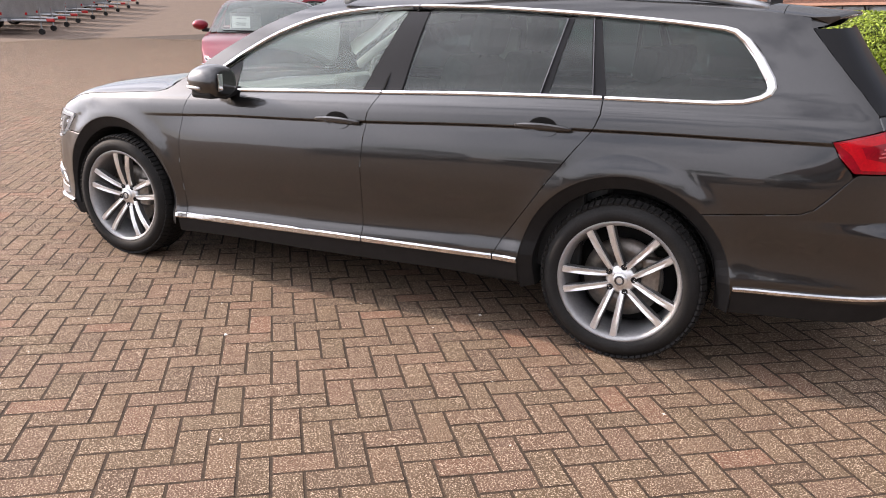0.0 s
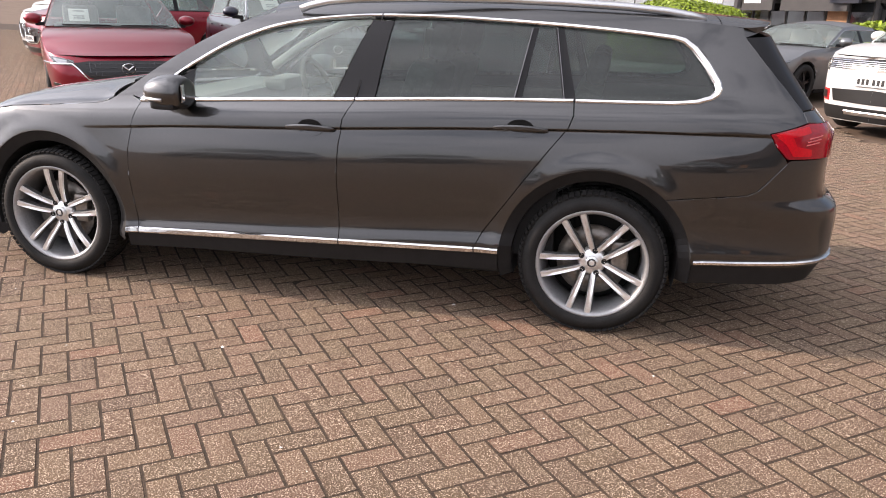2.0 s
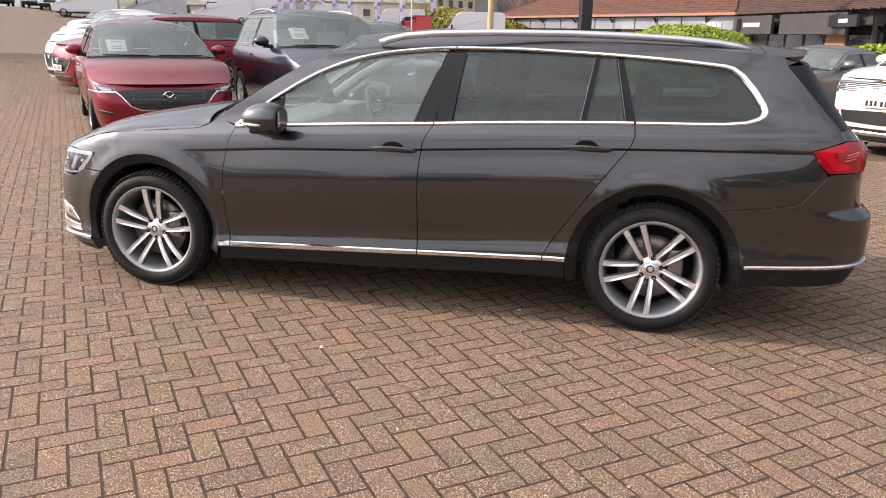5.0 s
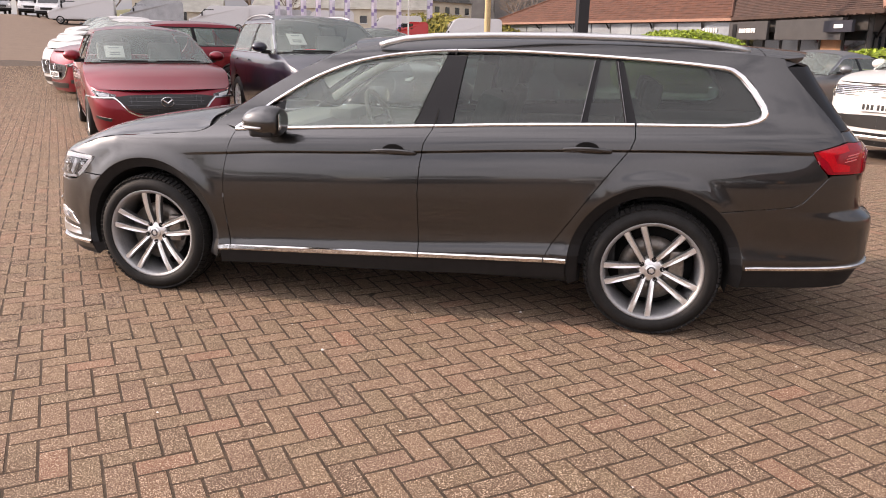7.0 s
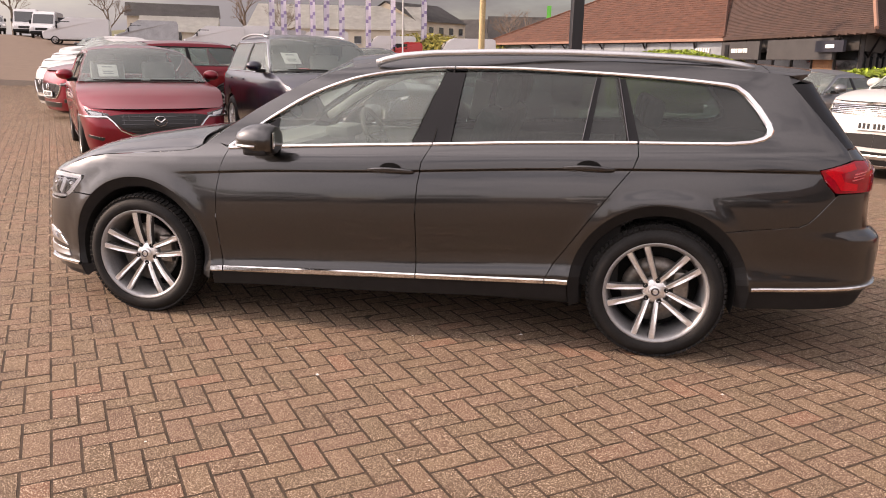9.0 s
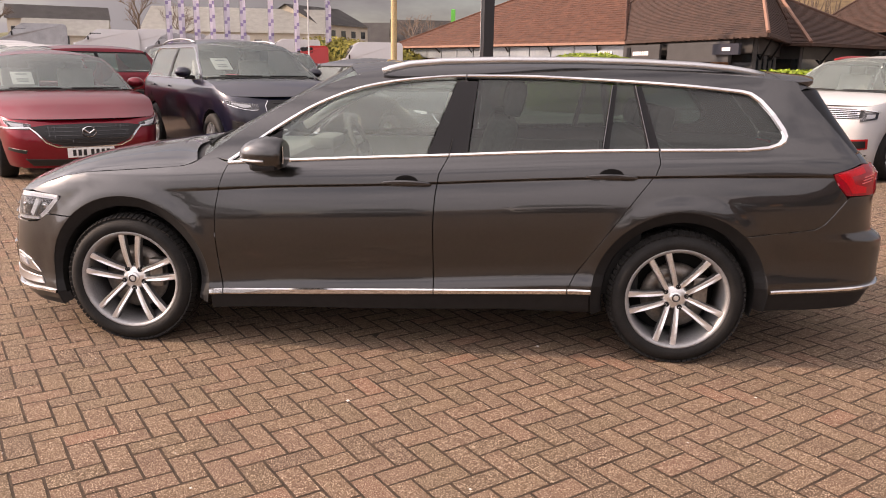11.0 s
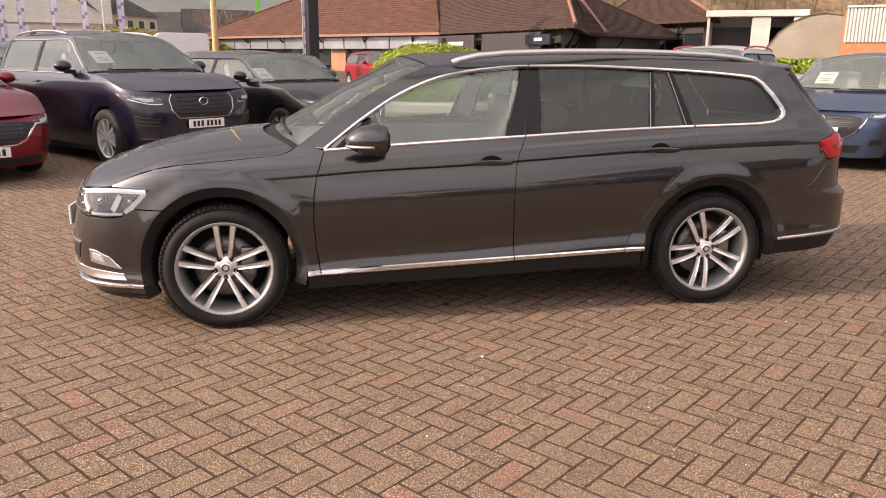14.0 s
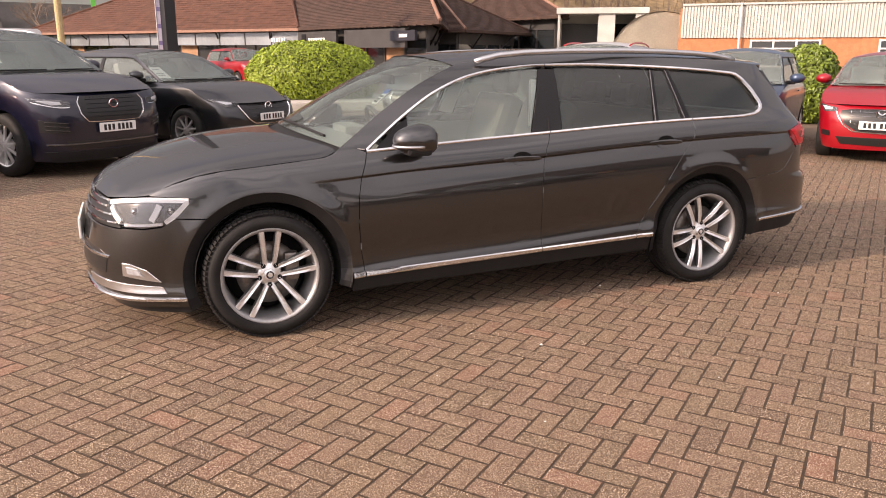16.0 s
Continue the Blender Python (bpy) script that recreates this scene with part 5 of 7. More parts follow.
MAZDA = dict(
    grille=[(0, 0.435), (0.30, 0.445), (0.45, 0.50), (0.56, 0.615), (0.60, 0.665), (0.45, 0.685), (0, 0.695)], frame=[(0.92, 0.655), (0.62, 0.655), (0.56, 0.60), (0.47, 0.485), (0.36, 0.435), (0, 0.422)],
    lamp=[(0.60, 0.635), (0.80, 0.645), (0.91, 0.755), (0.80, 0.735), (0.60, 0.692)], intake=[(0, 0.21), (0.66, 0.22), (0.72, 0.30), (0, 0.275)], vent=[(0.70, 0.36), (0.86, 0.40), (0.85, 0.43), (0.68, 0.40)],
    badge=(0.60, 0.075), plate=0.365)
HATCH = dict(
    grille=[(0, 0.44), (0.30, 0.45), (0.44, 0.53), (0.52, 0.66), (0.50, 0.715), (0.38, 0.735), (0, 0.745)], frame=[(0.56, 0.70), (0.54, 0.64), (0.46, 0.52), (0.34, 0.44), (0, 0.425)],
    lamp=[(0.56, 0.70), (0.72, 0.69), (0.86, 0.79), (0.74, 0.785), (0.55, 0.745)], intake=[(0, 0.25), (0.50, 0.26), (0.56, 0.36), (0, 0.36)], vent=[(0.64, 0.36), (0.76, 0.37), (0.75, 0.44), (0.64, 0.43)],
    badge=(0.68, 0.07), plate=0.53)
CAT = dict(
    grille=[(0, 0.66), (0.36, 0.665), (0.44, 0.75), (0.455, 0.88), (0.42, 0.935), (0.34, 0.95), (0, 0.955)], frame=[(0.42, 0.94), (0.465, 0.88), (0.45, 0.745), (0.37, 0.652), (0, 0.647)],
    lamp=[(0.54, 0.835), (0.72, 0.825), (0.95, 0.925), (0.90, 0.945), (0.56, 0.90)], intake=[(0, 0.34), (0.60, 0.34), (0.66, 0.44), (0, 0.43)], vent=[(0.58, 0.52), (0.86, 0.55), (0.86, 0.69), (0.64, 0.66)],
    badge=(0.855, 0.06), plate=0.575)
CHEV = dict(
    grille=[(0, 0.82), (0.70, 0.84), (0.78, 0.90), (0.70, 0.965), (0, 0.975)], frame=[(0.86, 0.93), (0.60, 0.965), (0.22, 0.965), (0, 1.01)],
    lamp=[(0.72, 0.80), (0.88, 0.84), (0.90, 0.93), (0.74, 0.92)], intake=[(0, 0.42), (0.56, 0.43), (0.60, 0.58), (0, 0.60)], vent=[(0.64, 0.42), (0.83, 0.45), (0.82, 0.58), (0.64, 0.57)],
    badge=None, plate=0.70)
RINGS = dict(
    grille=[(0, 0.40), (0.40, 0.41), (0.52, 0.54), (0.50, 0.66), (0, 0.685)], frame=[(0.50, 0.67), (0.53, 0.54), (0.41, 0.40), (0, 0.39)],
    lamp=[(0.56, 0.62), (0.78, 0.62), (0.90, 0.72), (0.76, 0.715), (0.56, 0.69)], intake=[(0, 0.22), (0.5, 0.22), (0.52, 0.32), (0, 0.32)], vent=[(0.60, 0.36), (0.82, 0.38), (0.82, 0.52), (0.62, 0.48)],
    badge=(0.60, 0.05), plate=0.43)


def parked_car(name, label, color, front, heading, L, W, height, over, base, R, nose_z, cowl_z, belt, cowl, screen, roof_end, tail_top, face, rim="silver", plate=True, rails=False, card=False, tail_z=None, group="", seats=True, accent=None):
    """A car by its main lengths: W half its width; over: front overhang; cowl, screen, roof_end, tail_top: lengths behind the nose."""
    hx, hy = Vector(heading).normalized()
    ang = math.atan2(hy, hx) - math.pi
    c = Vector(front) - Vector((hx, hy)) * (L / 2)
    car = thing(name, label, "car", pose(c.x, c.y, rise(c.x, c.y), 0, 0, math.degrees(ang)), group)
    n0, t0 = -L / 2, L / 2
    ax, bx = n0 + over, n0 + over + base
    lift_h = height - belt
    P = PAINTS[color]
    lean0 = nose_z * 0.70
    S = Shell(
        flank=curve((-belt + 0.10, 0.84 * W), (-belt + 0.24, 0.93 * W), (-belt * 0.5, 0.985 * W), (-0.22, 1.0 * W), (-0.10, 0.985 * W), (-0.02, 0.945 * W), (0.02, 0.915 * W), (lift_h * 0.5, 0.81 * W), (lift_h * 0.80, 0.715 * W), (lift_h * 0.93, 0.64 * W), (lift_h, 0.54 * W)),
        line=lambda x: belt, crease=lambda x: 0.0,
        nose=[(n0 + 1.1, 1.0), (n0 + 0.8, 0.99), (n0 + 0.5, 0.96), (n0 + 0.32, 0.915), (n0 + 0.19, 0.84), (n0 + 0.10, 0.72), (n0 + 0.05, 0.56), (n0 + 0.02, 0.37), (n0 + 0.005, 0.18), (n0, 0.0)],
        tail=[(t0 - 0.95, 1.0), (t0 - 0.6, 0.985), (t0 - 0.36, 0.95), (t0 - 0.2, 0.88), (t0 - 0.10, 0.77), (t0 - 0.05, 0.6), (t0 - 0.02, 0.4), (t0, 0.0)],
        nose_lean=curve((0.1, 0.10), (0.25, 0.03), (0.4, 0.0), (lean0, 0.0), (nose_z * 0.9, 0.045), (nose_z, 0.12), (nose_z + 0.1, 0.3)),
        tail_lean=curve((0.1, -0.1), (0.3, -0.02), (0.5, 0.0), (0.7, -0.02), (belt, -0.10), (height, -0.10 - (t0 - n0 - tail_top) * 0.0 - 0.3)),
        arches=[(ax, R + 0.01, R + 0.045), (bx, R + 0.01, R + 0.045)], half=W)
    A, Y = S.at_x, S.at_y
    tz = tail_z or belt + 0.02
    xc, xs, xr, xt = n0 + cowl, n0 + screen, n0 + roof_end, n0 + tail_top
    bon = curve((n0 + 0.20, nose_z + 0.005), (n0 + 0.34, nose_z + 0.035), (n0 + 0.6, nose_z + (cowl_z - nose_z) * 0.52), (n0 + 0.95, nose_z + (cowl_z - nose_z) * 0.80), (xc, cowl_z - 0.015))
    bxs = [n0 + 0.20 + (xc - n0 - 0.20) * i / 8 for i in range(9)]
    ar = R + 0.045
    outline = [(S.a_nose, 0.19), (Y(0.6 * W), 0.185), (A(ax - ar - 0.02), 0.20)] + [(A(x), z) for x, z in arc(ax, R + 0.01, ar, 200, -16, 18)] + [(ax + ar + 0.04, 0.22), (bx - ar - 0.04, 0.23)]
    outline += [(A(x), z) for x, z in arc(bx, R + 0.01, ar, 196, -12, 18)] + [(A(bx + ar + 0.05), 0.27), (S.a_tail, 0.30), (S.a_tail, tz), (A(min(xt, t0 - 0.06)), tz), (A(min(xt, t0 - 0.06) - 0.12), belt)]
    outline += [(A(x), belt) for x in np.linspace(min(xt, t0 - 0.06) - 0.3, xc + 0.12, 6)] + [(A(x), bon(x)) for x in bxs[::-1]] + [(Y(0.55 * W), nose_z - 0.01), (S.a_nose, nose_z)]
    S.panel("body", outline, P, car, step=0.11, both=True, rows=(-0.02, -0.06, -0.1, -0.14))
    edge = [S.side(A(x), bon(x)) for x in bxs]
    mids = [(n0 + 0.075 + (xc - 0.07 - n0 - 0.075) * i / 8, bon(bxs[i]) + 0.018 + 0.022 * math.sin(math.pi * i / 8) + (0.0 if i else -0.018)) for i in range(9)]
    across("bonnet", edge, mids, P, car, power=3.0, seg=18, d=0.002)
    gut = curve((xc, cowl_z), (xc + (xs - xc) * 0.5, cowl_z + (height - 0.09 - cowl_z) * 0.56), (xs, height - 0.085), ((xs + xr) / 2, height - 0.045), (xr, height - 0.085), (max(xt, xr + 0.05), tz + 0.01))
    roof_x = np.linspace(xs, xr, 9)
    edge = [S.side(A(x), gut(x)) for x in roof_x]
    across("roof", edge, [(e.x, e.z + 0.055 + 0.015 * math.sin(math.pi * i / 8)) for i, e in enumerate(edge)], P, car, power=2.4, seg=12)
    scr = np.linspace(xc + 0.01, xs, 7)
    edge = [S.side(A(x), gut(x)) for x in scr]
    across("windscreen", edge, [(e.x - 0.16 + 0.10 * i / 6, e.z + 0.02 + 0.035 * i / 6) for i, e in enumerate(edge)], CABIN_GLASS, car, power=2.0, seg=14)
    if xt - xr > 0.06:
        rs = np.linspace(xr, xt, 6)
        edge = [S.side(A(min(x, t0 - 0.05)), gut(x)) for x in rs]
        across("rear_screen", edge, [(e.x + 0.05, e.z + 0.05 * (1 - i / 5)) for i, e in enumerate(edge)], M["gloss_black"], car, power=2.2, seg=12)
    for mir in (False, True):
        K = dict(parent=car, mirror=mir)
        xw0, xw1 = xc + 0.28, min(xr + 0.30 * (xt - xr), t0 - 0.35)
        topw = lambda x: max(belt + 0.03, min(gut(x) - 0.05, height - 0.13))
        cant = [(A(x), gut(x)) for x in np.linspace(xc, xr, 18)] + [(A(x), topw(x)) for x in np.linspace(xr, xc + 0.10, 18)] + [(A(xc + 0.06), belt)]
        S.panel("roof_side", cant, P, step=0.12, **K)
        S.panel("side_glass", [(A(x), belt + 0.005) for x in np.linspace(xc + 0.12, xw1, 6)] + [(A(x), topw(x) + 0.006) for x in np.linspace(xw1 - 0.06, xc + 0.12, 16)], CABIN_GLASS, d=-0.008, step=0.14, rim=0.0, **K)
        pil = xs + (xr - xs) * 0.40
        S.panel("b_pillar", [(pil - 0.04, belt), (pil + 0.06, belt), (pil + 0.05, topw(pil) + 0.01), (pil - 0.02, topw(pil) + 0.01)], M["gloss_black"], d=0.002, step=0.12, rim=0.01, **K)
        S.panel("c_pillar", [(A(xw1 - 0.06), topw(xw1 - 0.06)), (A(xw1), belt), (A(min(xt, t0 - 0.10)), belt), (A(min(xt, t0 - 0.06)), tz), (A(min(max(xr, xw1) + 0.02, t0 - 0.08)), gut(max(xr, xw1 - 0.05)))], P, step=0.12, **K)
        S.strip("window_trim", [(A(x), belt + 0.004) for x in np.linspace(xc + 0.12, xw1, 10)], 0.016, M["chrome"] if face in (CAT, MAZDA, RINGS) else M["gloss_black"], car, d=0.008, mirror=mir)
        S.strip("window_trim", [(A(x), topw(x) + 0.004) for x in np.linspace(xc + 0.12, xw1 - 0.04, 16)], 0.016, M["chrome"] if face in (CAT, RINGS) else M["gloss_black"], car, d=0.008, mirror=mir)
        S.panel("sill", [(ax + ar + 0.05, 0.17), (bx - ar - 0.05, 0.18), (bx - ar - 0.04, 0.245), (ax + ar + 0.04, 0.235)], M["plastic"], d=0.006, step=0.2, **K)
        # thin black strips on the unbroken skin stand for shade in shut lines
        for xd in (xc + 0.42, pil + 0.01, bx - 0.02):
            S.strip("door_gap", [(A(xd), z) for z in np.linspace(max(0.27, 0.27 if xd != bx - 0.02 else R + ar + 0.08), belt - 0.01, 8)], 0.006, M["dark"], car, d=0.0006, mirror=mir, height=0.004)
        for xd in (pil - 0.18, bx - 0.20):
            S.strip("door_handle", [(A(xd - 0.09 + 0.18 * i / 6), belt - 0.12) for i in range(7)], 0.024, P, car, d=0.03, mirror=mir, height=-0.01)
        lam = [(Y(min(y, 0.985 * W)) if y < 0.9 * W else A(n0 + 0.33), z) for y, z in face["lamp"]]
        S.panel("headlight", lam, M["lamp_well"], step=0.08, d=0.006, rim=0.02, **K)
        cy, cz = sum(p[0] for p in lam) / len(lam), sum(p[1] for p in lam) / len(lam)
        S.panel("lamp_reflector", [(cy + (p[0] - cy) * 0.55, cz + (p[1] - cz) * 0.5) for p in lam], M["white_lens"], step=0.1, d=0.010, rim=0.0, **K)
        S.panel("headlight_lens", lam, M["lens"], step=0.08, d=0.016, rim=0.0, **K)
        ven = [(Y(min(y, 0.97 * W)), z) for y, z in face["vent"]]
        S.panel("side_intake", ven, M["mesh_black"] if accent is None else M[accent], step=0.1, d=0.006, rim=0.01, **K)
        if accent:
            cy, cz = sum(p[0] for p in ven) / len(ven), sum(p[1] for p in ven) / len(ven)
            S.panel("fog_lamp", [(cy + (p[0] - cy) * 0.72, cz + (p[1] - cz) * 0.68) for p in ven], M["mesh_black"], step=0.1, d=0.012, rim=0.0, **K)
        if rails:
            s = 1 if mir else -1
            v, f = sweep([(x, s * 0.66 * W, gut(x) + 0.02 + 0.03 * math.sin(math.pi * k / 8) ** 0.5) for k, x in enumerate(np.linspace(xs + 0.2, xr - 0.05, 9))], 0.017, 6)
            raw("roof_rail", v, f, M["satin"] if rails is True else M[rails], car, smooth=True)
        s = 1 if mir else -1
        bm = bmesh.new()
        bmesh.ops.create_uvsphere(bm, u_segments=16, v_segments=10, radius=1.0)
        for v in bm.verts:
            v.co.x *= 0.11 if v.co.x < 0 else 0.05
            v.co.y, v.co.z = v.co.y * 0.115, v.co.z * 0.075
        mr = part("mirror", bm, P, car, smooth=True)
        mr.location = (xc + 0.40, s * (0.915 * W + 0.135), belt + 0.10)
        part("mirror_glass", box((0.045, 0, 0), (0.006, 0.17, 0.10), None, 0.002), M["chrome"], mr)
        part("mirror_arm", box((0, -s * 0.09, -0.07), (0.07, 0.14, 0.05), None, 0.012), M["plastic"], mr)
        for x in (ax, bx):
            w = link("wheel", PLAIN_TYRE, None, car, "black tyre on an alloy rim")
            w.matrix_local = Matrix.Translation((x, s * (W - 0.135), R)) @ Matrix.Rotation(0 if s < 0 else math.pi, 4, "Z") @ Matrix.Diagonal((R / 0.335, 1.0, R / 0.335, 1))
            link("rim", RIMS[rim], None, w)
            link("wheel_liner", BACKING, None, w)
            v, f = [], []
            pts = arc(0, 0, ar - 0.01, -15, 195, 14)
            for px, pz in pts:
                for yy in (W - 0.06, W - 0.40):
                    v.append((x + px, s * yy, R + 0.01 + pz))
            raw("wheel_housing", v, [(2 * i, 2 * i + 1, 2 * i + 3, 2 * i + 2) for i in range(len(pts) - 1)], M["dark"], car)
        lampz = belt - 0.10
        S.panel("tail_light", [(A(t0 - 0.35), lampz), (Y(0.60 * W, False), lampz), (Y(0.60 * W, False), lampz + 0.13), (A(t0 - 0.30), lampz + 0.12)], M["red_lens"], d=0.008, step=0.1, rim=0.02, **K)
    gr = [(S.a_nose if y == 0 else Y(y), z) for y, z in face["grille"]]
    S.panel("grille", gr, M["mesh_black"], car, step=0.09, d=0.005, both=True)
    gz0, gz1 = min(z for y, z in face["grille"]) + 0.02, max(z for y, z in face["grille"]) - 0.02
    gw = max(y for y, z in face["grille"])
    for k in range(5):
        z = gz0 + (gz1 - gz0) * (k + 0.5) / 5
        wz = gw * 0.78 if face is not CHEV else gw * 0.9
        S.strip("grille_bar", [(S.a_nose + (Y(wz) - S.a_nose) * i / 6, z) for i in range(7)], 0.007 if face is not CHEV else 0.011, (M["gloss_black"] if face is CAT else M["lamp_dark"]) if face is not CHEV else M["chrome"], car, d=0.010, both=True)
    if face in (MAZDA, HATCH, CAT):
        for k in range(1, 8):
            y = gw * 0.82 * k / 8
            for mir in (False, True):
                S.strip("grille_post", [(Y(y), gz0 + 0.02 + 0.10 * (k / 8) ** 2 * (face is not CAT)), (Y(y), gz1)], 0.007, M["gloss_black"] if face is CAT else M["lamp_dark"], car, d=0.009, mirror=mir)
    fr = densify([(S.a_nose if y == 0 else Y(min(y, 0.97 * W)), z) for y, z in face["frame"]], 0.05)
    S.strip("grille_frame", fr, 0.015 if face is CAT else 0.024, M["chrome"], car, "bright grille surround", d=0.016, both=True)
    S.panel("air_intake", [(S.a_nose if y == 0 else Y(y), z) for y, z in face["intake"]], M["mesh_black"], car, step=0.12, d=0.006, both=True)
    if face is CAT:
        for mir in (False, True):
            for z in (0.555, 0.60, 0.645):
                S.strip("intake_blade", [(Y(0.61 + 0.035 * i), z + 0.004 * i) for i in range(7)], 0.012, M["lamp_dark"], car, d=0.014, mirror=mir)
            S.strip("lamp_trim", [(Y(0.56 + 0.045 * i), 0.828 - 0.006 * i + 0.0022 * i * i) for i in range(8)], 0.014, M["chrome"], car, d=0.014, mirror=mir)
        S.strip("lower_trim", [(S.a_nose + (Y(0.86 * W) - S.a_nose) * i / 8, 0.40) for i in range(9)], 0.022, M["lamp_dark"], car, d=0.010, both=True)
        S.panel("lower_valance", [(S.a_nose, 0.19), (Y(0.82 * W), 0.19), (Y(0.88 * W), 0.32), (S.a_nose, 0.31)], M["plastic"], car, step=0.1, d=0.008, both=True)
    if face is CHEV:
        S.panel("lower_valance", [(S.a_nose, 0.20), (Y(0.80 * W), 0.20), (Y(0.90 * W), 0.37), (S.a_nose, 0.37)], M["plastic"], car, step=0.1, d=0.006, both=True)
        S.strip("skid_plate", [(S.a_nose + (Y(0.4 * W) - S.a_nose) * i / 6, 0.30) for i in range(7)], 0.06, M["satin"], car, d=0.014, both=True)
    if face["badge"]:
        bz, br = face["badge"]
        p = S.spot(S.a_nose, bz, 0.02)
        ringv, ringf = sweep([(p.x, br * math.cos(t), bz + br * 0.8 * math.sin(t)) for t in np.linspace(0, 2 * math.pi, 20)], 0.008, 6)
        raw("badge_ring", ringv, ringf, M["chrome"], car, "bright oval badge")
        if face not in (CAT, RINGS):
            raw("badge_wing", *sweep([(p.x - 0.004, -br * 0.75, bz + br * 0.42), (p.x - 0.004, -br * 0.25, bz), (p.x - 0.004, 0, bz - br * 0.15), (p.x - 0.004, br * 0.25, bz), (p.x - 0.004, br * 0.75, bz + br * 0.42)], 0.008, 5), M["chrome"], car)
    if plate:
        p = S.spot(S.a_nose, face["plate"], 0.018)
        plate_on(car, p.x - 0.012, 0, face["plate"], -1)
    part("underbody", box((0, 0, 0.30), (base - 0.9, 2 * W - 0.30, 0.16), None, 0.02), M["dark"], car)
    part("front_subframe", box((n0 + 0.45, 0, 0.42), (0.5, 2 * W - 0.75, 0.36), None, 0.03), M["dark"], car)
    part("rear_floor", box((t0 - 0.45, 0, 0.42), (0.6, 2 * W - 0.75, 0.30), None, 0.03), M["dark"], car)
    part("cabin_tub", box(((xc + xr) / 2 + 0.1, 0, belt - 0.30), (xr - xc + 0.2, 2 * W * 0.86, 0.44), None, 0.03), M["dash"], car)
    part("dashboard", box((xc + 0.28, 0, belt - 0.02), (0.36, 2 * W * 0.80, 0.14), None, 0.05), M["seat_dark"], car)
    if seats:
        for y in (-0.37, 0.37):
            part("seat_back", box((xs + 0.42, y, belt + 0.02), (0.15, 0.48, 0.52), Matrix.Rotation(radians(16), 4, "Y"), 0.05), M["seat"], car)
            part("headrest", box((xs + 0.52, y, min(belt + 0.33, height - 0.22)), (0.10, 0.26, 0.17), Matrix.Rotation(radians(12), 4, "Y"), 0.045), M["seat_dark"], car)
        for k in (-0.36, 0.36):
            pth = [(xc - 0.05 - 0.10 * (1 - (y / W) ** 2), y, cowl_z + 0.03) for y in np.linspace(k - 0.30, k + 0.30, 6)]
            raw("wiper", *sweep(pth, 0.009, 5), M["plastic"], car)
    if card:
        pc = part("price_card", box((0, 0, 0), (0.004, 0.26, 0.30)), M["paper"], car, "white price card behind the windscreen")
        pc.matrix_local = Matrix.Translation((xs - 0.30, 0.42, height - 0.36)) @ Matrix.Rotation(radians(58), 4, "Y")
        for z in (-0.08, -0.03, 0.09):
            part("card_line", box((-0.004, 0, z), (0.003, 0.14, 0.022)), M["alloy_grey"], pc)
    return car


SALOON = dict(L=4.87, W=0.94, height=1.54, over=0.96, base=2.83, R=0.335, nose_z=0.745, cowl_z=1.04, belt=1.03, cowl=1.42, screen=2.30, roof_end=3.75, tail_top=4.60, tail_z=1.07)
HATCHBACK = dict(L=4.10, W=0.86, height=1.50, over=0.82, base=2.57, R=0.315, nose_z=0.79, cowl_z=1.02, belt=1.01, cowl=1.12, screen=1.85, roof_end=3.60, tail_top=3.98)
COMPACT = dict(L=4.46, W=0.90, height=1.51, over=0.92, base=2.72, R=0.33, nose_z=0.73, cowl_z=1.03, belt=1.02, cowl=1.38, screen=2.20, roof_end=3.75, tail_top=4.30)
OFFROADER = dict(L=4.73, W=0.97, height=1.76, over=0.86, base=2.87, R=0.375, nose_z=0.99, cowl_z=1.21, belt=1.18, cowl=1.30, screen=2.12, roof_end=4.05, tail_top=4.55)
TALL = dict(L=4.50, W=0.93, height=1.67, over=0.90, base=2.73, R=0.36, nose_z=1.0, cowl_z=1.16, belt=1.13, cowl=1.18, screen=1.92, roof_end=4.0, tail_top=4.40)
COUPE = dict(L=4.67, W=0.92, height=1.38, over=0.86, base=2.76, R=0.34, nose_z=0.72, cowl_z=0.96, belt=0.96, cowl=1.45, screen=2.30, roof_end=3.35, tail_top=4.45, tail_z=1.0)
ROW = (0.63, -0.78)
YARD = (-0.57, -0.82)
WHITE_ROW = ((-11.6, 11.2), (-13.6, 13.8), (-15.5, 16.3), (-17.6, 19.3), (-19.9, 22.4), (-22.2, 25.6), (-24.8, 29.3))
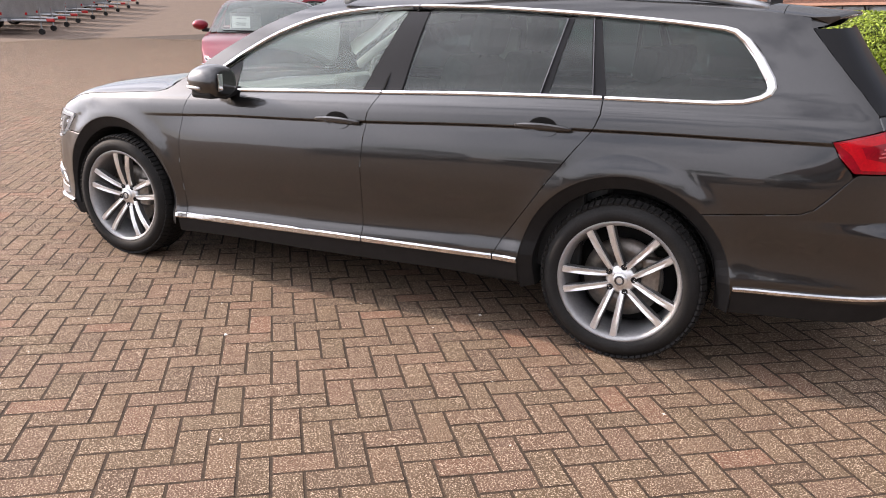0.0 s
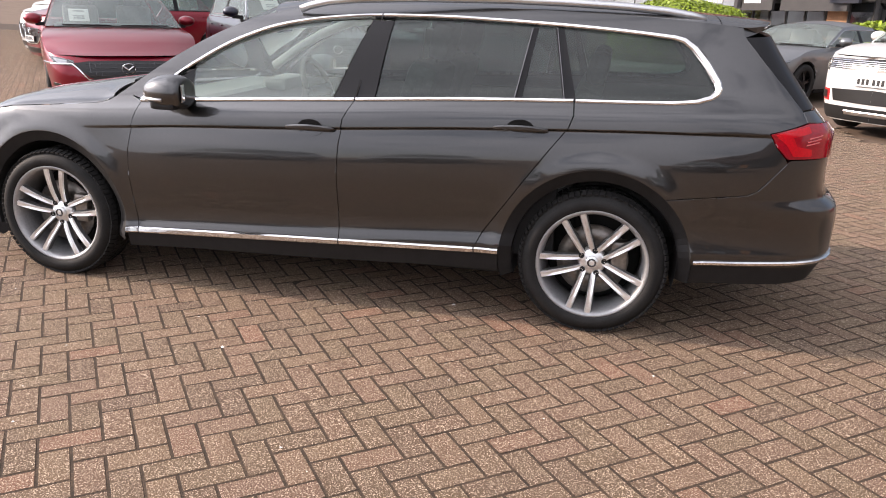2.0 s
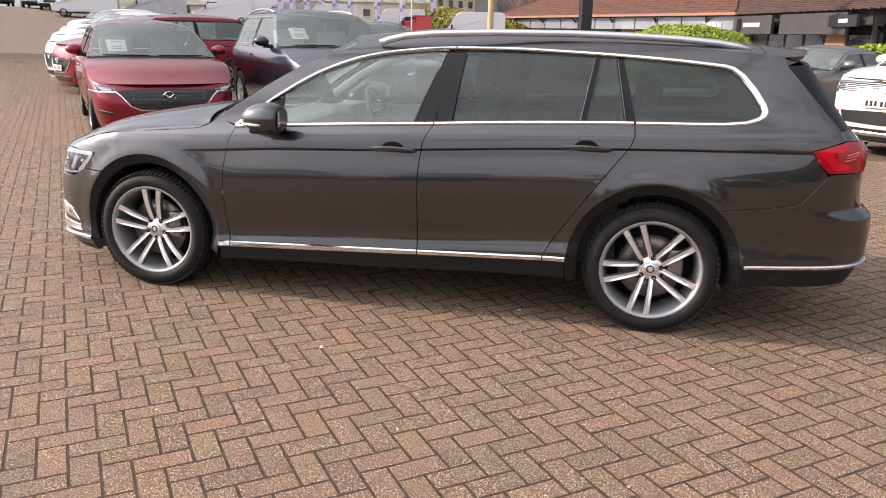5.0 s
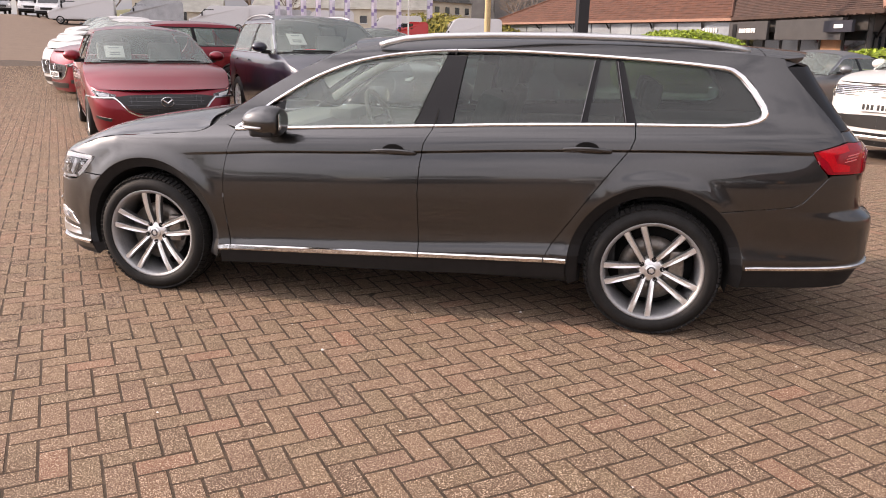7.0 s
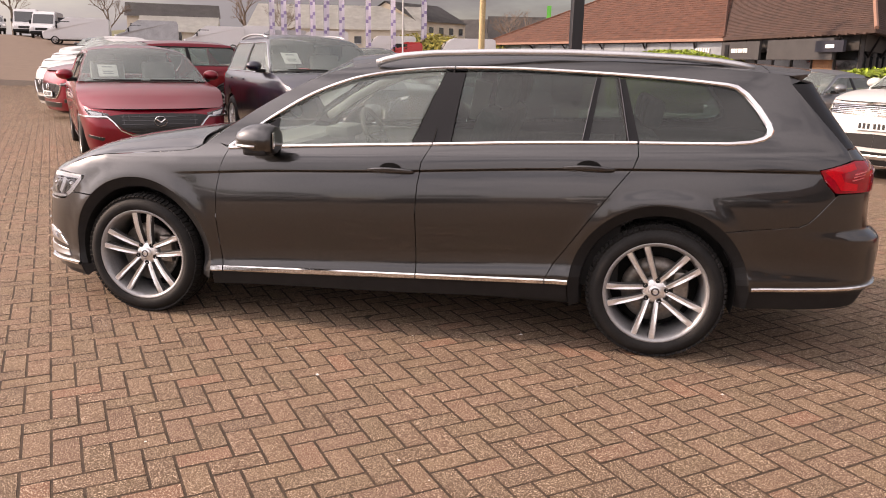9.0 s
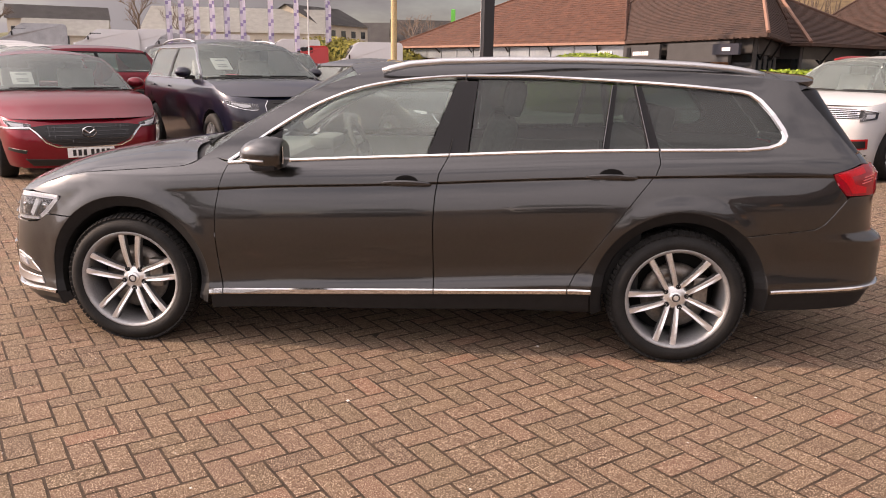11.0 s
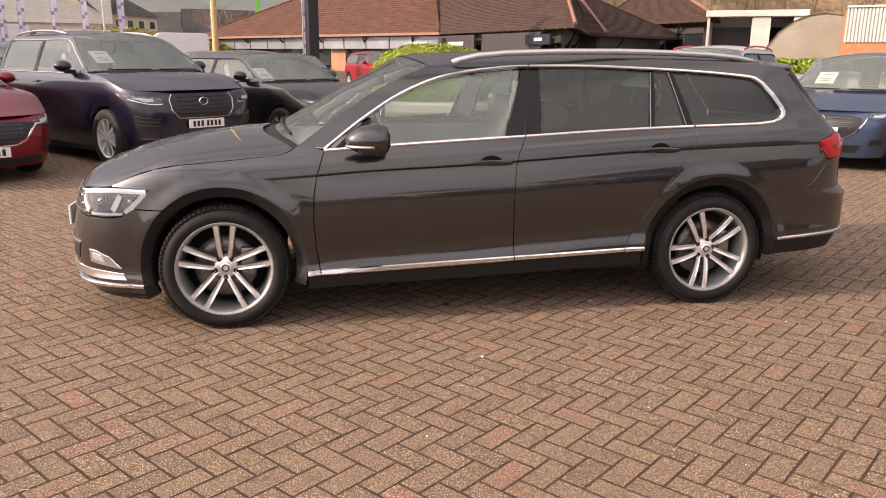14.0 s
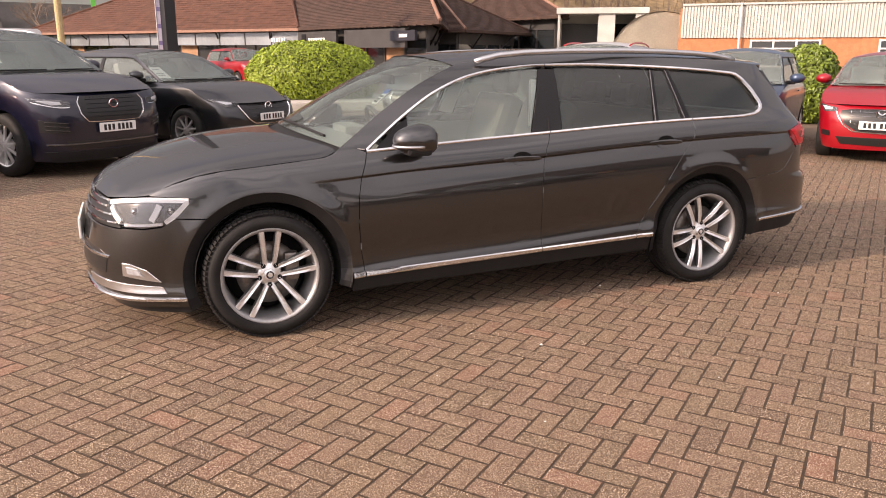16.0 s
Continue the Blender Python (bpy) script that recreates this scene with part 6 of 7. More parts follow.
CARS_NEAR = [
    ("saloon_car", "deep red saloon with black mesh grille and bright trim", "red", (-4.37, 4.26), ROW, SALOON, MAZDA, dict(rim="dark", card=True)),
    ("sport_utility_car", "dark navy sport utility car with large black mesh grille", "navy", (-2.16, 5.61), ROW, OFFROADER, CAT, dict(rails=True, card=True)),
    ("hatchback", "charcoal hatchback with black grille, parked beside a clipped hedge", "charcoal", (0.01, 7.24), ROW, COMPACT, HATCH, dict(rim="dark", card=True)),
    ("crossover_car", "white crossover with red fog-lamp surrounds and roof accents", "white", (4.59, 6.35), (-0.73, -0.68), TALL, CHEV, dict(rails="red_solid", accent="red_solid")),
    ("coupe", "matt grey coupe with black wheels in front of the hedge", "silver", (3.44, 10.34), (-0.67, -0.74), COUPE, RINGS, dict(rim="black", plate=False)),
    ("hatchback", "mid blue hatchback with a white number plate", "blue", (5.91, 4.34), (-0.80, -0.60), dict(HATCHBACK, height=1.55, W=0.88), HATCH, dict(card=True)),
    ("hatchback", "bright red hatchback with a black grille beside a laurel hedge", "scarlet", (7.41, 2.72), (-0.81, -0.59), HATCHBACK, HATCH, dict()),
    ("crossover_car", "red crossover with a plated nose at the end of a row", "red", (-10.3, 9.8), YARD, TALL, HATCH, dict(rim="dark")),
    # next four are invented, out of view, to be mirrored in the grey flank
    ("crossover_car", "unseen white crossover added for reflections in the grey car", "white", (-4.9, -8.4), (0.10, 1.0), TALL, CHEV, dict(plate=False)),
    ("hatchback", "unseen silver hatchback added for reflections in the grey car", "bronze", (-1.7, -8.7), (0.06, 1.0), HATCHBACK, HATCH, dict(plate=False)),
    ("saloon_car", "unseen white saloon added for reflections in the grey car", "white", (1.5, -8.3), (0.02, 1.0), SALOON, RINGS, dict(plate=False)),
    ("crossover_car", "unseen grey crossover added for reflections in the grey car", "silver", (4.8, -8.6), (-0.06, 1.0), TALL, HATCH, dict(plate=False)),
    ("estate_car", "grey-green estate behind the front row", "green", (-8.6, 19.0), (0.3, -0.95), TALL, RINGS, dict(rails=True, plate=False)),
]
for k, (x, y) in enumerate(WHITE_ROW):
    CARS_NEAR.append(("hatchback", "white hatchback in a row of pale cars", "white", (x, y), YARD, HATCHBACK if k % 2 else TALL, HATCH, dict(plate=False, group="row of white cars")))
for nm, lab, col, front, head, dims, face, more in CARS_NEAR:
    parked_car(nm, lab, col, front, head, face=face, **dims, **more)


# ---- buildings ----
def wall_run(bm, p, q, z0, z1, t):
    """A wall from p to q in plan, t thick."""
    p, q = Vector(p), Vector(q)
    d = q - p
    m = Matrix.Rotation(math.atan2(d.y, d.x), 4, "Z")
    c = (p + q) / 2
    add_box(bm, (c.x, c.y, (z0 + z1) / 2), (d.length, t, z1 - z0), m)


def hip_house(name, label, corner, along, out, length, depth, eave, pitch, mat, wall=True, lead=(0.5, 0.5)):
    """A hip-roofed block. corner: the front left eave corner in plan; along, out: unit ways of the front and of the depth."""
    u, w = Vector(along).normalized(), Vector(out).normalized()
    c = Vector(corner)
    b = thing(name, label, "building")
    roof_rise = depth / 2 * math.tan(radians(pitch))

    def P(s, t, z):
        q = c + u * s + w * t
        return Vector((q.x, q.y, z))
    e = [P(0, 0, eave), P(length, 0, eave), P(length, depth, eave), P(0, depth, eave)]
    r0, r1 = P(depth * lead[0], depth / 2, eave + roof_rise), P(max(length - depth * lead[1], depth * lead[0] + 0.01), depth / 2, eave + roof_rise)
    planes = [(e[0], e[1], r1, r0), (e[1], e[2], r1, r1), (e[2], e[3], r0, r1), (e[3], e[0], r0, r0)]
    bm = bmesh.new()
    for a0, a1, b1, b0 in planes:
        n = 38
        nn = (a1 - a0).cross(b0 - a0).normalized()
        if nn.z < 0:
            nn = -nn
        for k in range(n):
            t0, t1 = k / n, (k + 1) / n + 0.004
            p0, p1 = a0.lerp(b0, t0), a1.lerp(b1, t0)
            q0, q1 = a0.lerp(b0, min(1, t1)), a1.lerp(b1, min(1, t1))
            m = max(1, int((p1 - p0).length / 0.36))
            for j in range(m):
                s0, s1 = j / m, (j + 1) / m
                lift = 0.032
                try:
                    vs = [bm.verts.new(v) for v in (p0.lerp(p1, s0) + nn * lift, p0.lerp(p1, s1) + nn * lift, q0.lerp(q1, s1) + nn * 0.004, q0.lerp(q1, s0) + nn * 0.004, p0.lerp(p1, s0), p0.lerp(p1, s1))]
                    bm.faces.new(vs[:4])
                    bm.faces.new((vs[4], vs[5], vs[1], vs[0]))
                except ValueError:
                    pass
    ro = part("roof", bm, mat, b, "courses of brown concrete tiles")
    for s, t in ((e[0], r0), (e[1], r1), (e[2], r1), (e[3], r0), (r0, r1)):
        if (s - t).length > 0.3:
            raw("ridge_tiles", *sweep([s.lerp(t, k / 8) + Vector((0, 0, 0.05)) for k in range(9)], 0.085, 6), M["fascia"] if mat is M["tile_dark"] and s is e[1] else mat, ro)
    for a0, a1 in zip(e, e[1:] + e[:1]):
        bm = bmesh.new()
        wall_run(bm, a0.xy, a1.xy, eave - 0.13, eave + 0.02, 0.06)
        part("fascia_board", bm, M["fascia"] if mat is M["tile"] else M["tile_dark"], b)
        n = int((a1 - a0).length / 0.6)
        bm = bmesh.new()
        for k in range(n):
            q = a0.lerp(a1, (k + 0.5) / n)
            inn = (sum(e, Vector()) / 4 - q).normalized() * 0.25
            add_box(bm, (q.x + inn.x, q.y + inn.y, eave - 0.13), (0.30, 0.30, 0.06))
        part("eaves_soffit", bm, M["tile_dark"], b)["kind"] = "stuff"
    if wall:
        inset = 1.0
        f = [P(inset, inset, 0), P(length - inset, inset, 0), P(length - inset, depth - inset, 0), P(inset, depth - inset, 0)]
        for k, (a0, a1) in enumerate(zip(f, f[1:] + f[:1])):
            bm = bmesh.new()
            wall_run(bm, a0.xy, a1.xy, -0.02, 0.5, 0.24)
            wall_run(bm, a0.xy, a1.xy, eave - 0.75, eave - 0.1, 0.24)
            part("wall", bm, M["cladding"], b)
            n = max(3, int((a1 - a0).length / 1.6))
            for j in range(n):
                p0, p1 = a0.lerp(a1, (j + 0.05) / n), a0.lerp(a1, (j + 0.95) / n)
                bm = bmesh.new()
                wall_run(bm, p0.xy, p1.xy, 0.5, eave - 0.75, 0.05)
                part("window", bm, M["wood"] if (j * 5 + k) % 7 == 3 else M["shop_glass"], b)
                bm = bmesh.new()
                q = a0.lerp(a1, j / n)
                add_box(bm, (q.x, q.y, eave / 2), (0.14, 0.14, eave - 0.2))
                part("mullion", bm, M["cladding"], b)
        # slanted struts under the eaves
        for a0, a1, f0, f1 in zip(e, e[1:] + e[:1], f, f[1:] + f[:1]):
            n = max(2, int((a1 - a0).length / 4))
            for j in range(n):
                bm = bmesh.new()
                s = (j + 0.5) / n
                o = f0.lerp(f1, s)
                add_cyl(bm, (*a0.lerp(a1, s).lerp(o, 0.2).xy, eave - 0.15), (o.x, o.y, eave - 1.0), 0.05, seg=6)
                part("eaves_strut", bm, M["black_metal"], b)
    return b


c1 = Vector((7.3, 40.1))
u1 = Vector((0.60, -0.80))
hip_house("showroom", "low showroom with brown hipped tile roof and dark shopfront", c1 - u1 * 27, u1, (0.80, 0.60), 27, 24, 2.84, 27, M["tile"])
u2 = Vector((0.28, -0.96)).normalized()
w2 = Vector((0.96, 0.28)).normalized()
hip_house("showroom_wing", "showroom wing with darker brown hipped roof and sign band", c1 - u2 * 8.0, u2, (0.42, 0.91), 21.0, 12.9, 2.86, 27, M["tile_dark"], lead=(0.5, 0.2))
hip_house("showroom_annexe", "brown-roofed annexe that joins the end of the showroom wing", (8.6, 41.0), (0.763, -0.646), (0.80, 0.60), 9.0, 9.0, 2.75, 30, M["tile_dark"], lead=(0.3, 0.5))
hip_house("far_annexe", "further brown tiled roof behind the showroom", (19.7, 48.1), (0.25, -0.97), (0.5, 0.87), 12, 11.0, 3.71, 27, M["tile_dark"])

# unseen block behind the camera, added so the car's side mirrors a building
hip_house("workshop_block", "unseen brown-roofed block added for reflections in the grey car", (30.0, -17.0), (-0.80, -0.60), (0.60, -0.80), 26, 12, 2.9, 27, M["tile_dark"])

# sign bands hung under the eaves
for s0, s1, z0, z1, mat, bars in ((0.2, 4.4, 1.75, 2.62, "cladding", "peak"), (5.2, 10.6, 1.75, 2.62, "cladding", ""), (9.6, 11.6, 2.05, 2.5, "navy", "small")):
    sg = thing("sign_board", "dark fascia sign with pale lettering", "sign")
    a0, a1 = c1 + u2 * s0 - w2 * (0.10 if mat == "cladding" else 0.28), c1 + u2 * s1 - w2 * (0.10 if mat == "cladding" else 0.28)
    bm = bmesh.new()
    wall_run(bm, a0, a1, z0, z1, 0.12)
    part("board", bm, M[mat], sg)
    if bars:
        n = 7 if bars == "peak" else 6
        for k in range(n):
            f0 = 0.30 + 0.44 * k / n if bars == "peak" else 0.40 + 0.30 * k / n
            p = a0.lerp(a1, f0) - w2 * 0.08
            bm = bmesh.new()
            h = 0.20 if bars == "peak" else 0.14
            wall_run(bm, p, p + u2 * (0.18 if bars == "peak" else 0.11), (z0 + z1) / 2 - h / 2, (z0 + z1) / 2 + h / 2, 0.02)
            part("letter_bar", bm, M["bright"], sg)
        if bars == "peak":
            p = a0.lerp(a1, 0.12) - w2 * 0.09
            bm = bmesh.new()
            wall_run(bm, p, p + u2 * 0.45, z0 + 0.12, z1 - 0.12, 0.02)
            part("emblem", bm, M["gloss_black"], sg)
sg = thing("sign_board", "band of pale blue-grey panels with white lettering", "sign")
w1 = Vector((0.8, 0.6))
for k in range(12):
    q = c1 - u1 * (26.2 - 2.15 * k) + w1 * 0.55
    bm = bmesh.new()
    wall_run(bm, q + u1 * 0.05, q + u1 * 2.10, 1.95, 2.66, 0.10)
    part("panel", bm, M["pale_panel"], sg)
a0, a1 = c1 - u1 * 6.0 + w1 * 0.52, c1 - u1 * 0.4 + w1 * 0.52
for k in range(6):
    p = a0.lerp(a1, 0.62 + 0.035 * k) - Vector((0.8, 0.6)) * 0.07
    bm = bmesh.new()
    wall_run(bm, p, p + u1 * 0.12, 2.12, 2.34, 0.02)
    part("letter_bar", bm, M["bright"], sg)

# corrugated shed on a brick base
shed = thing("workshop_shed", "cream corrugated workshop on an orange brick base", "building")
s0, su = Vector((26.3, 30.6)), Vector((0.70, -0.714)).normalized()
sn = Vector((su.y, -su.x))
sn = -sn if sn.dot(Vector((-2, -4.7)) - s0) < 0 else sn
bm = bmesh.new()
for k in range(190):
    p = s0 + su * (0.16 * k)
    wall_run(bm, p + su * 0.02 + sn * 0.10, p + su * 0.10 + sn * 0.10, 2.35, 4.02, 0.05)
wall_run(bm, s0, s0 + su * 30.4, 2.35, 4.02, 0.14)
part("cladding", bm, M["white_clad"], shed, "vertical ribbed cream sheeting")
bm = bmesh.new()
wall_run(bm, s0 - sn * 0.1, s0 + su * 30.4 - sn * 0.1, -0.02, 2.35, 0.25)
wall_run(bm, s0 - sn * 4, s0 - sn * 0.1, -0.02, 3.9, 0.25)
part("brick_base", bm, M["mortar"], shed, "orange brick wall")
for k in range(4):
    p = s0 + su * (3.6 + 6.0 * k) + sn * 0.03
    win = part("window", box((0, 0, 0), (0.1, 0.1, 0.1)), M["shop_glass"], shed)
    win.data.clear_geometry()
    bm = bmesh.new()
    wall_run(bm, p, p + su * 3.3, 0.9, 2.2, 0.08)
    bm.to_mesh(win.data)
    bm.free()
    bm = bmesh.new()
    for j in range(4):
        wall_run(bm, p + su * (3.3 * j / 3 - 0.05) + sn * 0.05, p + su * (3.3 * j / 3 + 0.05) + sn * 0.05, 0.85, 2.25, 0.08)
    for z in (0.88, 1.35, 1.80, 2.2):
        wall_run(bm, p + sn * 0.05, p + su * 3.3 + sn * 0.05, z - 0.04, z + 0.04, 0.085)
    part("window_frame", bm, M["white"], win)
bm = bmesh.new()
wall_run(bm, s0 - sn * 0.4, s0 + su * 30.4 - sn * 0.4, 4.02, 4.12, 1.2)
part("roof_edge", bm, M["white_clad"], shed)
bm = bmesh.new()
add_cyl(bm, (*(s0 + su * 3.0 + sn * 0.25), 0), (*(s0 + su * 3.0 + sn * 0.25), 4.1), 0.055, seg=8)
part("downpipe", bm, M["white"], shed)


def canopy_van(front, heading, label, L=5.6, W=2.05, H=2.5, mat="white_van", name="van"):
    """A panel van with cab, screen, side windows, lamps and wheels."""
    hx, hy = Vector(heading).normalized()
    c = Vector(front) - Vector((hx, hy)) * (L / 2)
    van = thing(name, label, "van", pose(c.x, c.y, rise(c.x, c.y), 0, 0, math.degrees(math.atan2(hy, hx) - math.pi)))
    n0 = -L / 2
    prof = [(n0, 0.40), (n0 + 0.02, 0.85), (n0 + 0.30, 1.12), (n0 + 0.85, 1.28), (n0 + 1.50, H - 0.28), (n0 + 1.95, H), (L / 2 - 0.15, H), (L / 2, H - 0.2), (L / 2, 0.40)]
    bm = bmesh.new()
    lo = [bm.verts.new((x, -W / 2 * (0.93 if z > 1.4 else 1.0), z)) for x, z in prof]
    hi = [bm.verts.new((x, W / 2 * (0.93 if z > 1.4 else 1.0), z)) for x, z in prof]
    bm.faces.new(lo)
    bm.faces.new(hi[::-1])
    for i in range(len(prof)):
        j = (i + 1) % len(prof)
        bm.faces.new((lo[i], hi[i], hi[j], lo[j]))
    bmesh.ops.recalc_face_normals(bm, faces=bm.faces)
    bmesh.ops.bevel(bm, geom=bm.edges[:], offset=0.06, segments=2, affect="EDGES")
    part("body", bm, M[mat], van)
    q = 0.5 / math.hypot(0.65, H - 1.56)
    sc = part("windscreen", box((0, 0, 0), (math.hypot(0.6, H - 1.62), W * 0.84, 0.03), None, 0.01), M["shop_glass"], van)
    sc.matrix_local = Matrix.Translation((n0 + 1.15, 0, (1.28 + H - 0.28) / 2 + 0.03)) @ Matrix.Rotation(-math.atan2(H - 1.56, 0.65), 4, "Y")
    for s in (-1, 1):
        part("side_window", box((n0 + 1.75, s * W * 0.472, 1.62), (0.85, 0.03, 0.50), None, 0.01), M["shop_glass"], van)
        part("headlight", box((n0 + 0.10, s * W * 0.40, 0.92), (0.20, 0.26, 0.24), None, 0.05), M["white_lens"], van)
        part("mirror", box((n0 + 1.15, s * (W / 2 + 0.10), 1.45), (0.12, 0.20, 0.32), None, 0.04), M["plastic"], van)
        for x in (n0 + 0.95, L / 2 - 1.0):
            w = link("wheel", PLAIN_TYRE, None, van)
            w.matrix_local = Matrix.Translation((x, s * (W / 2 - 0.10), 0.335)) @ Matrix.Rotation(0 if s < 0 else math.pi, 4, "Z")
            link("rim", RIMS["dark"], None, w)
    part("grille", box((n0 + 0.0, 0, 0.80), (0.05, W * 0.5, 0.22), None, 0.01), M["mesh_black"], van)
    part("bumper", box((n0 + 0.05, 0, 0.50), (0.16, W * 0.96, 0.24), None, 0.04), M["plastic"], van)
    part("underbody", box((0.1, 0, 0.40), (L - 0.5, W - 0.5, 0.2)), M["dark"], van)
    return van


canopy_van((-50.0, 60.0), (0.45, -0.89), "white panel van parked far along the yard", H=2.45)
canopy_van((-55.0, 64.0), (0.55, -0.83), "white motorhome with a tall body far along the yard", L=6.6, W=2.2, H=2.6)
canopy_van((-60.5, 66.5), (0.75, -0.66), "grey van at the end of the line of vans", L=5.0, H=2.0, mat="galv")
canopy_van((-12.2, 54.0), (-0.95, -0.3), "white panel van with a dark rear door", L=5.2, H=2.55)
hut = thing("white_store", "white steel store with a dark open bay", "building", pose(25.0, 36.4, 0, 0, 0, -33))
part("roof", box((0, 0, 3.95), (5.3, 3.4, 0.34), None, 0.03), M["white_clad"], hut)
part("back_wall", box((0, 1.5, 1.9), (5.1, 0.12, 3.8)), M["white_clad"], hut)
for x in (-2.5, -0.15, 2.5):
    part("side_wall", box((x, 0, 1.9), (0.14, 3.0, 3.8)), M["white_clad"], hut)
part("front_panel", box((0.3, -1.5, 1.9), (0.9, 0.1, 3.7)), M["white_clad"], hut)
part("front_panel", box((2.2, -1.5, 1.9), (0.6, 0.1, 3.7)), M["white_clad"], hut)
# dark sheets before the cream back wall put the bays' shade into colour
part("bay_lining", box((-1.35, 1.2, 1.7), (2.2, 0.1, 3.2)), M["cladding"], hut)
part("bay_lining", box((1.3, 1.2, 1.7), (1.2, 0.1, 3.2)), M["dark"], hut)
part("lower_panel", box((1.3, -1.5, 1.0), (1.2, 0.1, 2.0)), M["white_clad"], hut)
tent = thing("arched_store", "pale arched fabric store", "building", pose(28.6, 35.3, 0, 0, 0, -38))
v, f = [], []
for k in range(13):
    a = math.pi * k / 12
    for yy in (-4, 4):
        v.append((3.0 * math.cos(a), yy, 3.85 * math.sin(a) ** 0.8))
raw("cover", v, [(2 * i, 2 * i + 1, 2 * i + 3, 2 * i + 2) for i in range(12)], M["concrete"], tent, smooth=True)
for yy in (-3.9, 3.9):
    bm = bmesh.new()
    bm.faces.new([bm.verts.new((2.99 * math.cos(math.pi * k / 12), yy, 3.84 * math.sin(math.pi * k / 12) ** 0.8)) for k in range(13)])
    bmesh.ops.solidify(bm, geom=bm.faces[:], thickness=0.06)
    part("end_wall", bm, M["stone"], tent)
for k in range(4):
    x, y = -45.5 + 4.9 * k, 54.6 + 2.7 * k
    canopy_van((x, y), (-0.87, -0.49), "pale caravan in a line along the yard", L=5.2, W=2.2, H=2.2 + 0.1 * (k % 2), mat="galv" if k % 2 else "white_van", name="caravan")
for x, y in ((-33.0, 62.3), (-27.6, 64.6), (-21.5, 66.0)):
    canopy_van((x, y), (-0.93, -0.36), "long white van side-on behind the flags", L=5.4, W=2.1, H=2.5)
red = canopy_van((-16.6, 56.5), (-0.95, -0.3), "red delivery van far behind the parked cars", L=3.4, H=2.0, mat="red_solid")
for k, (x, y, col) in enumerate(((-5.5, 17.5, "charcoal"), (-3.0, 19.5, "silver"), (-0.2, 21.0, "charcoal"), (3.4, 28.0, "scarlet"), (-11.5, 27.0, "navy"), (-8.2, 29.0, "silver"), (-14.8, 30.0, "bronze"), (-26.6, 33.5, "charcoal"), (9.5, 16.5, "white"), (12.8, 19.8, "charcoal"), (14.6, 17.0, "bronze"))):
    parked_car("hatchback", "parked car standing far along the forecourt", col, (x, y), (0.3, -0.95) if x < 5 else (-0.75, -0.6), face=HATCH, plate=False, seats=False, group="far parked cars", **(TALL if k % 3 == 0 else COMPACT))


# ---- trailers ----
def trailer(m):
    t = thing("box_trailer", "grey box trailer resting on its jockey wheel", "trailer", m, "row of trailers")
    part("body", box((2.2, 0, 1.15), (3.0, 1.9, 1.2), None, 0.05), M["galv"], t)
    part("frame", box((2.1, 0, 0.50), (3.2, 1.6, 0.10), None, 0.02), M["galv"], t)
    for s in (-1, 1):
        bm = bmesh.new()
        add_cyl(bm, (0.72, s * 0.62, 0.50), (-0.55, 0, 0.50), 0.045, seg=8)
        part("drawbar", bm, M["galv"], t)
        part("reflector", box((0.69, s * 0.86, 0.72), (0.02, 0.12, 0.10)), M["red_lens"], t)
        w = link("wheel", PLAIN_TYRE, None, t)
        w.matrix_local = Matrix.Translation((2.5, s * 0.98, 0.335)) @ Matrix.Rotation(0 if s < 0 else math.pi, 4, "Z")
        link("rim", RIMS["dark"], None, w)
        part("mudguard", box((2.5, s * 0.98, 0.72), (0.85, 0.26, 0.05), None, 0.02), M["plastic"], t)
    part("coupling", box((-0.68, 0, 0.53), (0.30, 0.10, 0.12), None, 0.03), M["red_solid"], t)
    bm = bmesh.new()
    add_cyl(bm, (-0.35, 0.08, 0.20), (-0.35, 0.08, 0.95), 0.03, seg=8)
    add_cyl(bm, (-0.35, 0.0, 0.95), (-0.35, 0.2, 0.97), 0.015, seg=6)
    jw = part("jockey_post", bm, M["galv"], t)
    bm = bmesh.new()
    add_cyl(bm, (-0.35, 0.03, 0.11), (-0.35, 0.13, 0.11), 0.11, seg=16)
    part("jockey_wheel", bm, M["rubber"], jw)
    return t


tr = trailer(pose(-25.0, 16.3, rise(-25.0, 16.3), 0, 0, 205))
for x, y in ((-26.8, 18.2), (-29.0, 20.6), (-31.4, 23.2), (-33.9, 26.2), (-36.6, 29.4), (-39.6, 33.0), (-42.8, 36.8), (-46.4, 41.0)):
    copy_thing(tr, pose(x, y, rise(x, y), 0, 0, 205 + random.uniform(-4, 4)))


# ---- poles and flags ----
def column(name, label, x, y, h, r, mat, cat="post", r2=None):
    bm = bmesh.new()
    add_cyl(bm, (0, 0, 0), (0, 0, h), r, r2 or r, seg=14)
    add_cyl(bm, (0, 0, 0), (0, 0, 0.25), r * 1.5, r * 1.3, seg=14)
    ob = part(name, bm, M[mat])
    ob.location = (x, y, 0)
    return tagged(ob, label, cat)


mast = thing("sign_mast", "tall square black sign mast", "post", pose(-0.17, 29.8, 0, 0, 0, 20))
part("shaft", box((0, 0, 4.0), (0.46, 0.46, 8.0), None, 0.02), M["black_metal"], mast)
part("footing", box((0, 0, 0.08), (0.7, 0.7, 0.18), None, 0.02), M["concrete"], mast)
column("timber_pole", "weathered yellowish timber pole", -4.2, 29.6, 9.0, 0.14, "timber_pole", "pole", 0.11)
column("flag_pole", "thin pale flag pole", -13.0, 50.0, 9.0, 0.05, "white", "pole")


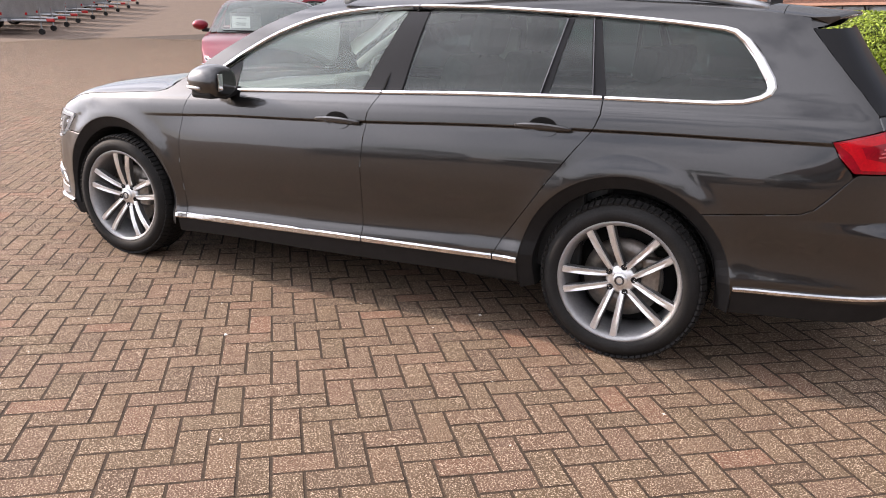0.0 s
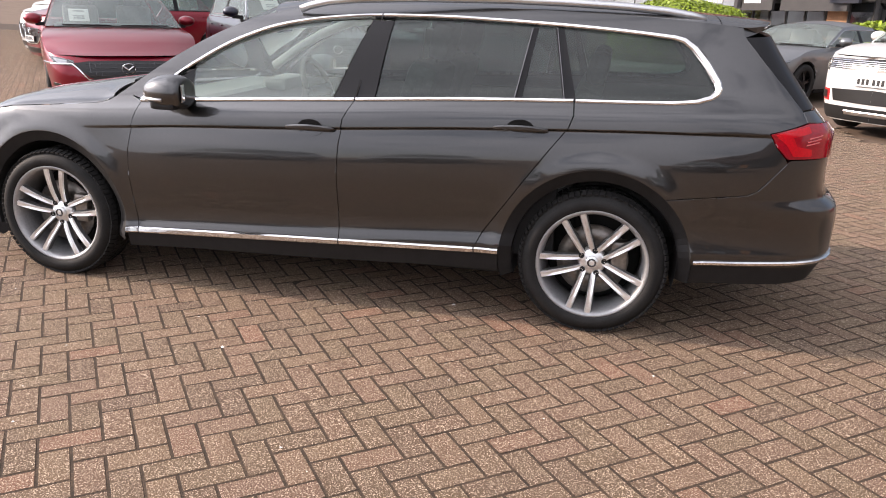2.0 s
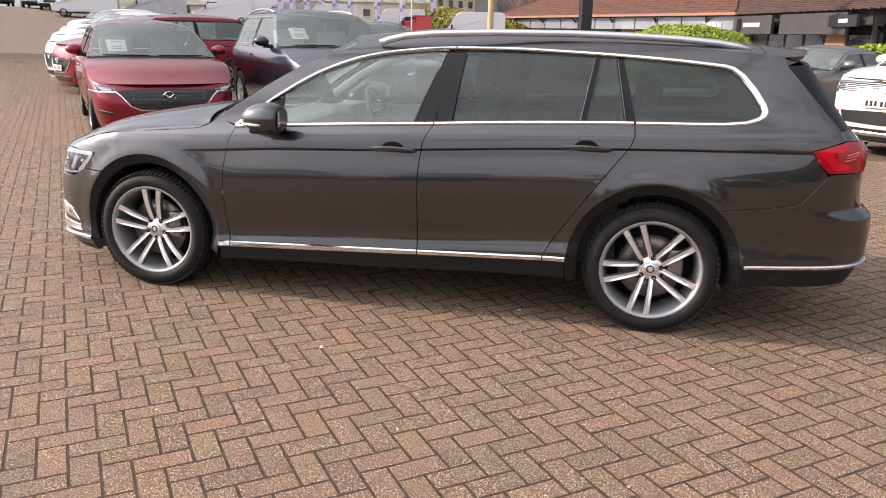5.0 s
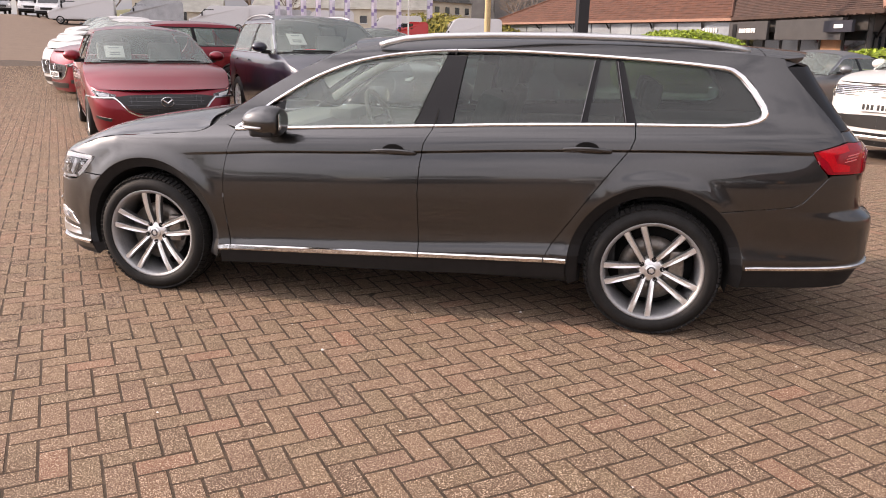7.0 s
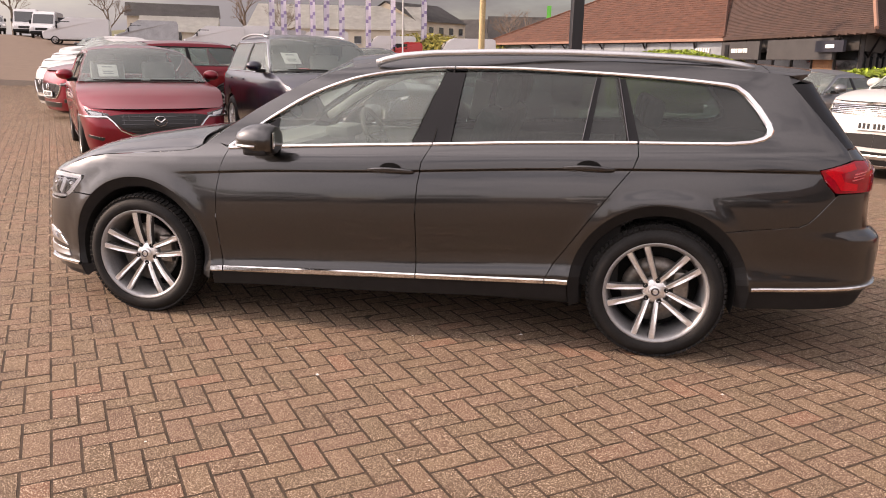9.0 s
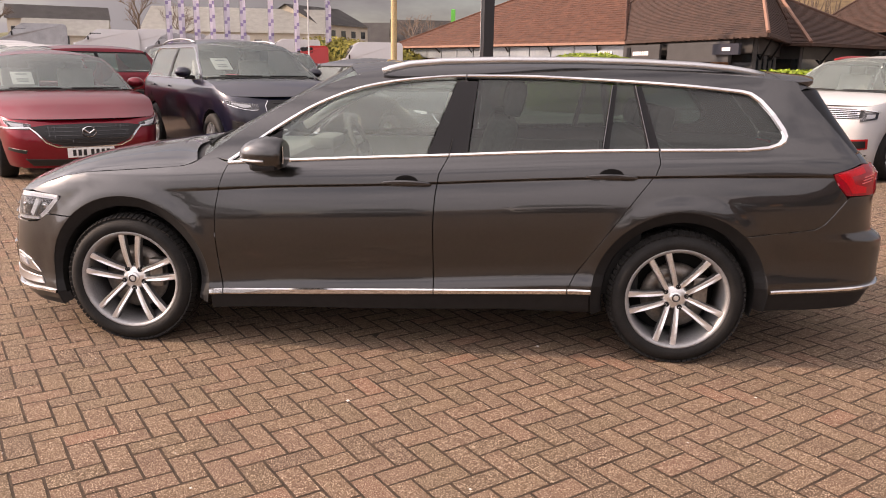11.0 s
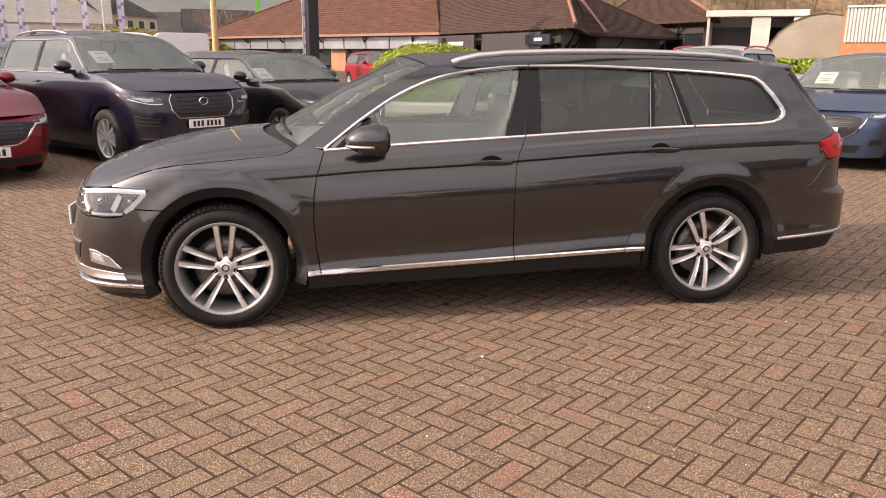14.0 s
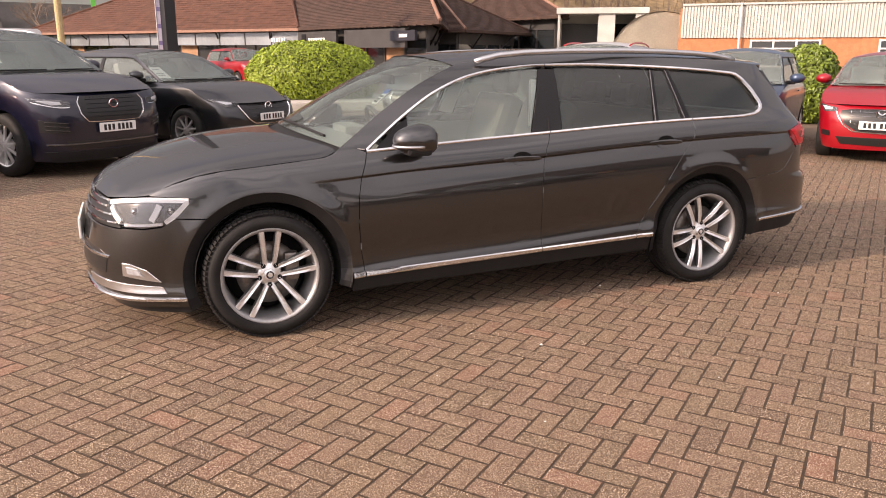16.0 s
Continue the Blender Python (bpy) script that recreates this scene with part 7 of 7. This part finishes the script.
def banner(x, y, h, turn, mat):
    b = thing("feather_flag", "tall white and purple feather flag on a thin pole", "flag", pose(x, y, rise(x, y), 0, 0, turn), "feather flags")
    bm = bmesh.new()
    add_cyl(bm, (0, 0, 0), (0, 0, h), 0.025, seg=8)
    part("pole", bm, M["galv"], b)
    bm = bmesh.new()
    rows = []
    for k in range(25):
        t = k / 24
        z = 0.9 + (h - 0.9) * t
        w = 0.46 * (1 - 0.75 * max(0, t - 0.7) / 0.3)
        o = 0.05 * math.sin(t * 7)
        rows.append([bm.verts.new((0.03, 0.006, z)), bm.verts.new((0.03 + w / 2, o + 0.006, z)), bm.verts.new((0.03 + w, -o, z))])
    for a, c in zip(rows, rows[1:]):
        for i in (0, 1):
            bm.faces.new((a[i], a[i + 1], c[i + 1], c[i])).material_index = 1 if rows.index(a) % 4 == 1 + i else 0
    r = bmesh.ops.solidify(bm, geom=bm.faces[:], thickness=0.008)
    cloth = part("cloth", bm, M[mat], b)
    cloth.data.materials.append(M["flag_purple"])


for k, (x, y) in enumerate(((-27.2, 59.3), (-26.3, 59.7), (-25.2, 60.2), (-24.0, 60.6), (-22.9, 61.0), (-21.7, 61.5), (-19.5, 62.2), (-17.4, 62.8), (-14.8, 63.4), (-0.52, 32.6))):
    banner(x, y, 7.6 - 0.25 * (k % 3) if k < 9 else 5.2, 10 + 11 * (k % 4), "flag")
gp = thing("green_flag", "bright green sign panel standing over the roof", "sign", pose(-3.9, 66, 0))
part("post", box((0, 0, 2.6), (0.12, 0.12, 5.2)), M["galv"], gp)
part("panel", box((0, -0.1, 5.5), (0.38, 0.08, 1.4), None, 0.02), M["green"], gp)
ns = thing("yard_sign", "long navy sign board with white lettering", "sign", pose(-49.2, 63.8, 0, 0, 0, 38))
part("board", box((0, 0, 4.3), (3.4, 0.12, 0.6), None, 0.02), M["navy"], ns)
for k in range(7):
    part("letter_bar", box((-0.9 + 0.26 * k, -0.08, 4.3), (0.17, 0.03, 0.22)), M["bright"], ns)
for s in (-1.5, 1.5):
    part("post", box((s, 0.1, 2.2), (0.14, 0.14, 4.0)), M["galv"], ns)


# ---- far houses and halls ----
def gable_house(name, label, x, y, turn, L, D, eave, ridge, wall, roof, windows=6):
    h = thing(name, label, "building", pose(x, y, rise(x, y), 0, 0, turn))
    part("wall", box((0, 0, eave / 2 - 0.1), (L, D, eave + 0.2)), M[wall], h)
    bm = bmesh.new()
    for s in (-1, 1):
        v = [bm.verts.new(p) for p in ((-L / 2 - 0.3, s * (D / 2 + 0.4), eave - 0.2), (L / 2 + 0.3, s * (D / 2 + 0.4), eave - 0.2), (L / 2 + 0.3, 0, ridge), (-L / 2 - 0.3, 0, ridge))]
        bm.faces.new(v if s < 0 else v[::-1])
    bmesh.ops.solidify(bm, geom=bm.faces[:], thickness=0.15)
    part("roof", bm, M[roof], h)
    bm = bmesh.new()
    for s in (-1, 1):
        v = [bm.verts.new((s * L / 2, q, z)) for q, z in ((-D / 2, eave), (D / 2, eave), (0, ridge - 0.15))]
        bm.faces.new(v)
    bmesh.ops.solidify(bm, geom=bm.faces[:], thickness=0.1)
    part("gable", bm, M[wall], h)
    for k in range(windows):
        xx = -L / 2 + L * (k + 0.5) / windows
        for z in ((eave * 0.3, eave * 0.75) if eave > 4 else (eave * 0.55,)):
            w = part("window", box((xx, -D / 2 - 0.02, z), (1.0, 0.08, 1.0), None, 0.01), M["shop_glass"], h)
            part("frame", box((xx, -D / 2 - 0.05, z - 0.56), (1.2, 0.14, 0.1)), M["white"], w)
    return h


gable_house("farm_house", "long cream rendered house with slate roof far off", -64.2, 107.5, 30, 13, 7, 3.9, 5.8, "stone", "slate", 7)
gable_house("hall", "large cream hall with a pale sheet roof far off", -38.5, 112, 12, 25, 16, 3.6, 7.2, "stone", "white_clad", 4)
gable_house("hall", "tall pale hall with a white gable far off", -29.0, 118, 62, 12, 12, 5.6, 8.4, "stone", "slate", 5)
gable_house("cottage", "grey cottage with a slate roof far off", -11.5, 128, 10, 13, 8, 3.6, 8.0, "concrete", "slate", 4)
gable_house("cottage", "grey cottage with dormers far off", -18.5, 132, -14, 11, 8, 3.6, 7.4, "concrete", "slate", 3)
gable_house("barn", "cream shed with a low roof beside the yard", -52.0, 88, 24, 9, 7, 1.6, 3.4, "stone", "white_clad", 3)


# ---- plants ----
def leaf_cloud(name, label, cat, center, size, n, mat, leaf=0.075, seed=1, power=2.0, core=True, up=0.35):
    """A clipped shrub of single leaves with an uneven skin, round a core coloured dark as the shade between them."""
    rng = random.Random(seed)
    cx, cy, cz = center
    sx, sy, sz = size
    ob = thing(name, label, cat, pose(cx, cy, 0))
    v, f = [], []
    for _ in range(n):
        while True:
            d = Vector((rng.gauss(0, 1), rng.gauss(0, 1), rng.gauss(0, 1)))
            if d.length > 1e-3:
                break
        d.normalize()
        k = (abs(d.x) ** power + abs(d.y) ** power + abs(d.z) ** power) ** (-1 / power)
        r = k * (1 + 0.07 * noise.noise(d * 3.1 + Vector((seed, 0, 0))) + rng.uniform(-0.10, 0.03))
        p = Vector((d.x * r * sx, d.y * r * sy, cz + d.z * r * sz))
        if p.z < 0.02:
            continue
        nrm = (Vector((d.x / sx, d.y / sy, d.z / sz)).normalized() + Vector((rng.uniform(-0.7, 0.7), rng.uniform(-0.7, 0.7), rng.uniform(-0.4, 0.8)))).normalized()
        a = nrm.orthogonal().normalized()
        a.rotate(Matrix.Rotation(rng.uniform(0, 6.28), 3, nrm))
        a = (a + Vector((0, 0, up))).normalized()
        b = nrm.cross(a).normalized()
        s = leaf * rng.uniform(0.7, 1.3)
        i = len(v)
        v += [p - a * s, p + b * s * 0.42 + nrm * s * 0.12, p + a * s, p - b * s * 0.42 + nrm * s * 0.12]
        f += [(i, i + 1, i + 2), (i, i + 2, i + 3)]
    raw("leaves", v, f, mat, ob)
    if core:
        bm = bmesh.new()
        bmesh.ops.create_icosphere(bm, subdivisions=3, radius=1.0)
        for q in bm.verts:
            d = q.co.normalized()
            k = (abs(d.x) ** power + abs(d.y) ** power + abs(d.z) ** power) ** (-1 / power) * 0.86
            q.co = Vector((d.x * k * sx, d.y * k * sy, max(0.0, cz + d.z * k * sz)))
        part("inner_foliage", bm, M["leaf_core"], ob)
    return ob


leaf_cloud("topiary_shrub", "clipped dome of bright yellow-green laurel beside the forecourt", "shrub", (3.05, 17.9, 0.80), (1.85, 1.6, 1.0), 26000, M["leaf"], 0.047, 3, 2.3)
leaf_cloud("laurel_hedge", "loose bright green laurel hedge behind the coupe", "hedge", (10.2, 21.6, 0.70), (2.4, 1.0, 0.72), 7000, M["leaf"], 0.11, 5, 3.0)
leaf_cloud("laurel_hedge", "tall loose laurel hedge between the blue and red hatchbacks", "hedge", (12.0, 8.35, 0.82), (0.55, 0.65, 0.84), 7500, M["leaf_shaded"], 0.055, 8, 2.6)
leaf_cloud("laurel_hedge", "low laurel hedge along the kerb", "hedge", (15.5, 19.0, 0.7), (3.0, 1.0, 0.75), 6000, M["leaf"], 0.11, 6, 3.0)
bm = bmesh.new()
add_box(bm, (4.2, 17.4, 0.10), (6.6, 4.4, 0.24), Matrix.Rotation(radians(-12), 4, "Z"), 0.04)
tagged(part("planter_wall", bm, M["concrete"]), "low pale kerb that edges the planting bed", "wall", kind="structure")


def bare_tree(x, y, h, seed, spread=0.5):
    rng = random.Random(seed)
    t = thing("bare_tree", "leafless winter tree with a fine crown of twigs", "tree", pose(x, y, rise(x, y)))
    trunk, limbs, twigs = bmesh.new(), [], []

    def grow(p, d, r, length, level):
        q = p + d * length
        if level == 0:
            add_cyl(trunk, p, q, r, r * 0.7, 8, False)
        else:
            (limbs if level < 3 else twigs).append((p, q, r, r * 0.6))
        if level < 6:
            for _ in range(3 if level < 5 else 2):
                nd = (d + Vector((rng.gauss(0, spread), rng.gauss(0, spread), rng.gauss(0.12, spread * 0.6)))).normalized()
                grow(p.lerp(q, rng.uniform(0.55, 1.0)), nd, r * rng.uniform(0.5, 0.68), length * rng.uniform(0.58, 0.82), level + 1)
    grow(Vector((0, 0, -0.1)), Vector((0, 0, 1)), h * 0.022, h * 0.30, 0)
    part("trunk", trunk, M["bark"], t)
    for nm, lst, mat, sides in (("limb", limbs, M["bark"], 5), ("crown", twigs, M["twig"], 3)):
        v, f = [], []
        for p, q, r0, r1 in lst:
            d = (q - p).normalized()
            a = d.orthogonal().normalized()
            b = d.cross(a)
            r0, r1 = max(r0, h * 0.0011), max(r1, h * 0.0009)
            i = len(v)
            for c, r in ((p, r0), (q, r1)):
                for k in range(sides):
                    w = 2 * math.pi * k / sides
                    v.append(c + a * (r * math.cos(w)) + b * (r * math.sin(w)))
            for k in range(sides):
                f.append((i + k, i + (k + 1) % sides, i + sides + (k + 1) % sides, i + sides + k))
        raw(nm, v, f, mat, t)["kind"] = "stuff"
    return t


for k, (x, y, h) in enumerate(((-51.5, 72.5, 7.5), (-34.5, 70, 8.0), (-31.5, 72, 6.5), (-62, 66, 8), (-9.5, 92, 10), (-68, 78, 9), (-7, 100, 9))):
    bare_tree(x, y, h, 40 + k, 0.46)

# hillside and far fields
bm = bmesh.new()
bmesh.ops.create_grid(bm, x_segments=60, y_segments=16, size=0.5)
for v in bm.verts:
    x, t = v.co.x * 240 + 95, v.co.y + 0.5
    y = 62 + t * 60 - 0.18 * (x - 30) * (1 - t)
    v.co = (x, y, -0.3 + 16 * ease(t * 1.4) * ease((x + 12) / 50) + 1.2 * noise.noise(Vector((x * 0.06, y * 0.06, 0))))
tagged(part("hillside", bm, M["hill"], smooth=True), "brown winter hillside behind the buildings", "hill", kind="structure")
rng = random.Random(9)
v, f = [], []
for _ in range(520):
    x = rng.uniform(8, 150)
    t = rng.uniform(0.02, 0.7)
    y = 62 + t * 60 - 0.18 * (x - 30) * (1 - t)
    z = -0.3 + 16 * ease(t * 1.4) * ease((x + 12) / 50)
    h = rng.uniform(3.5, 8)
    for _ in range(5):
        d = Vector((rng.gauss(0, 0.16), rng.gauss(0, 0.16), 1)).normalized()
        p, q = Vector((x, y, z - 0.3)), Vector((x, y, z)) + d * h * rng.uniform(0.6, 1)
        a = Vector((1, 0, 0)) * 0.05 * h / 5
        i = len(v)
        v += [p - a, p + a, q + a * 0.2, q - a * 0.2, p + Vector((0, a.x, 0)), p - Vector((0, a.x, 0)), q]
        f += [(i, i + 1, i + 2, i + 3), (i + 4, i + 5, i + 6)]
tagged(raw("hill_scrub", v, f, M["twig"]), "thin bare saplings over the hillside", "trees", kind="stuff")
bm = bmesh.new()
bmesh.ops.create_grid(bm, x_segments=70, y_segments=4, size=0.5)
for v in bm.verts:
    x, t = v.co.x * 520 - 130, v.co.y + 0.5
    v.co = (x, 175 + t * 120 + 0.1 * x, -0.4 + t * (9 + 4 * noise.noise(Vector((x * 0.02, 3, 0)))))
tagged(part("far_fields", bm, M["field"], smooth=True), "low far fields and tree line", "hill", kind="structure")
for k, (x, y, sx, sz) in enumerate(((-8.6, 58.5, 3.2, 1.5), (-12.5, 62, 3.5, 1.8), (-19, 84, 6, 2.4), (-5.0, 62, 3, 1.6))):
    leaf_cloud("wild_shrub", "yellow-green wild shrub behind the yard", "shrub", (x, y, sz * 0.8), (sx, 1.6, sz), 2600, M["gold"], 0.22, 60 + k, 2.0)


# ---- block paving in herringbone ----
PAVE_TURN = radians(38.0)
cu, cv = Vector((math.cos(PAVE_TURN), math.sin(PAVE_TURN))), Vector((-math.sin(PAVE_TURN), math.cos(PAVE_TURN)))


def block_verts(lw, ww):
    hx, hy, ch = lw / 2, ww / 2, 0.0028
    return [(-hx + ch, -hy + ch, 0), (hx - ch, -hy + ch, 0), (hx - ch, hy - ch, 0), (-hx + ch, hy - ch, 0), (-hx, -hy, -0.0016), (hx, -hy, -0.0016), (hx, hy, -0.0016), (-hx, hy, -0.0016), (-hx, -hy, -0.03), (hx, -hy, -0.03), (hx, hy, -0.03), (-hx, hy, -0.03)]


BLOCK_FACES = [(0, 1, 2, 3)] + [(a, b, b - 4, a - 4) for a, b in ((4, 5), (5, 6), (6, 7), (7, 4))] + [(a, b, b - 4, a - 4) for a, b in ((8, 9), (9, 10), (10, 11), (11, 8))]


def paved(x, y):
    """Where single blocks are laid."""
    return -22 < x < 9.5 and -6.2 < y < 22 and not ((y > 6 and x > 4.5) or y > 22 + 1.1 * (-4 - x) or (y > 8 and x > -1 + (y - 8) * 0.1))


floor_ob = thing("paving", "brown concrete blocks laid in herringbone with sandy joints", "paving", kind="structure")
me = bpy.data.meshes.new("paving_block")
me.from_pydata(block_verts(0.1945, 0.0945), [], BLOCK_FACES)
me.materials.append(M["paver"])
me.materials.append(M["joint"])
me.polygons.foreach_set("material_index", [0] + [1] * (len(BLOCK_FACES) - 1))
rng = random.Random(21)
v, f, edges = [], [], []
base = block_verts(0.1945, 0.0945)
near = 0
for m in range(-290, 291):
    for n in range(-130, 131):
        for kind, ox, oy in ((0, 1.0, -0.5), (1, 0.5, -2.0)):
            gx, gy = (m + 4 * n + ox - 6.56) * 0.1, (oy - m - 9.31) * 0.1
            p = cu * gx + cv * gy
            x, y = p.x + 0.3, p.y - 1.0
            if not paved(x, y):
                continue
            turn = PAVE_TURN + (math.pi / 2 if kind else 0) + rng.gauss(0, 0.006)
            dz, tx, ty = rise(x, y) + max(0.0005, rng.gauss(0.0010, 0.0005)), rng.gauss(0, 0.0045), rng.gauss(0, 0.0035)
            if -1.45 < x < 1.45 and -3.05 < y < -1.05 and near < 300:
                near += 1
                ob = link("block", me, None, floor_ob)
                ob.matrix_local = Matrix.LocRotScale((x, y, dz), Euler((tx, ty, turn)), None)
                continue
            c, s = math.cos(turn), math.sin(turn)
            i = len(v)
            v += [(x + a * c - b * s, y + a * s + b * c, z + dz + tx * b - ty * a) for a, b, z in base]
            kept = BLOCK_FACES if x * x + (y + 3) ** 2 < 40 else BLOCK_FACES[:5]
            f += [tuple(q + i for q in w) for w in kept]
            edges += [0] + [1] * (len(kept) - 1)
rest = raw("block_field", v, f, M["paver"], floor_ob)
rest.data.materials.append(M["joint"])
rest.data.polygons.foreach_set("material_index", edges)
rest["kind"] = "stuff"
bv, bf = [], []
for i in range(-44, 19):
    for j in range(-12, 44):
        x, y = i * 0.5, j * 0.5
        if paved(x + 0.25, y + 0.25):
            k = len(bv)
            bv += [(p, q, rise(p, q) - 0.0004) for p, q in ((x, y), (x + 0.5, y), (x + 0.5, y + 0.5), (x, y + 0.5))]
            bf.append((k, k + 1, k + 2, k + 3))
bed = raw("joint_bed", bv, bf, M["joint"])
bed.parent = floor_ob
# pale grit lying on the blocks
v, f = [], []
spots = [(-0.135, -1.50, 0.011), (1.69, -1.27, 0.008), (0.73, -0.725, 0.010), (0.43, -2.17, 0.006), (-0.54, -2.26, 0.006)]
spots += [(rng.uniform(-3, 4), rng.uniform(-4, 0), rng.uniform(0.002, 0.005)) for _ in range(90)]
for x, y, r in spots:
    i = len(v)
    v += [(x + r * rng.uniform(0.8, 1.8), y, 0.001), (x, y + r * rng.uniform(0.6, 1.3), 0.001), (x - r * rng.uniform(0.8, 1.8), y, 0.001), (x, y - r * rng.uniform(0.6, 1.3), 0.001), (x, y, 0.001 + r * 0.7)]
    f += [(i, i + 1, i + 4), (i + 1, i + 2, i + 4), (i + 2, i + 3, i + 4), (i + 3, i, i + 4)]
tagged(raw("grit", v, f, M["speck"]), "pale specks of grit on the paving", "grit", kind="stuff")
